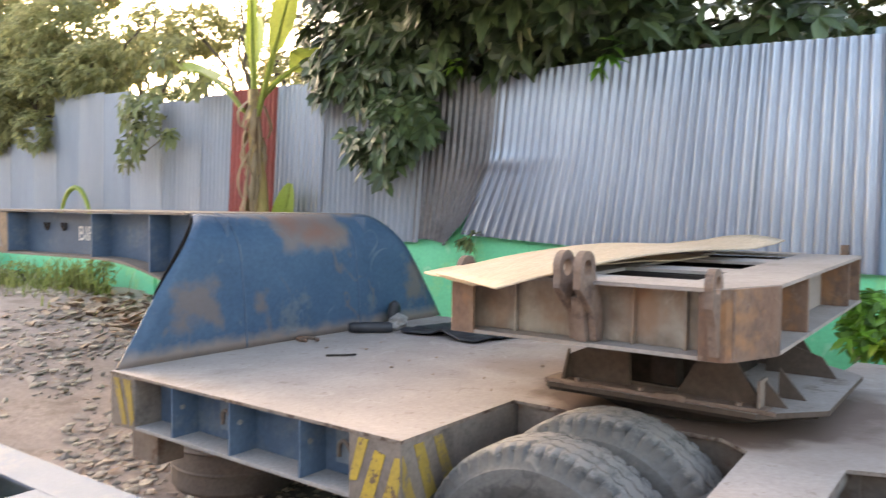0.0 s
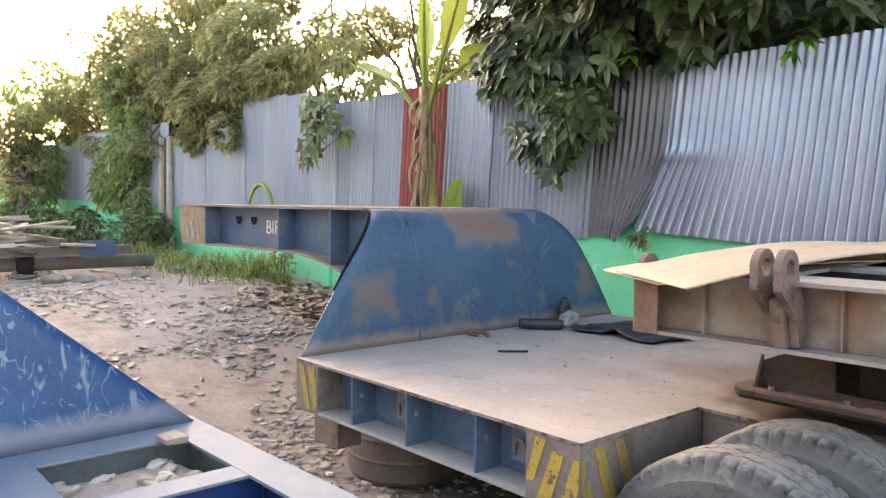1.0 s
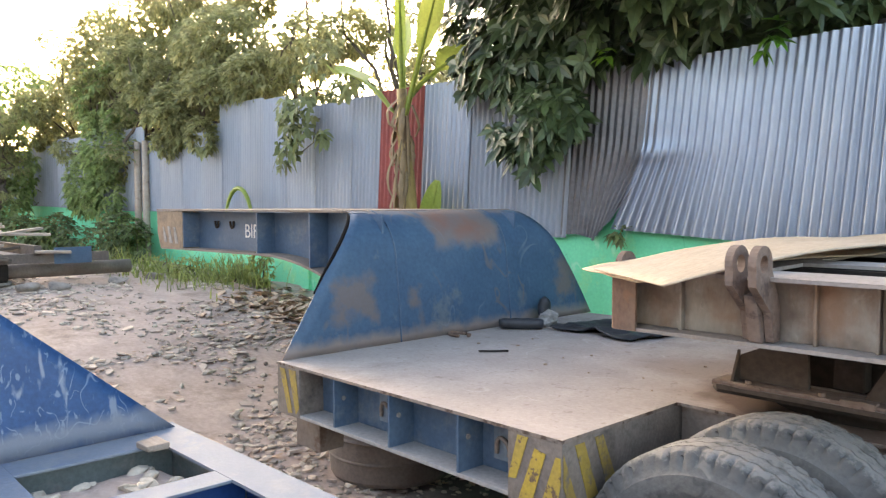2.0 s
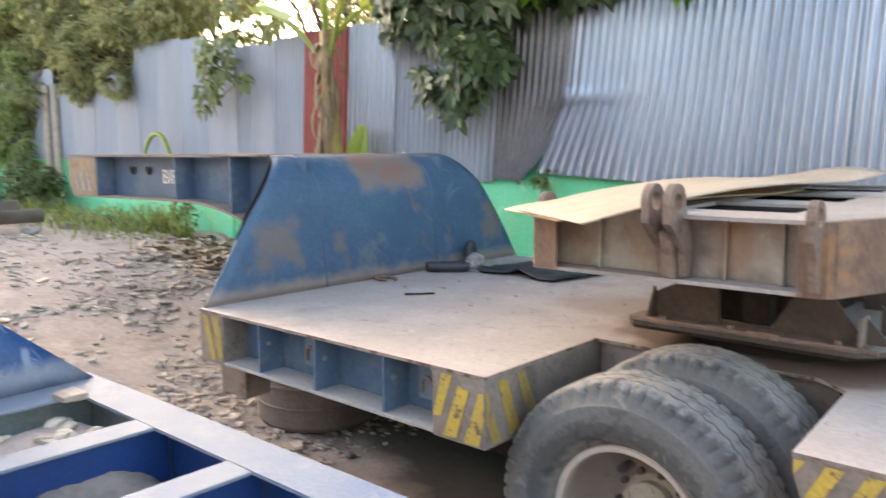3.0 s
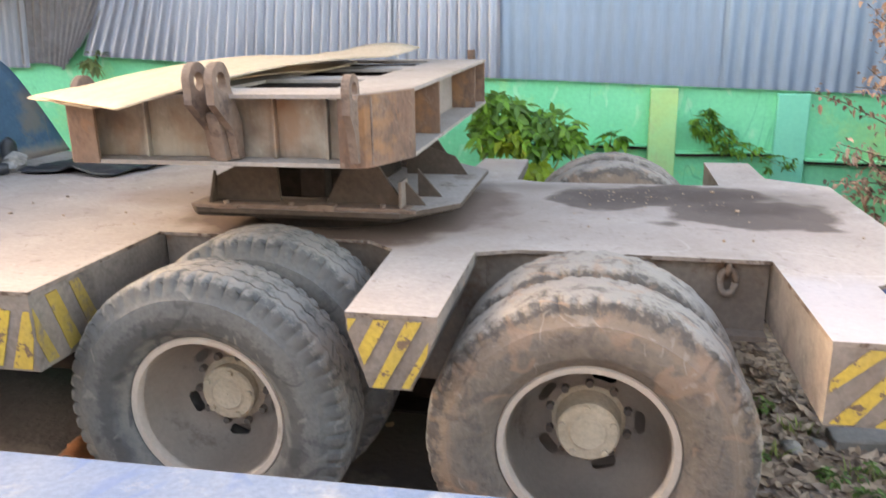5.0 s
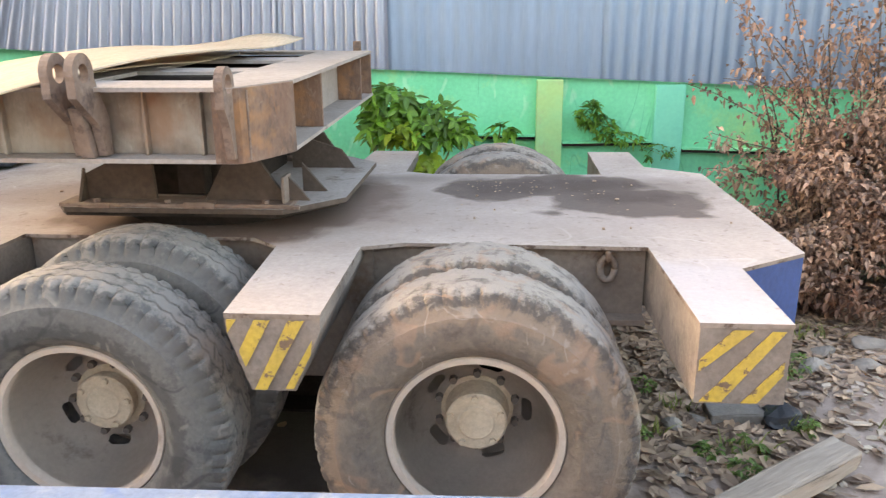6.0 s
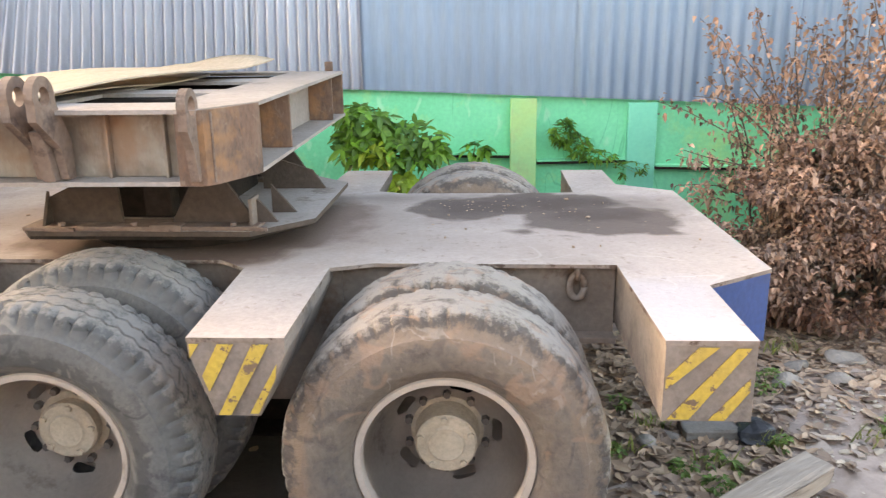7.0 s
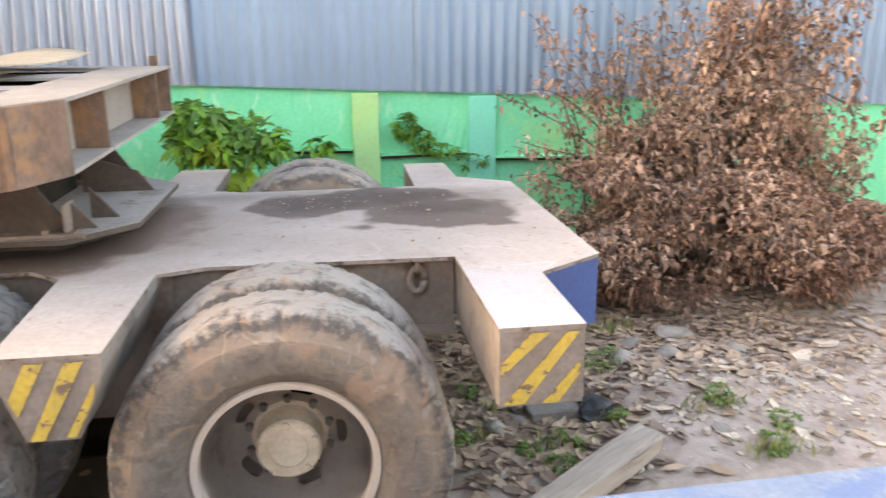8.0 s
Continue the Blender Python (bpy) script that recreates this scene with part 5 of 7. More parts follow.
def deck_clutter():
    zz = ZD + 0.002
    verts, faces = [], []
    n = 22
    for i in range(n + 1):
        for j in range(n + 1):
            u, v = i / n, j / n
            x = -3.38 + 0.68 * u + 0.10 * v + 0.05 * noise.noise((u * 3, v * 3, 7))
            y = 1.90 + 0.58 * v - 0.06 * u + 0.05 * noise.noise((u * 3, v * 3, 9))
            z = zz + 0.012 + 0.03 * abs(noise.noise((u * 5, v * 5, 2))) + 0.03 * math.exp(-((u - 0.55) / 0.1) ** 2) * (1 - v)
            verts.append((x, y, z))
    for i in range(n):
        for j in range(n):
            q = i * (n + 1) + j
            faces.append((q, q + 1, q + n + 2, q + n + 1))
    ob = from_arrays("rubber_sheet", verts, faces, M_black, smooth=True)
    so = ob.modifiers.new("thick", "SOLIDIFY")
    so.thickness = 0.008
    tagged(ob, "crumpled black rubber sheet lying on the dusty deck", "rubber sheet")
    bm = bmesh.new()
    tube(bm, [(-3.62 + 0.028 * k, 1.655 + 0.0245 * k, zz + 0.037 + 0.002 * (k % 2)) for k in range(9)], [0.030, 0.037, 0.035, 0.038, 0.036, 0.038, 0.035, 0.037, 0.029], 16)
    tagged(part("plastic_roll", bm, M_black, smooth=True), "black plastic-wrapped roll lying on the deck", "roll")
    bm = bmesh.new()
    bmesh.ops.create_icosphere(bm, subdivisions=3, radius=0.1)
    for v in bm.verts:
        v.co = Vector((v.co.x * 0.5 - 3.47, v.co.y * 0.8 + 1.99, max(v.co.z * 0.55, -0.045) + zz + 0.045)) + Vector(noise.noise_vector(v.co * 14)) * 0.03
    tagged(part("rag", bm, M_rag), "crumpled pale rag beside the black sheet", "rag")
    bm = bmesh.new()
    bmesh.ops.create_icosphere(bm, subdivisions=3, radius=0.1)
    for v in bm.verts:
        v.co = Vector((v.co.x * 0.38 - 3.62, v.co.y * 0.55 + 2.13, max(v.co.z * 0.95, -0.085) + zz + 0.085)) + Vector(noise.noise_vector(v.co * 9)) * 0.02
    tagged(part("black_pouch", bm, M_black, smooth=True), "small black bag leaning against the hood", "bag")
    bm = bmesh.new()
    tube(bm, [(-3.60 + 0.08 * math.cos(q), 1.26 + 0.05 * math.sin(q), zz + 0.012) for q in [2 * math.pi * k / 18 for k in range(16)]], 0.011, 7)
    tagged(part("rubber_band", bm, M_rusty, smooth=True), "brown bent strap loop lying on the deck", "strap")
    bm = bmesh.new()
    tube(bm, [(-3.13, 0.96, zz + 0.006), (-3.06, 1.02, zz + 0.008), (-3.02, 1.09, zz + 0.006)], 0.006, 6)
    tagged(part("stick", bm, M_dark, smooth=True), "short dark stick lying on the deck", "stick")
    rng = random.Random(4)
    for k in range(30):
        x, y = rng.uniform(-3.4, 1.0), rng.uniform(0.85, 1.9)
        if -1.8 < x < -0.5:
            continue
        a = rng.uniform(0, 6.28)
        s = rng.uniform(0.004, 0.013)
        bm = bmesh.new()
        pts = [(x + s * math.cos(a + q) * (1 if i % 2 else 0.6), y + s * math.sin(a + q)) for i, q in enumerate((0, 1.3, 2.6, 3.9, 5.1))]
        prism(bm, pts, zz, zz + 0.006, 2)
        tagged(part("leaf_scrap", bm, M_litter), "small dry leaf scrap lying on the deck", "leaf scrap", "scraps on the deck")


deck_clutter()


# ---- second blue trailer in front ----
def build_blue_frame():
    f = base("blue_trailer_frame", "dark blue open trailer frame with dusty rails and slanted hood", "trailer")
    zt = 0.70
    ya, yb = -0.475, -0.685
    bm = bmesh.new()
    prism(bm, [(-3.92, ya - 0.03), (2.4, ya + 0.105), (2.4, yb + 0.105), (-3.92, yb - 0.01)], zt - 0.014, zt, 2)
    part("rail_top", bm, M_railtop, f, "dusty pale blue top flange")
    bm = bmesh.new()
    prism(bm, [(-3.0, ya - 0.0829), (2.4, ya + 0.02), (2.4, ya + 0.005), (-3.0, ya - 0.0979)], zt - 0.34, zt - 0.014, 2)
    part("rail_web", bm, M_navy, f)
    bm = prism(bmesh.new(), [(-3.9, ya - 0.10), (-3.0, ya - 0.0829), (-3.0, ya - 0.0979), (-3.9, ya - 0.115)], zt - 0.34, zt - 0.014, 2)
    part("rail_web", bm, M_cell, f, "bare grey-green primed rail web")
    bm = bmesh.new()
    prism(bm, [(-3.9, ya - 0.02), (2.4, ya + 0.10), (2.4, yb + 0.10), (-3.9, yb - 0.02)], zt - 0.36, zt - 0.34, 2)
    part("rail_foot", bm, M_railtop, f)
    part("inner_rail", boxed(-3.92, -0.9, -1.56, -1.32, zt - 0.014, zt), M_railtop, f, "dusty pale blue inner rail")
    part("inner_web", boxed(-3.9, -0.9, -1.45, -1.43, zt - 0.34, zt - 0.014), M_navy, f)
    for i, x in enumerate((-3.74, -3.0, -2.335, -1.67, -1.0)):
        w = 0.17 if i == 0 else 0.075
        part("cross_member", boxed(x - w, x + w if i else x + 0.15, -1.32, yb + 0.02, zt - 0.016, zt - 0.002), M_railtop, f, "dusty cross member")
        part("cross_web", boxed(x - 0.012, x, -1.43, yb + 0.10, zt - 0.30, zt - 0.016), M_navy if i > 1 else M_cell, f)
        part("cross_web", boxed(x + 0.002, x + 0.014, -1.43, yb + 0.10, zt - 0.30, zt - 0.016), M_navy if i else M_cell, f)
        part("cross_foot", boxed(x - w, x + w, -1.43, yb + 0.02, zt - 0.32, zt - 0.30), M_railtop, f)
    # hood of its gooseneck
    verts, faces = [], []
    rows, cols = 16, 10
    for i in range(rows + 1):
        q = i / rows
        z = zt + 1.05 * q
        x = -3.83 - 0.04 * q - 0.35 * max(q - 0.7, 0) ** 2 * 4
        y1 = -0.53 - 1.18 * (z - zt)
        for j in range(cols + 1):
            verts.append((x + 0.06 * j / cols, y1 + (-2.3 - y1) * j / cols, z))
    for i in range(rows):
        for j in range(cols):
            a = i * (cols + 1) + j
            faces.append((a, a + 1, a + cols + 2, a + cols + 1))
    hood = from_arrays("hood", verts, faces, M_navyhood, f, "scratched bright blue hood plate", smooth=True)
    so = hood.modifiers.new("thick", "SOLIDIFY")
    so.thickness = 0.014
    for x in (-3.4, -1.2, 1.0):
        part("support_leg", boxed(x - 0.06, x + 0.06, -0.64, -0.56, -0.05, zt - 0.36), M_navy, f)
        part("support_leg", boxed(x - 0.06, x + 0.06, -1.48, -1.40, -0.05, zt - 0.34) if x < 0 else boxed(x + 0.2, x + 0.26, -0.62, -0.56, -0.05, zt - 0.36), M_navy, f)
    bm = bmesh.new()
    box(bm, -3.62, -3.49, -0.80, -0.70, zt + 0.001, zt + 0.03, 0.006)
    for v in bm.verts:
        v.co += Vector(noise.noise_vector(v.co * 20)) * 0.008
    tagged(part("wood_offcut", bm, M_wood), "small grey wood offcut lying on the blue frame", "wood offcut")


build_blue_frame()


def sand_z(u, v):
    """Top of the sand in the frame's first two bays; u and v run from -0.5 to 0.5."""
    r = max(abs(u), abs(v)) / 0.5
    return 0.64 * (1 - r ** 5) * (1 - 0.16 * ease(-0.05, 0.12, u)) + 0.05 * noise.noise((u * 9, v * 6, 0)) * (1 - r) - 0.02


def frame_sand():
    bm = bmesh.new()
    bmesh.ops.create_grid(bm, x_segments=44, y_segments=30, size=0.5)
    for v in bm.verts:
        v.co = Vector((v.co.x * 1.7 - 3.12, v.co.y * 1.1 - 1.02, sand_z(v.co.x, v.co.y) + 0.012 * noise.noise((v.co.x * 30, v.co.y * 20, 5))))
    tagged(part("sand_mound", bm, M_ground, smooth=True), "pale sand and dirt piled inside the blue frame", "sand")


frame_sand()


def sand_stones():
    rng = random.Random(77)
    for k in range(34):
        u, v = rng.uniform(-0.28, 0.1), rng.uniform(-0.24, 0.26)
        bm = bmesh.new()
        bmesh.ops.create_icosphere(bm, subdivisions=2, radius=rng.uniform(0.018, 0.042))
        for q in bm.verts:
            q.co = Vector((q.co.x * 1.3, q.co.y, q.co.z * 0.5)) + Vector(noise.noise_vector(q.co * 22 + Vector((k, 0, 0)))) * 0.014
        ob = part("stone_chip", bm, M_stone)
        ob.matrix_basis = pose(u * 1.7 - 3.12, v * 1.1 - 1.02, sand_z(u, v) + 0.006, rng.uniform(-20, 20), rng.uniform(-20, 20), rng.uniform(0, 360))
        tagged(ob, "pale broken stone lying on the sand heap", "stone", "stones on the sand")


sand_stones()

# ---- drum, timber, scrap ----
def small_yard_things():
    bm = bmesh.new()
    lathe(bm, [(0.02, 0.0), (0.42, 0.0), (0.44, 0.03), (0.44, 0.27), (0.455, 0.285), (0.44, 0.30), (0.44, 0.54), (0.42, 0.58), (0.02, 0.58)], 40)
    ob = part("steel_drum", bm, M_drum, smooth=False)
    ob.matrix_basis = pose(-4.12, 1.12, 0.02, 90, 0, 0) @ Matrix.Diagonal((0.96, 1.0, 0.96, 1))
    tagged(ob, "squat brown dusty drum standing under the deck", "drum")
    for y in (0.15, 0.43):
        bm = bmesh.new()
        lathe(bm, [(0.438, y - 0.012), (0.450, y - 0.006), (0.450, y + 0.006), (0.438, y + 0.012)], 40)
        part("hoop", bm, M_drum, ob, smooth=True)
    bm = bmesh.new()
    lathe(bm, [(0.02, 0.585), (0.405, 0.585), (0.412, 0.597), (0.43, 0.597), (0.432, 0.585)], 40)
    part("lid", bm, M_drum, ob, "rolled drum lid")
    bm = bmesh.new()
    box(bm, -0.40, 0.40, -0.065, 0.065, -0.045, 0.045, 0.008)
    bmesh.ops.subdivide_edges(bm, edges=bm.edges, cuts=3)
    for v in bm.verts:
        v.co += Vector(noise.noise_vector(v.co * 9)) * 0.010 + Vector(noise.noise_vector(v.co * 31)) * 0.007
    ob = part("timber_beam", bm, M_wood)
    ob.matrix_basis = pose(1.13, 0.605, 0.075, 5, -3, 34)
    tagged(ob, "weathered grey timber beam end lying on the dirt", "timber")
    bm = bmesh.new()
    bmesh.ops.create_icosphere(bm, subdivisions=3, radius=0.13)
    for v in bm.verts:
        v.co = Vector((v.co.x * 1.5, v.co.y, v.co.z * 0.4)) + Vector(noise.noise_vector(v.co * 8)) * 0.04
    ob = part("rust_lump", bm, M_rusty)
    ob.location = (-1.93, 0.66, 0.05)
    tagged(ob, "orange-brown rusty lump on the ground by the tyre", "rust lump")
    bm = bmesh.new()
    box(bm, -0.25, 0.25, -0.12, 0.12, -0.1, 0.1, 0.02)
    bmesh.ops.subdivide_edges(bm, edges=bm.edges, cuts=3)
    for v in bm.verts:
        v.co += Vector(noise.noise_vector(v.co * 7)) * 0.02
    ob = part("concrete_block", bm, M_concrete)
    ob.matrix_basis = pose(1.15, 1.24, 0.02, 0, 0, 4) @ Matrix.Diagonal((0.5, 0.6, 0.42, 1))
    tagged(ob, "rough grey concrete lump lying on the dirt", "block")
    bm = bmesh.new()
    bmesh.ops.create_icosphere(bm, subdivisions=3, radius=0.09)
    for v in bm.verts:
        v.co = Vector((v.co.x, v.co.y, v.co.z * 0.6)) + Vector(noise.noise_vector(v.co * 12)) * 0.03
    ob = part("black_scrap", bm, M_black)
    ob.location = (1.34, 1.2, 0.04)
    tagged(ob, "black rubber scrap lying on the dirt", "scrap")


small_yard_things()


def build_scrap_chassis():
    s = base("scrap_chassis", "rusted old trailer chassis piled with weathered grey planks", "chassis", at=(0, -0.45, 0))
    g = 0.72
    for y in (0.2, 1.3):
        part("side_rail", boxed(-14.8, -11.6, y, y + 0.10, g + 0.44, g + 0.58), M_drum, s)
    part("end_beam", boxed(-11.72, -11.6, 0.0, 2.3, g + 0.34, g + 0.47), M_drum, s, "rusty brown end beam")
    part("blue_plate", boxed(-11.59, -11.57, 1.55, 2.05, g + 0.32, g + 0.55), M_blue, s, "faded blue end plate")
    bm = bmesh.new()
    tube(bm, [(-11.9, -0.6, g + 0.22), (-11.9, 2.7, g + 0.22)], 0.10, 14)
    part("axle", bm, M_frame, s, "fat dusty axle tube", smooth=True)
    for y in (-0.5, 0.9):
        bm = bmesh.new()
        lathe(bm, [(0.02, -0.1), (0.22, -0.1), (0.24, 0.0), (0.22, 0.1), (0.02, 0.1)], 24)
        ob = part("brake_drum", bm, M_dark, s)
        ob.location = (-11.9, y, g + 0.24)
    rng = random.Random(9)
    for k in range(28):
        x, y = rng.uniform(-13.8, -11.9), rng.uniform(-0.9, 1.3)
        bm = bmesh.new()
        hl = rng.uniform(0.4, 0.9)
        box(bm, -hl, hl, -0.06, 0.06, -0.018, 0.018, 0.004)
        ob = part("plank", bm, M_wood, s)
        ob.matrix_basis = pose(x, y, g + 0.62 + 0.011 * k, rng.uniform(-5, 5), rng.uniform(-7, 7), rng.choice((80, 95, 100, 20, 150)) + rng.uniform(-15, 15))
    for k in range(16):
        hl = rng.uniform(0.2, 0.5)
        ob = part("plank", boxed(-hl, hl, -0.05, 0.05, -0.016, 0.016), M_wood if k % 3 else M_bark, s)
        ob.matrix_basis = pose(rng.uniform(-12.3, -11.5), rng.uniform(-0.4, 1.6), g + rng.uniform(0.30, 0.62), rng.uniform(-6, 6), rng.uniform(-7, 7), rng.uniform(40, 140))
    for y in (-0.9,):
        w = build_tyre("tyre", s, M_rubber, n=90)
        w.matrix_basis = pose(-12.2, y, g + 0.36, 8, 0, 6) @ Matrix.Diagonal((0.8, 0.8, 0.8, 1))
    for k in range(5):
        x, y = -11.4 + rng.uniform(-0.5, 0.4), rng.uniform(-0.6, 2.6)
        bm = bmesh.new()
        bmesh.ops.create_icosphere(bm, subdivisions=3, radius=rng.uniform(0.09, 0.15))
        for v in bm.verts:
            v.co = Vector((v.co.x, v.co.y * 1.3, v.co.z * 0.7)) + Vector(noise.noise_vector(v.co * 5 + Vector((k, 0, 0)))) * 0.06
        ob = part("boulder", bm, M_boulder)
        ob.location = (x, y, ground_z(x, y) + 0.05)
        tagged(ob, "pale grey rough stone lying on the dirt", "stone", "stones by the chassis")


build_scrap_chassis()


# ---- loose stones, litter and grass ----
def scatter_mesh(name, count, make, material, label, category, seed, smooth=False):
    rng = random.Random(seed)
    verts, faces = [], []
    for _ in range(count):
        v, f = make(rng)
        o = len(verts)
        verts += v
        faces += [tuple(i + o for i in q) for q in f]
    ob = from_arrays(name, verts, faces, material, smooth=smooth)
    return tagged(ob, label, category, kind="stuff")


def ground_at(x, y):
    return ground_z(x, y) + 0.04 * noise.fractal((x * 0.7, y * 0.7, 3.0), 1.0, 2.0, 4) + 0.014 * noise.noise((x * 5, y * 5, 1.0)) + 0.006 * noise.noise((x * 13, y * 13, 4.0))


ICO = ([(0, 0, 1), (0.9, 0, 0.4), (0.28, 0.85, 0.4), (-0.72, 0.53, 0.4), (-0.72, -0.53, 0.4), (0.28, -0.85, 0.4), (0.72, 0.53, -0.4), (-0.28, 0.85, -0.4), (-0.9, 0, -0.4), (-0.28, -0.85, -0.4), (0.72, -0.53, -0.4), (0, 0, -1)],
       [(0, 1, 2), (0, 2, 3), (0, 3, 4), (0, 4, 5), (0, 5, 1), (1, 6, 2), (2, 7, 3), (3, 8, 4), (4, 9, 5), (5, 10, 1), (6, 7, 2), (7, 8, 3), (8, 9, 4), (9, 10, 5), (10, 6, 1), (11, 7, 6), (11, 8, 7), (11, 9, 8), (11, 10, 9), (11, 6, 10)])


def yard_point(rng):
    while True:
        q = rng.random()
        if q < 0.50:
            x, y = rng.uniform(-13 if rng.random() < 0.5 else -7.5, -3.4), rng.uniform(-2.5, 3.4)
        elif q < 0.92:
            x, y = rng.uniform(0.3, 5.0), rng.uniform(-0.4, 3.0)
        else:
            x, y = rng.uniform(-3.5, 0.6), rng.uniform(-0.4, 0.35)
        return x, y


def clustered(rng):
    while True:
        x, y = yard_point(rng)
        if noise.noise((x * 0.55, y * 1.1, 8.0)) + 0.5 * noise.noise((x * 1.7, y * 2.2, 3.0)) > rng.uniform(-0.35, 0.45):
            return x, y


def chunk(rng):
    """A flat pale broken piece of plaster, board or stone."""
    while True:
        x, y = clustered(rng)
        if x < -3.6 or rng.random() < 0.25:
            break
    s = rng.choice((0.022, 0.028, 0.034, 0.045, 0.065)) * rng.uniform(0.8, 1.2) * (1.2 if x < -6 else 0.9)
    a, n = rng.uniform(0, 6.28), rng.choice((4, 5, 6))
    tx, ty, t = rng.gauss(0, 0.13), rng.gauss(0, 0.13), rng.uniform(0.004, 0.011)
    z = ground_at(x, y) + 0.012
    ring = []
    for k in range(n):
        q, r = a + 6.283 * k / n + rng.uniform(-0.25, 0.25), s * rng.uniform(0.6, 1.2)
        ring.append((r * math.cos(q) * 1.5, r * math.sin(q) * 0.8))
    c, d = math.cos(a * 3), math.sin(a * 3)
    ring = [(u * c - v * d, u * d + v * c) for u, v in ring]
    lo = [(x + u, y + v, z + u * tx + v * ty - t) for u, v in ring]
    hi = [(x + u * 0.94, y + v * 0.94, z + u * tx + v * ty + t) for u, v in ring]
    return lo + hi, [tuple(range(n, 2 * n))] + [(k, (k + 1) % n, n + (k + 1) % n, n + k) for k in range(n)]


def stone(rng):
    x, y = clustered(rng)
    s = rng.choice((0.008, 0.010, 0.013, 0.017, 0.022, 0.034)) * rng.uniform(0.7, 1.3) * (1.15 if x < -5 else 0.95 if x < 0.3 else 0.6)
    a = rng.uniform(0, 6.28)
    sx, sy, sz = s * rng.uniform(0.8, 1.6), s * rng.uniform(0.7, 1.2), s * rng.uniform(0.35, 0.7)
    z = ground_at(x, y) + sz * 0.4
    out = []
    for p in ICO[0]:
        k = rng.uniform(0.75, 1.2)
        px, py = p[0] * sx * k, p[1] * sy * k
        out.append((x + px * math.cos(a) - py * math.sin(a), y + px * math.sin(a) + py * math.cos(a), z + p[2] * sz * k))
    return out, ICO[1]


def flake(rng, centre=None, spread=1.0, lift=0.0, size=(0.02, 0.05)):
    x, y = clustered(rng) if centre is None else (centre[0] + rng.gauss(0, spread), centre[1] + rng.gauss(0, spread * 0.6))
    s = rng.uniform(*size)
    w = s * rng.uniform(0.35, 0.6)
    a = rng.uniform(0, 6.28)
    tx, ty, cup = rng.gauss(0, 0.18), rng.gauss(0, 0.18), rng.uniform(0.05, 0.35)
    z = ground_at(x, y) + 0.012 + lift
    curl = rng.uniform(-0.1, 0.45)
    pts = [(-s, 0, 0), (-0.45 * s, w * 0.8, cup * w), (0.3 * s, w, cup * w + curl * s * 0.3), (s, 0, curl * s), (0.3 * s, -w, cup * w + curl * s * 0.3), (-0.45 * s, -w * 0.8, cup * w), (-0.4 * s, 0, 0), (0.3 * s, 0, curl * s * 0.15)]
    out = []
    for px, py, pz in pts:
        out.append((x + px * math.cos(a) - py * math.sin(a), y + px * math.sin(a) + py * math.cos(a), z + pz + px * tx + py * ty + 0.004))
    return out, [(0, 6, 1), (1, 6, 7, 2), (2, 7, 3), (0, 5, 6), (5, 4, 7, 6), (4, 3, 7)]


def tuft(spots):
    def make(rng):
        cx, cy, sp, hgt = rng.choice(spots)
        x, y = cx + rng.gauss(0, sp), cy + rng.gauss(0, sp * 0.25)
        y = min(y, FY - 0.05)
        h = hgt * rng.uniform(0.5, 1.2)
        a = rng.uniform(0, 6.28)
        lean = rng.uniform(0.2, 1.2) * h
        w = rng.uniform(0.003, 0.006) * (1 + (cx < -5))
        z = ground_at(x, y) - 0.01
        dx, dy = math.cos(a), math.sin(a)
        return [(x - dy * w, y + dx * w, z), (x + dy * w, y - dx * w, z), (x + dx * lean * 0.4 + dy * w * 0.8, y + dy * lean * 0.4 - dx * w * 0.8, z + h * 0.6), (x + dx * lean * 0.4 - dy * w * 0.8, y + dy * lean * 0.4 + dx * w * 0.8, z + h * 0.6), (x + dx * lean, y + dy * lean, z + h)], [(0, 1, 2, 3), (3, 2, 4)]
    return make


scatter_mesh("rubble", 15000, stone, M_stone, "scattered grey-brown rubble stones on the dirt", "rubble", 11)
scatter_mesh("debris", 1150, chunk, M_debris, "pale flat broken chunks scattered on the dirt", "debris", 18)
scatter_mesh("leaf_litter", 3200, lambda r: flake(r, None, 1.0, 0.0, (0.012, 0.042)), M_litter, "scattered dry brown leaves on the dirt", "leaf litter", 12)
scatter_mesh("leaf_litter", 2600, lambda r: flake(r, (0.75, 1.7), 0.55, 0.0, (0.025, 0.055)), M_litter, "thick dry leaf litter beside the dolly", "leaf litter", 13)
scatter_mesh("leaf_litter", 420, lambda r: flake(r, (0.95, 0.92), 0.33, 0.0, (0.03, 0.06)), M_litter, "large curled dry leaves beside the rear wheel", "leaf litter", 19)
scatter_mesh("leaf_litter", 2600, lambda r: flake(r, (2.3, 2.2), 0.55, 0.0, (0.02, 0.045)), M_litter, "dry leaves fallen round the brush heap", "leaf litter", 20)
scatter_mesh("leaf_litter", 800, lambda r: flake(r, (-8.3, 3.0), 0.6, 0.0, (0.05, 0.11)), M_paleleaf, "heaped dry brown leaves along the green wall", "leaf litter", 14)
scatter_mesh("grass", 330, tuft([(-12.8, 2.9, 1.0, 0.26), (-11.2, 2.9, 0.8, 0.22), (-10.4, 3.2, 0.35, 0.5), (-10.0, 3.2, 0.3, 0.5), (-13.8, 2.7, 0.8, 0.4), (-12.0, 2.6, 1.4, 0.16)]), M_grass, "tall yellow-green grass and weeds along the wall", "grass", 15)
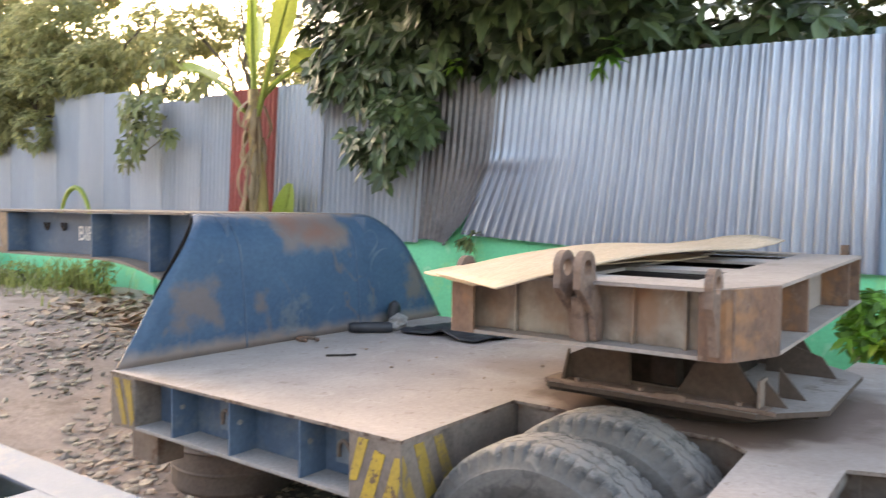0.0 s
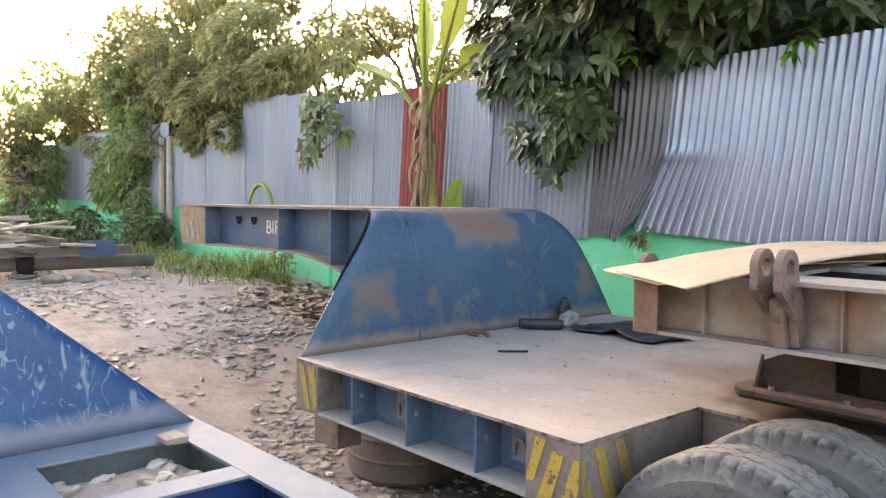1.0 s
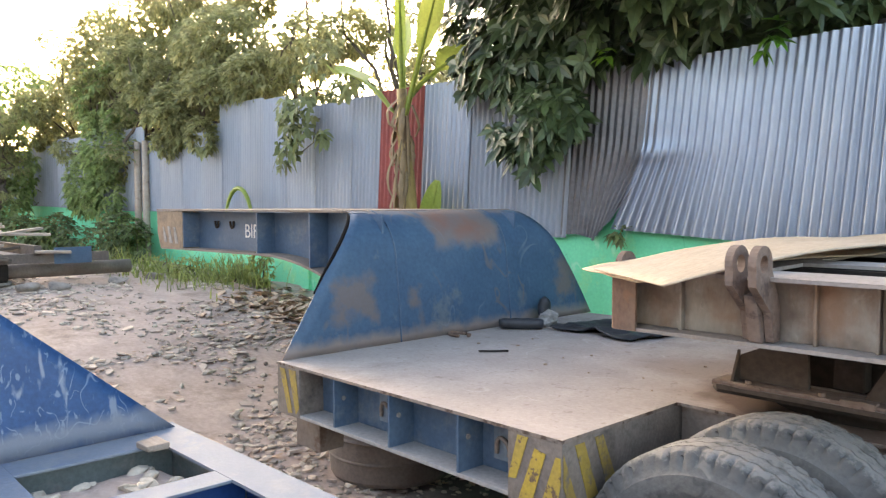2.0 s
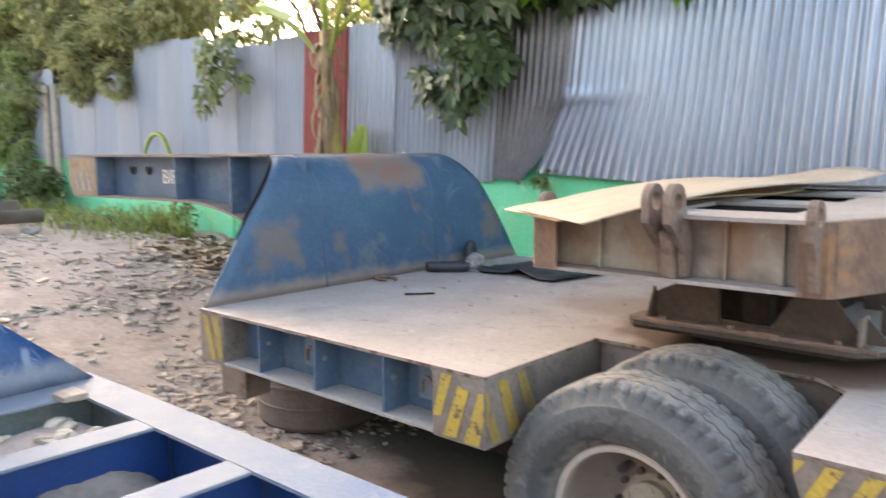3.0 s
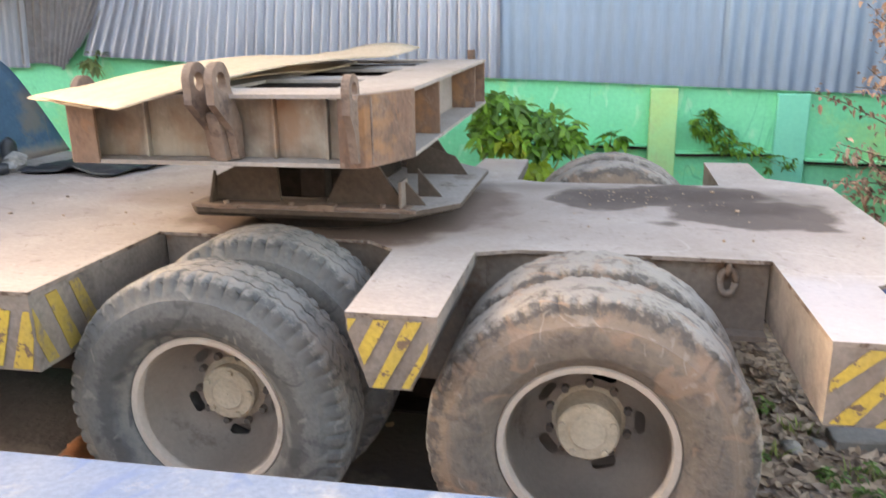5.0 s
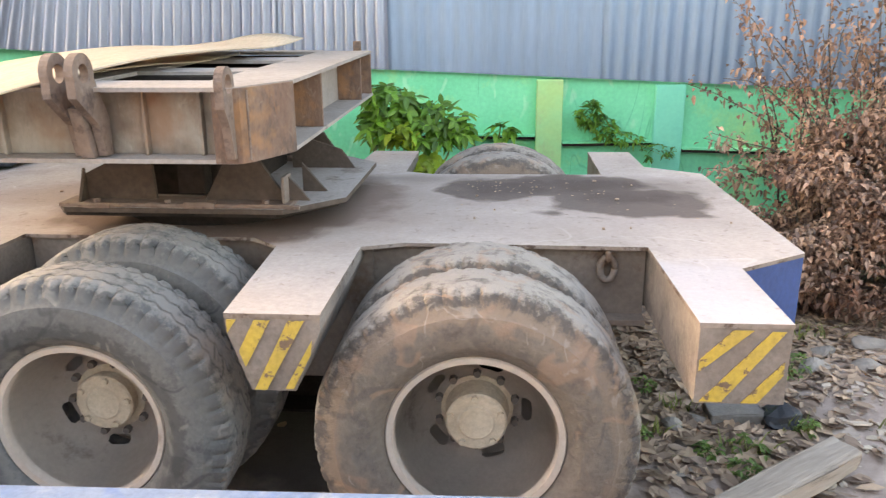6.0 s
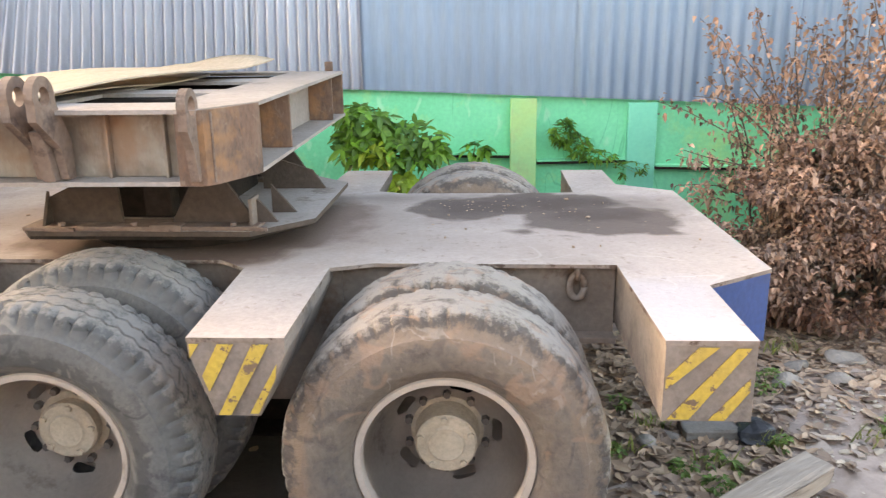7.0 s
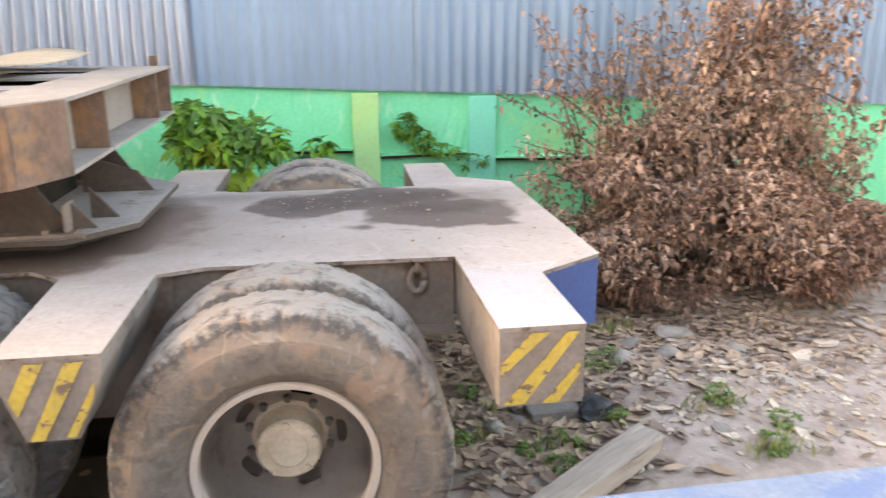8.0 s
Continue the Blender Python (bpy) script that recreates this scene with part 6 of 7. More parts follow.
scatter_mesh("grass", 260, tuft([(0.69, 1.05, 0.05, 0.09), (1.08, 0.97, 0.06, 0.08), (1.39, 1.12, 0.05, 0.10), (1.97, 0.75, 0.10, 0.11), (1.92, 1.12, 0.10, 0.10), (1.75, 2.1, 0.12, 0.14), (0.9, 1.3, 0.04, 0.08)]), M_grass, "small green weeds growing between the stones", "weeds", 16)


scatter_mesh("grass", 520, tuft([(-12.6, 2.9, 1.0, 0.34), (-10.6, 3.2, 0.5, 0.42), (-11.6, 2.7, 1.2, 0.18)]), M_grass, "fine pale grass along the wall", "grass", 17)


# ---- plants ----
def leaf_blades(rng, p, way, length, width, fold=0.25, droop=0.4, face=None):
    """One leaf of four quads, folded along its rib."""
    way = way.normalized()
    side = way.cross(face if face else Vector((rng.gauss(0, 0.25), rng.gauss(0, 0.25), 1))).normalized()
    up = side.cross(way)
    rows = []
    for t, w in ((0.0, 0.05), (0.35, 1.0), (0.72, 0.75), (1.0, 0.0)):
        c = p + way * (length * t) - Vector((0, 0, 1)) * (droop * length * t * t)
        rows.append((c, side * (width * 0.5 * w), up * (fold * width * 0.5 * w)))
    v = []
    for c, s, u in rows[:3]:
        v += [c - s + u, c, c + s + u]
    v.append(rows[3][0])
    f = [(0, 1, 4, 3), (1, 2, 5, 4), (3, 4, 7, 6), (4, 5, 8, 7), (6, 7, 9), (7, 8, 9)]
    return v, f


def twig_crown(name, blobs, count, length, width, material, parent, seed, whorl=1, droop=0.5, label="", outward=0.7, wild=0.0, rosette=None):
    """Leaves in whorls on the shells of uneven lobes; blobs are (centre, radii, weight)."""
    rng = random.Random(seed)
    verts, faces = [], []
    tot = [b[2] for b in blobs]
    made = 0
    while made < count:
        c, r, _ = rng.choices(blobs, tot)[0]
        d = Vector((rng.gauss(0, 1), rng.gauss(0, 1), rng.gauss(0, 1))).normalized()
        q = rng.uniform(0.45, 1.0) ** 0.6
        p = Vector((c[0] + d.x * r[0] * q, c[1] + d.y * r[1] * q, c[2] + d.z * r[2] * q))
        if r[0] > 0.15 and noise.noise(p * (1.1 / max(r[0], 0.3)) + Vector((seed, 0, 0))) < -0.12:
            continue
        a0 = rng.uniform(0, 6.28)
        if rosette:
            axis = (d * 0.45 + Vector(rosette) + Vector((rng.gauss(0, 0.3), rng.gauss(0, 0.3), rng.gauss(0, 0.3)))).normalized()
            e1 = axis.orthogonal().normalized()
            e2 = axis.cross(e1)
        for k in range(whorl):
            if rosette:
                a = a0 + k * 6.28 / whorl + rng.uniform(-0.35, 0.35)
                way = e1 * math.cos(a) + e2 * math.sin(a) + axis * rng.uniform(-0.1, 0.4)
                face = axis + Vector((rng.gauss(0, 0.2), rng.gauss(0, 0.2), rng.gauss(0, 0.2)))
                v, f = leaf_blades(rng, p, way, length * rng.uniform(0.6, 1.2), width * rng.uniform(0.75, 1.2), 0.2, droop * rng.uniform(0.2, 1.6), face)
                o = len(verts)
                verts += v
                faces += [tuple(i + o for i in g) for g in f]
                made += 1
                continue
            a = a0 + k * 6.28 / max(whorl, 1) + rng.uniform(-0.3, 0.3)
            way = Vector((math.cos(a), math.sin(a), rng.uniform(-0.5, 0.35) + rng.uniform(-1.2, 1.2) * wild)) + d * outward
            v, f = leaf_blades(rng, p, way, length * rng.uniform(0.65, 1.25), width * rng.uniform(0.7, 1.2), 0.3 + wild * rng.uniform(0.0, 0.9), droop * rng.uniform(0.3, 1.5))
            o = len(verts)
            verts += v
            faces += [tuple(i + o for i in g) for g in f]
            made += 1
    return from_arrays(name, verts, faces, material, parent, label)


def branches(name, lines, material, parent, label=""):
    bm = bmesh.new()
    for pts, r0, r1 in lines:
        n = len(pts)
        tube(bm, pts, [r0 + (r1 - r0) * i / (n - 1) for i in range(n)], 8)
    return part(name, bm, material, parent, label, smooth=True)


def wander(rng, a, b, n=6, amp=0.15):
    a, b = Vector(a), Vector(b)
    out = [a]
    for i in range(1, n):
        out.append(a.lerp(b, i / n) + Vector((rng.gauss(0, amp), rng.gauss(0, amp), rng.gauss(0, amp * 0.6))))
    return out + [b]


def build_broadleaf():
    t = base("broadleaf_tree", "dark green large-leaved tree hanging over the metal fence", "tree", at=(0, 0, 0))
    rng = random.Random(21)
    root = (-4.6, 5.0, 0.2)
    branches("trunk", [(wander(rng, root, (-4.7, 4.7, 3.4), 6, 0.06), 0.16, 0.11)], M_bark, t)
    tips = [(-4.9, 3.45, 2.8), (-4.8, 3.4, 2.3), (-3.6, 3.5, 3.4), (-2.7, 3.5, 3.45), (-5.8, 3.6, 3.9), (-4.6, 3.6, 4.3), (-3.4, 3.9, 4.4), (-6.2, 3.9, 3.4), (-3.5, 2.9, 4.2), (-2.6, 4.5, 4.0)]
    for q in tips:
        branches("limb", [(wander(rng, (-4.7, 4.7, 3.3), q, 6, 0.1), 0.06, 0.012)], M_bark, t)
    # the high lobes in front of the fence are out of view, added to shade it
    blobs = [((-4.78, 3.38, 2.62), (0.55, 0.25, 0.36), 3.4), ((-4.8, 3.38, 2.28), (0.3, 0.18, 0.2), 0.9), ((-5.2, 3.5, 3.25), (0.85, 0.4, 0.42), 3.2), ((-4.5, 3.5, 3.45), (0.9, 0.4, 0.55), 3.2),
             ((-3.65, 3.5, 3.35), (0.75, 0.35, 0.33), 2.2), ((-2.85, 3.52, 3.32), (0.62, 0.3, 0.22), 1.4), ((-5.6, 3.8, 3.9), (1.0, 0.5, 0.6), 2.4), ((-4.4, 3.8, 4.2), (1.2, 0.6, 0.6), 2.8), ((-3.0, 4.1, 4.0), (1.1, 0.6, 0.45), 1.6), ((-4.4, 4.5, 3.9), (2.0, 0.5, 0.9), 3.4), ((-2.6, 4.6, 3.9), (1.6, 0.5, 0.8), 2.4), ((-3.5, 2.8, 4.15), (1.3, 0.7, 0.5), 2.6), ((-5.0, 3.0, 4.3), (1.0, 0.6, 0.5), 1.6), ((-3.2, 2.3, 4.2), (1.6, 0.8, 0.4), 4.5), ((-4.9, 2.4, 4.3), (1.2, 0.8, 0.4), 3.0), ((-2.2, 3.2, 3.8), (0.8, 0.5, 0.3), 1.8)]
    twig_crown("crown", blobs, 9500, 0.185, 0.085, M_dark_leaf, t, 22, whorl=6, droop=0.3, rosette=(0.05, -0.75, 0.55))
    # partly unseen canopy, added to shade the sheets below
    twig_crown("crown", [((-3.3, 2.5, 4.0), (1.3, 0.9, 0.3), 3.0), ((-2.9, 4.05, 3.25), (0.9, 0.18, 0.35), 2.0), ((-3.2, 3.2, 3.55), (1.2, 0.45, 0.28), 2.6), ((-2.9, 2.6, 3.75), (1.0, 0.5, 0.25), 2.0), ((-2.3, 2.9, 3.85), (0.9, 0.7, 0.25), 2.0), ((-4.6, 2.4, 4.1), (1.2, 0.8, 0.3), 2.0), ((-3.6, 4.35, 3.55), (1.8, 0.3, 0.7), 2.4), ((-1.9, 4.4, 3.6), (1.2, 0.3, 0.6), 1.4), ((-5.3, 4.3, 3.7), (1.2, 0.3, 0.7), 1.2)], 9000, 0.22, 0.12, M_dark_leaf, t, 24, whorl=6, droop=0.3, rosette=(0, -0.4, 0.7))
    # leaf mass wholly above view, added only to keep sky light off the fence
    twig_crown("crown", [((-4.0, 3.0, 4.5), (1.7, 0.7, 0.45), 3.0), ((-3.4, 2.5, 4.05), (1.2, 0.6, 0.35), 4.0), ((-3.5, 1.7, 3.95), (1.1, 0.5, 0.35), 3.0), ((-2.8, 3.0, 4.1), (0.8, 0.4, 0.3), 2.0), ((-3.2, 1.9, 4.7), (1.8, 0.8, 0.4), 2.0)], 12000, 0.26, 0.14, M_dark_leaf, t, 25, whorl=6, droop=0.3, rosette=(0, -0.3, 0.8))
    twig_crown("crown", [((-3.95, 3.45, 3.05), (0.16, 0.1, 0.16), 1.0), ((-2.62, 3.48, 3.02), (0.1, 0.08, 0.16), 0.5)], 36, 0.13, 0.06, M_lime, t, 23, whorl=5, droop=0.5, label="young yellow-green leaves")


def build_side_branch():
    t = base("broadleaf_sapling", "thin broadleaf tree with a drooping leafy branch before the fence", "tree")
    rng = random.Random(31)
    branches("trunk", [(wander(rng, (-9.0, 5.0, 0.5), (-8.9, 4.3, 3.6), 5, 0.05), 0.07, 0.04)], M_bark, t)
    branches("limb", [(wander(rng, (-8.9, 4.3, 3.6), (-8.9, 3.45, 2.55), 6, 0.06), 0.025, 0.006), (wander(rng, (-8.9, 4.3, 3.6), (-7.9, 3.5, 3.3), 6, 0.06), 0.03, 0.008)], M_bark, t)
    twig_crown("crown", [((-8.95, 3.4, 3.05), (0.38, 0.2, 0.28), 2.0), ((-9.25, 3.4, 2.6), (0.22, 0.15, 0.25), 1.2), ((-8.9, 3.4, 2.8), (0.3, 0.2, 0.35), 1.4), ((-8.35, 3.4, 2.72), (0.10, 0.08, 0.06), 0.2), ((-7.9, 3.5, 3.35), (0.35, 0.2, 0.2), 0.8), ((-9.0, 3.9, 3.6), (0.9, 0.4, 0.35), 2.2)], 460, 0.13, 0.07, M_olive, t, 32, whorl=4, droop=0.6, rosette=(0.1, -0.7, 0.4))


def build_feather_tree(x, y, height, radius, seed, count=5200):
    t = base("acacia_tree", "hazy olive-green fine-leaved tree behind the fence", "tree", "trees behind the fence")
    rng = random.Random(seed)
    g = ground_z(x, 0)
    branches("trunk", [(wander(rng, (x, y, g - 0.1), (x + 0.2, y, g + height * 0.5), 6, 0.08), 0.14, 0.08)], M_bark, t)
    blobs = []
    for k in range(13):
        a = rng.uniform(0, 6.28)
        rr = radius * rng.uniform(0.2, 0.95)
        c = (x + rr * math.cos(a), y + rr * 0.6 * math.sin(a), g + height * (0.42 + 0.58 * (k + rng.random()) / 13))
        s = radius * rng.uniform(0.28, 0.5)
        blobs.append((c, (s, s * 0.8, s * 0.6), 1.0))
        branches("limb", [(wander(rng, (x + 0.2, y, g + height * rng.uniform(0.3, 0.5)), c, 6, 0.12), 0.05, 0.012)], M_bark, t)
    twig_crown("crown", blobs, count * 2, 0.115, 0.055, M_soft_leaf, t, seed + 1, whorl=3, droop=0.5)


def banana_leaf(p, way, length, width, droop, seed, material, parent, split=0.0, label="", roll=0.0, bare=0.1):
    rng = random.Random(seed)
    way = Vector(way).normalized()
    p = Vector(p)
    side = way.cross(Vector((0.2, -1, 0.3))).normalized()
    side = Matrix.Rotation(roll, 3, way) @ side
    n = 16
    verts, faces = [], []
    for i in range(n + 1):
        t = i / n
        c = p + way * (length * t) - Vector((0, 0, 1)) * droop * length * t * t
        q = max((t - bare) / (1 - bare), 0.0)
        w = width * 0.5 * max(math.sin(math.pi * min(q * 0.94 + 0.03, 1.0)), 0.0) ** 0.6 if t > bare else 0.03
        k = 0.25 * w
        j = rng.uniform(-split, split)
        up = side.cross(way)
        verts += [c - side * w + up * k + way * j * 0.1, c - side * w * 0.5 + up * k * 0.4, c, c + side * w * 0.5 + up * k * 0.4, c + side * w + up * k + way * j * 0.1]
    for i in range(n):
        for j in range(4):
            a = i * 5 + j
            faces.append((a, a + 1, a + 6, a + 5))
    ob = from_arrays("leaf", verts, faces, material, parent, label, smooth=True)
    bm = bmesh.new()
    mids = [Vector(verts[i * 5 + 2]) + Vector((0, 0, -0.008)) for i in range(n + 1)]
    tube(bm, mids, [0.028 - 0.022 * i / n for i in range(n + 1)], 7)
    part("midrib", bm, M_banana, ob, "pale midrib", smooth=True)
    return ob


def build_banana():
    b = base("banana_plant", "banana plant with a dry-sheathed stem and bright young leaves", "banana plant")
    bm = bmesh.new()
    x, y = -6.5, 3.3
    tube(bm, [(x, y, 0.3), (x + 0.02, y, 1.2), (x - 0.02, y, 2.0), (x - 0.10, y, 2.7), (x - 0.12, y, 3.1)], [0.13, 0.105, 0.085, 0.07, 0.055], 16)
    part("stem", bm, M_bstem, b, "yellow-brown banana stem", smooth=True)
    top = (x - 0.12, y, 3.0)
    banana_leaf(top, (-0.02, 0, 1), 1.5, 0.12, 0.02, 1, M_banana, b, label="bright upright young leaf", roll=0.5)
    banana_leaf((x - 0.14, y, 2.75), (-0.85, -0.05, 0.95), 1.75, 0.42, 0.36, 2, M_banana, b, 1.2, "yellow-green arching leaf", roll=1.2, bare=0.5)
    banana_leaf((x - 0.08, y, 2.75), (0.33, 0.05, 1), 1.6, 0.26, 0.05, 3, M_banana, b, 0.4, bare=0.5, roll=0.8)
    banana_leaf((x - 0.12, y + 0.03, 2.9), (-0.35, 0.3, 1), 1.6, 0.28, 0.2, 4, M_banana, b, 0.4, bare=0.4)
    banana_leaf((x - 0.1, y + 0.03, 2.95), (0.7, 0.2, 0.75), 1.4, 0.45, 0.4, 5, M_banana, b, 0.6, bare=0.45, roll=1.0)
    rng = random.Random(6)
    for k in range(30):
        a = rng.uniform(2.9, 6.5)
        z = rng.uniform(1.9, 3.0)
        r = 0.085
        drop, flare, wide = rng.uniform(0.2, 0.6), rng.uniform(0.02, 0.13), rng.uniform(0.014, 0.04)
        p = Vector((x - 0.05 + r * math.cos(a), y + r * math.sin(a), z))
        verts, faces = [], []
        n = 8
        for i in range(n + 1):
            t = i / n
            c = p + Vector((math.cos(a) * flare * math.sin(math.pi * t * 0.8), math.sin(a) * flare * math.sin(math.pi * t * 0.8), -t * drop)) + Vector(noise.noise_vector((t * 3, k, 2.0))) * 0.035 * t
            w = wide * math.sin(math.pi * (0.2 + 0.75 * t)) + 0.008 * noise.noise((t * 9, k, 0))
            verts += [c + Vector((-math.sin(a) * w, math.cos(a) * w, 0)), c + Vector((0.02 * math.cos(a), 0.02 * math.sin(a), 0)), c - Vector((-math.sin(a) * w, math.cos(a) * w, 0))]
        for i in range(n):
            for j in range(2):
                q = i * 3 + j
                faces.append((q, q + 1, q + 4, q + 3))
        from_arrays("dead_leaf", verts, faces, M_bdry, b, "shrivelled brown hanging leaf", smooth=True)
    s = base("banana_sucker", "young banana shoot with bright green arching leaves", "banana plant")
    banana_leaf((-6.42, 3.42, 1.2), (0.25, 0.0, 1), 1.05, 0.30, 0.12, 11, M_banana, s)
    s = base("banana_sucker", "bright green arched banana leaf rising behind the neck", "banana plant")
    banana_leaf((-9.97, 3.3, 0.6), (-0.02, 0, 1), 0.95, 0.10, 0.02, 12, M_banana, s, bare=0.5)
    arch = [(-9.97 - 0.43 * (1 - math.cos(q)), 3.3, 1.45 + 0.65 * math.sin(q)) for q in [math.pi * k / 16 for k in range(17)]]
    part("leaf_arch", tube(bmesh.new(), arch, [0.034 * math.sin(math.pi * (0.12 + 0.8 * k / 16)) for k in range(17)], 7), M_banana, s, "bright green arched leaf", smooth=True)


def build_shrub():
    s = base("green_shrub", "bright green leafy shrub growing by the green wall", "shrub")
    rng = random.Random(41)
    g = 0.05
    for q in ((-0.80, 3.2, 1.15), (-0.6, 3.25, 1.3), (-0.35, 3.25, 1.2), (-0.45, 3.1, 0.9), (-0.2, 3.25, 1.05)):
        branches("stem", [(wander(rng, (-0.5, 3.2, g), q, 5, 0.04), 0.014, 0.004)], M_grass, s)
    twig_crown("crown", [((-0.68, 3.2, 1.22), (0.20, 0.16, 0.13), 2.4), ((-0.30, 3.22, 1.13), (0.19, 0.16, 0.10), 1.6), ((-0.70, 3.18, 1.06), (0.20, 0.16, 0.12), 1.5), ((-0.42, 3.16, 1.02), (0.18, 0.14, 0.10), 1.3), ((-0.20, 3.2, 1.02), (0.10, 0.1, 0.07), 0.4)], 980, 0.095, 0.043, M_lime, s, 42, whorl=5, droop=0.3, rosette=(0.05, -0.35, 0.8))
    twig_crown("lower_crown", [((-0.44, 3.08, 0.92), (0.16, 0.10, 0.07), 1.0), ((-0.42, 3.06, 0.76), (0.12, 0.10, 0.11), 1.2), ((-0.58, 3.04, 1.04), (0.10, 0.06, 0.06), 0.4)], 260, 0.10, 0.05, M_lime_pale, s, 46, whorl=5, droop=0.35, label="yellow-green lower leaves", rosette=(0.05, -0.6, 0.5))
    w = base("wall_weed", "small dark green weed rooted at the wall ledge", "weed", "weeds on the wall")
    branches("stem", [([(0.06, 3.70, 0.90), (0.07, 3.64, 0.96), (0.08, 3.6, 1.03)], 0.008, 0.003)], M_grass, w)
    twig_crown("crown", [((0.08, 3.6, 0.98), (0.08, 0.05, 0.05), 1)], 34, 0.105, 0.048, M_lime, w, 43, whorl=4)
    w = base("wall_weed", "small dark weed sprouting on top of the wall", "weed", "weeds on the wall")
    branches("stem", [([(-4.0, 3.70, 1.50), (-4.02, 3.66, 1.56), (-3.98, 3.64, 1.64)], 0.008, 0.003)], M_grass, w)
    twig_crown("crown", [((-4.0, 3.64, 1.56), (0.16, 0.06, 0.06), 1)], 50, 0.08, 0.035, M_weed, w, 45, whorl=4)
    w = base("wall_weed", "trailing green weed hanging along the wall ledge", "weed", "weeds on the wall")
    branches("stem", [([(0.74, 3.7, 1.2), (0.86, 3.64, 1.02), (1.05, 3.62, 0.9), (1.3, 3.6, 0.78)], 0.007, 0.003)], M_grass, w)
    twig_crown("crown", [((0.72, 3.65, 1.10), (0.10, 0.05, 0.09), 2.4), ((0.82, 3.64, 1.0), (0.10, 0.05, 0.08), 2.0), ((0.98, 3.64, 0.93), (0.13, 0.05, 0.04), 0.8), ((1.20, 3.62, 0.84), (0.14, 0.05, 0.06), 0.6)], 900, 0.045, 0.018, M_lime, w, 44, whorl=4)


def leafy_twigs(rng, lines, spacing, length, width, first=0.2):
    """Curled leaves set along twigs; lines are lists of points."""
    verts, faces = [], []
    for pts in lines:
        pts = [Vector(p) for p in pts]
        total = sum((q - p).length for p, q in zip(pts, pts[1:]))
        run = 0.0
        for p, q in zip(pts, pts[1:]):
            step = (q - p).length
            for _ in range(max(int(step / spacing + rng.random()), 0)):
                k = rng.random()
                if (run + k * step) / total < first:
                    continue
                at = p.lerp(q, k) + Vector((rng.gauss(0, 0.03), rng.gauss(0, 0.03), rng.gauss(0, 0.03)))
                way = Vector((rng.gauss(0, 1), rng.gauss(0, 1), rng.gauss(-0.3, 1)))
                v, f = leaf_blades(rng, at, way, length * rng.uniform(0.6, 1.3), width * rng.uniform(0.6, 1.3), rng.uniform(0.2, 1.1), rng.uniform(0.0, 0.8))
                o = len(verts)
                verts += v
                faces += [tuple(i + o for i in g) for g in f]
            run += step
    return verts, faces


def arch_twig(rng, root, tip, sag, n=9):
    root, tip = Vector(root), Vector(tip)
    bow = Vector((rng.gauss(0, 0.08), rng.gauss(0, 0.06), sag))
    return [root.lerp(tip, i / n) + bow * math.sin(math.pi * i / n) + Vector((rng.gauss(0, 0.012), rng.gauss(0, 0.012), rng.gauss(0, 0.012))) for i in range(n + 1)]


def build_dry_heap():
    h = base("dry_brush_heap", "tall heap of cut branches with curled dried brown leaves", "brush heap")
    rng = random.Random(51)
    core, loose = [], []
    for k in range(64):
        root = (rng.uniform(2.0, 3.5), rng.uniform(2.5, 3.1), 0.15)
        tip = (min(max(rng.gauss(3.0, 0.45), 2.15), 3.75), rng.uniform(2.4, 3.4), rng.uniform(1.0, 2.35))
        core.append(arch_twig(rng, root, tip, rng.uniform(0.0, 0.25)))
    for k in range(24):
        root = (rng.uniform(1.8, 2.6), rng.uniform(2.6, 3.1), 0.3)
        tip = (rng.uniform(1.25, 2.35), rng.uniform(2.5, 3.3), rng.uniform(0.75, 1.95))
        loose.append(arch_twig(rng, root, tip, rng.uniform(0.05, 0.3)))
    for k in range(14):
        p = rng.choice(core)[6]
        loose.append(arch_twig(rng, p, p + Vector((rng.uniform(-0.8, 0.5), rng.uniform(-0.3, 0.2), rng.uniform(-0.1, 0.7))), 0.1))
    for line in core[::2] + loose:
        branches("branch", [(line, 0.009, 0.002)], M_bark, h)
    blobs = [((2.75, 2.6, 0.40), (1.25, 0.65, 0.42), 6.0), ((1.62, 2.6, 0.48), (0.50, 0.4, 0.42), 2.6), ((1.78, 2.6, 0.70), (0.5, 0.35, 0.28), 2.6), ((2.15, 2.6, 0.95), (0.4, 0.3, 0.3), 1.4), ((3.5, 2.8, 0.5), (0.6, 0.5, 0.42), 1.8), ((3.1, 3.2, 0.7), (1.0, 0.25, 0.55), 2.6), ((2.7, 2.42, 0.58), (0.65, 0.3, 0.36), 3.0), ((2.2, 2.5, 0.35), (0.6, 0.35, 0.3), 1.6), ((2.85, 2.85, 1.0), (0.6, 0.4, 0.5), 2.4), ((2.2, 2.65, 0.80), (0.40, 0.35, 0.3), 1.2), ((3.0, 2.95, 1.55), (0.5, 0.3, 0.35), 1.0)]
    twig_crown("leaves", blobs, 32000, 0.040, 0.028, M_dry, h, 52, whorl=2, droop=0.5, outward=0.1, wild=1.0)
    v, f = leafy_twigs(rng, core, 0.0066, 0.041, 0.028, 0.25)
    v2, f2 = leafy_twigs(rng, loose, 0.0085, 0.036, 0.024, 0.2)
    f2 = [tuple(i + len(v) for i in g) for g in f2]
    from_arrays("leaves", v + v2, f + f2, M_dry, h, "curled dry leaves along the twigs")


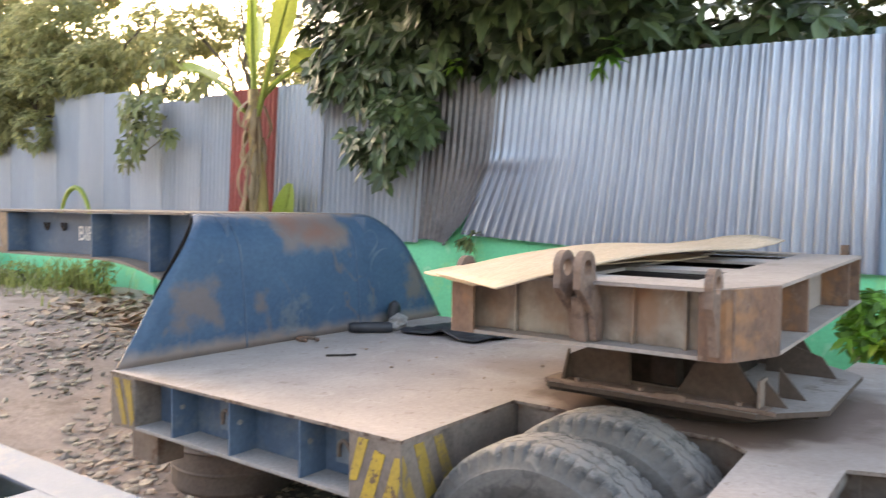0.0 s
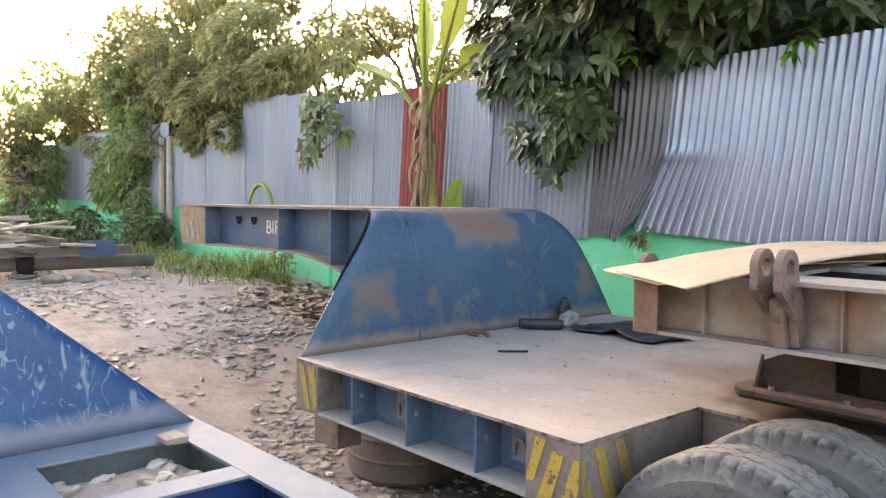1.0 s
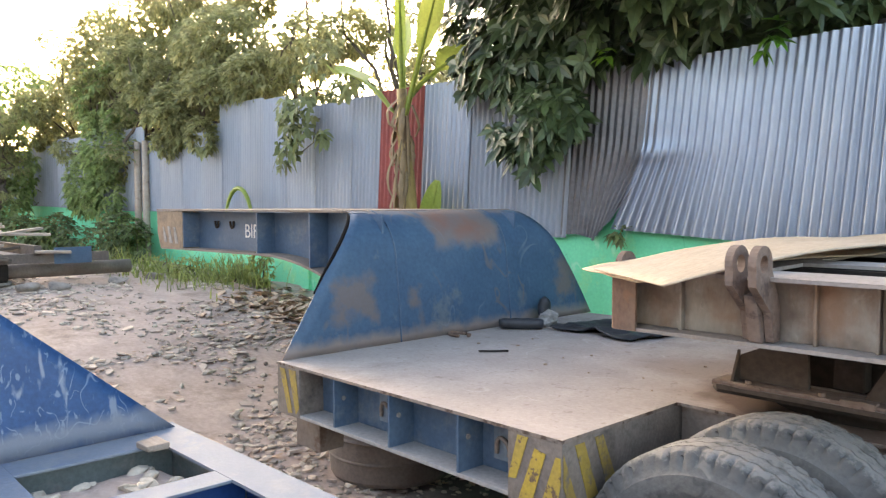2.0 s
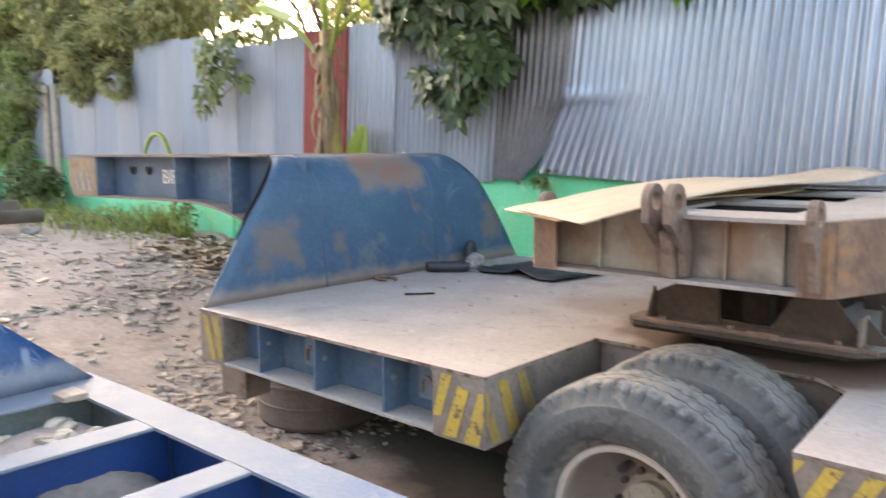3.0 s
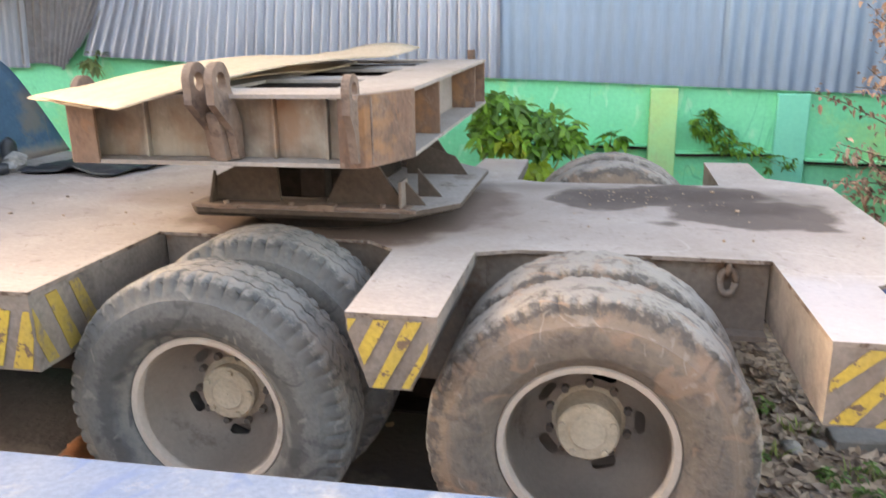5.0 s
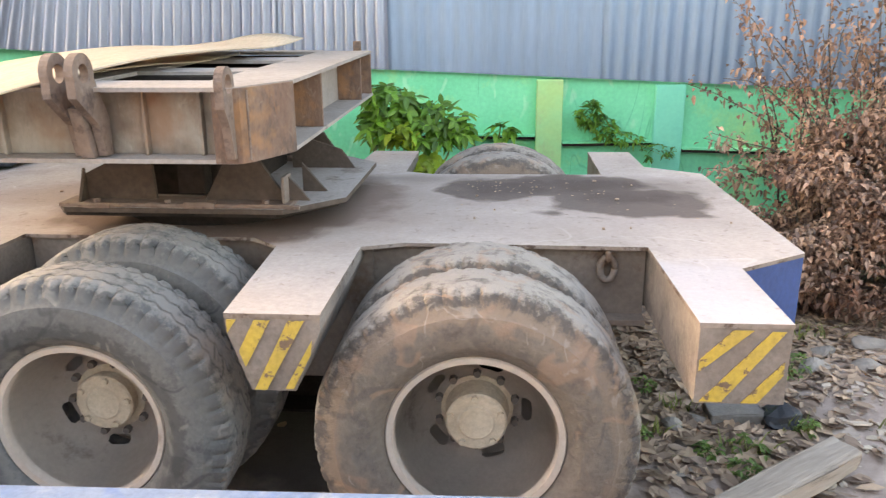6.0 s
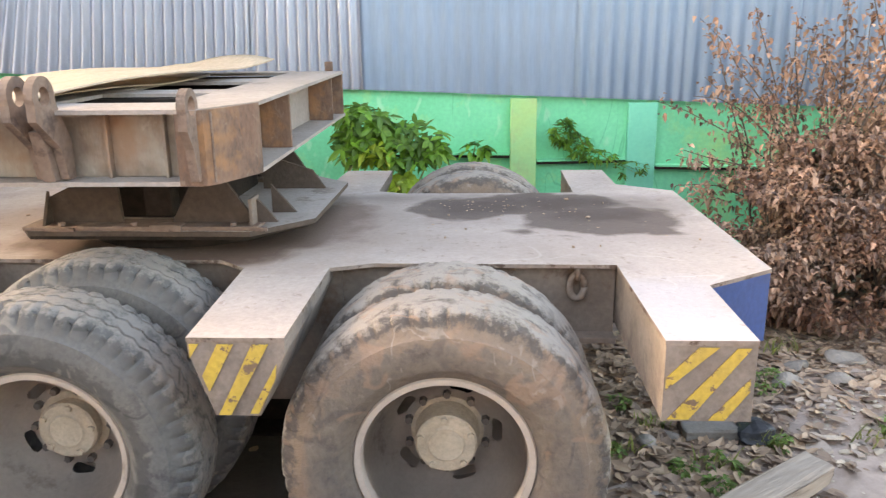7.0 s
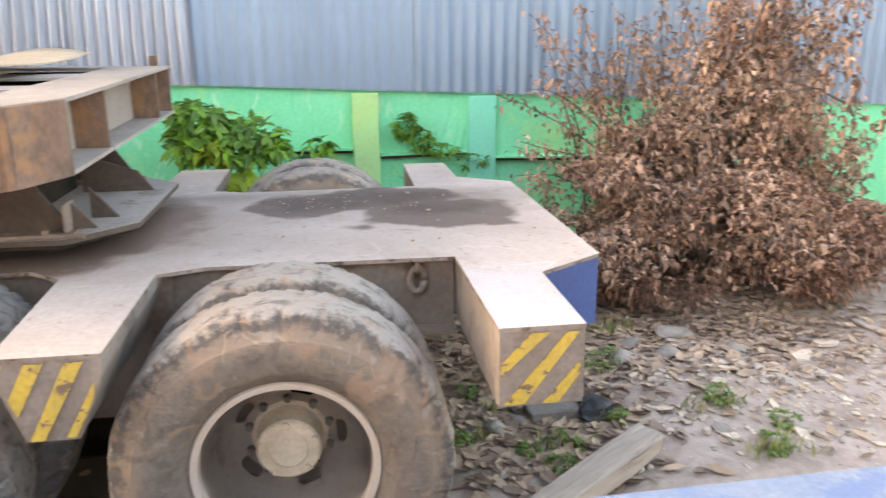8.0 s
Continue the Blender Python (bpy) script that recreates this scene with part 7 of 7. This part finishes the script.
def build_weeds():
    """Small leafy weeds among the stones by the rear wheel."""
    rng = random.Random(71)
    for x, y, r in ((0.66, 1.02, 0.07), (0.95, 0.90, 0.055), (1.12, 0.95, 0.08), (1.42, 1.12, 0.06), (1.06, 0.78, 0.06), (1.52, 1.62, 0.09), (1.62, 1.75, 0.07), (2.0, 0.78, 0.07), (1.93, 1.15, 0.08), (0.78, 1.5, 0.06), (2.15, 0.95, 0.07)):
        w = base("small_weed", "small green leafy weed growing among dry leaves", "weed", "weeds by the rear wheel")
        z = ground_at(x, y)
        for k in range(5):
            branches("stem", [(wander(rng, (x, y, z - 0.01), (x + rng.gauss(0, r * 0.6), y + rng.gauss(0, r * 0.6), z + r * rng.uniform(0.5, 1.1)), 3, 0.006), 0.003, 0.001)], M_grass, w)
        twig_crown("leaves", [((x, y, z + r * 0.55), (r, r, r * 0.5), 1)], 70, 0.034, 0.016, M_weed_small, w, rng.randint(1, 999), whorl=3, droop=0.4)


def build_boulders():
    rng = random.Random(81)
    for k, (x, y, r, flat) in enumerate(((2.10, 2.02, 0.10, 0.4), (1.80, 1.95, 0.09, 0.3), (1.66, 1.66, 0.08, 0.5), (0.86, 1.13, 0.055, 0.6), (0.80, 0.79, 0.075, 0.15), (1.95, 1.72, 0.07, 0.5), (2.35, 1.75, 0.06, 0.5), (0.98, 1.22, 0.05, 0.5), (1.85, 0.95, 0.045, 0.5))):
        bm = bmesh.new()
        bmesh.ops.create_icosphere(bm, subdivisions=3, radius=r)
        for v in bm.verts:
            v.co = Vector((v.co.x * 1.25, v.co.y * 0.9, v.co.z * flat)) + Vector(noise.noise_vector(v.co * (0.9 / r) + Vector((k, 0, 0)))) * r * 0.3
        ob = part("boulder", bm, M_boulder)
        ob.matrix_basis = pose(x, y, ground_at(x, y) + r * flat * 0.3, rng.uniform(-8, 8), rng.uniform(-8, 8), rng.uniform(0, 360))
        tagged(ob, "pale rough stone half sunk in the dirt", "stone", "stones by the brush heap")


build_broadleaf()
build_side_branch()
for i, (x, y, hh, r, cnt) in enumerate(((-15.4, 4.9, 5.6, 2.1, 8200), (-18.0, 5.2, 6.0, 2.3, 8200), (-21.0, 4.6, 5.4, 2.4, 7000), (-13.0, 5.6, 5.6, 1.9, 6500), (-10.6, 6.6, 5.6, 2.0, 3600), (-26.0, 6.0, 5.4, 3.0, 6000), (-32.0, 3.0, 5.6, 3.2, 5000), (-21.5, 2.6, 3.2, 1.3, 2200), (-13.6, 4.0, 3.9, 1.3, 4200), (-15.8, 4.0, 4.2, 1.4, 4200), (-17.6, 3.9, 4.4, 1.4, 4200))):
    build_feather_tree(x, y, hh, r, 60 + 7 * i, cnt)


def build_overhang(root, blobs, count, size, material, label, seed):
    """A tree behind the fence whose crown hangs over it in given lobes."""
    t = base("overhanging_tree", label, "tree", "trees hanging over the fence")
    rng = random.Random(seed)
    fork = (root[0], root[1], root[2] + 2.4)
    branches("trunk", [(wander(rng, root, fork, 5, 0.05), 0.11, 0.07)], M_bark, t)
    for c, r, _ in blobs:
        branches("limb", [(wander(rng, fork, (c[0], max(c[1], FY - 0.15) if c[2] < 3.2 else c[1], c[2] + 0.1), 6, 0.08), 0.04, 0.01)], M_bark, t)
    twig_crown("crown", blobs, count, size, size * 0.5, material, t, seed + 1, whorl=3, droop=0.6)


build_overhang((-13.0, 4.7, 0.8), [((-12.2, 3.75, 3.65), (0.9, 0.4, 0.55), 2.0), ((-13.6, 3.7, 3.45), (0.95, 0.4, 0.65), 2.2), ((-11.0, 3.9, 3.85), (0.9, 0.4, 0.42), 1.5), ((-12.6, 4.1, 4.6), (1.5, 0.6, 0.7), 2.6), ((-10.2, 4.2, 4.3), (1.0, 0.5, 0.5), 1.0), ((-12.0, 3.5, 3.0), (0.35, 0.2, 0.3), 0.4)], 8200, 0.12, M_soft_leaf, "hazy olive fine-leaved tree drooping over the metal fence", 301)
build_overhang((-17.0, 4.7, 0.9), [((-16.5, 3.45, 3.1), (0.95, 0.35, 0.8), 2.2), ((-17.5, 3.4, 2.35), (0.95, 0.3, 0.7), 2.0), ((-16.3, 3.4, 2.1), (0.7, 0.3, 0.5), 1.2), ((-17.0, 3.8, 4.2), (1.5, 0.6, 0.8), 2.0), ((-14.9, 3.35, 1.25), (0.55, 0.25, 0.5), 0.9)], 4600, 0.14, M_bush_leaf, "fresh green bushy tree hanging down in front of the fence", 311)
build_overhang((-23.5, 4.9, 0.9), [((-22.6, 3.2, 3.0), (1.5, 0.6, 1.4), 2.0), ((-25.4, 3.0, 3.4), (2.0, 0.7, 1.8), 2.0), ((-24.0, 3.6, 5.0), (2.4, 0.8, 1.0), 2.0), ((-22.0, 2.9, 1.8), (1.2, 0.5, 0.8), 1.0), ((-23.5, 2.5, 1.2), (2.4, 0.5, 0.6), 1.5), ((-19.4, 3.1, 1.15), (1.2, 0.3, 0.45), 0.8)], 7600, 0.16, M_bush_leaf, "pale green tree thick over the end of the fence", 321)


def build_wall_bush(blobs, count, size, label, seed, material):
    w = base("wall_bush", label, "bush", "bushes along the wall")
    rng = random.Random(seed)
    for c, r, _ in blobs:
        branches("stem", [(wander(rng, (c[0], c[1], ground_z(c[0], c[1]) - 0.02), (c[0] + 0.1, c[1], c[2] + r[2] * 0.5), 4, 0.04), 0.012, 0.004)], M_bark, w)
    twig_crown("crown", blobs, count, size, size * 0.5, material, w, seed + 1, whorl=4, droop=0.5)


build_wall_bush([((-14.3, 3.25, 1.15), (0.5, 0.25, 0.5), 1.0), ((-15.0, 3.15, 1.35), (0.55, 0.25, 0.6), 1.2), ((-15.8, 3.1, 1.1), (0.7, 0.3, 0.5), 1.0), ((-14.7, 3.0, 0.85), (0.7, 0.3, 0.3), 0.8)], 2400, 0.11, "dusty green bush growing against the green wall", 411, M_weed)
build_wall_bush([((-18.0, 3.0, 1.2), (1.0, 0.3, 0.5), 1.0), ((-20.2, 2.8, 1.2), (1.2, 0.3, 0.5), 1.2), ((-22.6, 2.6, 1.3), (1.4, 0.4, 0.6), 1.2)], 2600, 0.16, "dusty green bush along the far end of the wall", 421, M_weed)
build_wall_bush([((-10.3, 3.15, 0.85), (0.45, 0.2, 0.28), 1.0), ((-9.6, 3.2, 0.95), (0.3, 0.15, 0.32), 0.8), ((-11.4, 3.0, 0.85), (0.6, 0.25, 0.2), 0.8), ((-12.4, 3.0, 0.9), (0.5, 0.25, 0.2), 0.6)], 1300, 0.075, "light green feathery weeds at the foot of the wall", 431, M_grass)
build_banana()
build_shrub()
build_dry_heap()
build_weeds()
gz = ground_at(-2.13, 0.58)
bent_sheet("plastic_scrap", [(-2.24, 0.54, gz + 0.012), (-2.02, 0.46, gz + 0.012), (-1.99, 0.60, gz + 0.012), (-2.22, 0.67, gz + 0.012)], lambda u, v: 0.035 * abs(math.sin(3.5 * u + 1.5 * v)), M_orange, "crumpled dirty orange plastic scrap on the ground", "scrap", thick=0.003, n=12, seed=21)
build_boulders()


def build_far_trees():
    for i, (x, y, hh, r) in enumerate(((-2.5, 7.0, 5.6, 2.3), (0.8, 7.5, 5.4, 2.4), (4.0, 7.5, 5.2, 2.4), (-7.0, 9.0, 5.6, 2.4))):
        t = base("shade_tree", "dark dense tree behind the metal fence", "tree", "dark trees behind the fence")
        rng = random.Random(90 + i)
        branches("trunk", [(wander(rng, (x, y, 0.0), (x, y, hh * 0.55), 5, 0.06), 0.16, 0.1)], M_bark, t)
        blobs = []
        for k in range(8):
            a = rng.uniform(0, 6.28)
            c = (x + r * 0.7 * math.cos(a), y + r * 0.5 * math.sin(a), hh * rng.uniform(0.55, 0.95))
            blobs.append((c, (r * 0.5, r * 0.45, r * 0.4), 1.0))
            branches("limb", [(wander(rng, (x, y, hh * 0.5), c, 5, 0.1), 0.05, 0.015)], M_bark, t)
        twig_crown("crown", blobs, 2600, 0.24, 0.12, M_dark_leaf, t, 190 + i, whorl=4, droop=0.5)


build_far_trees()
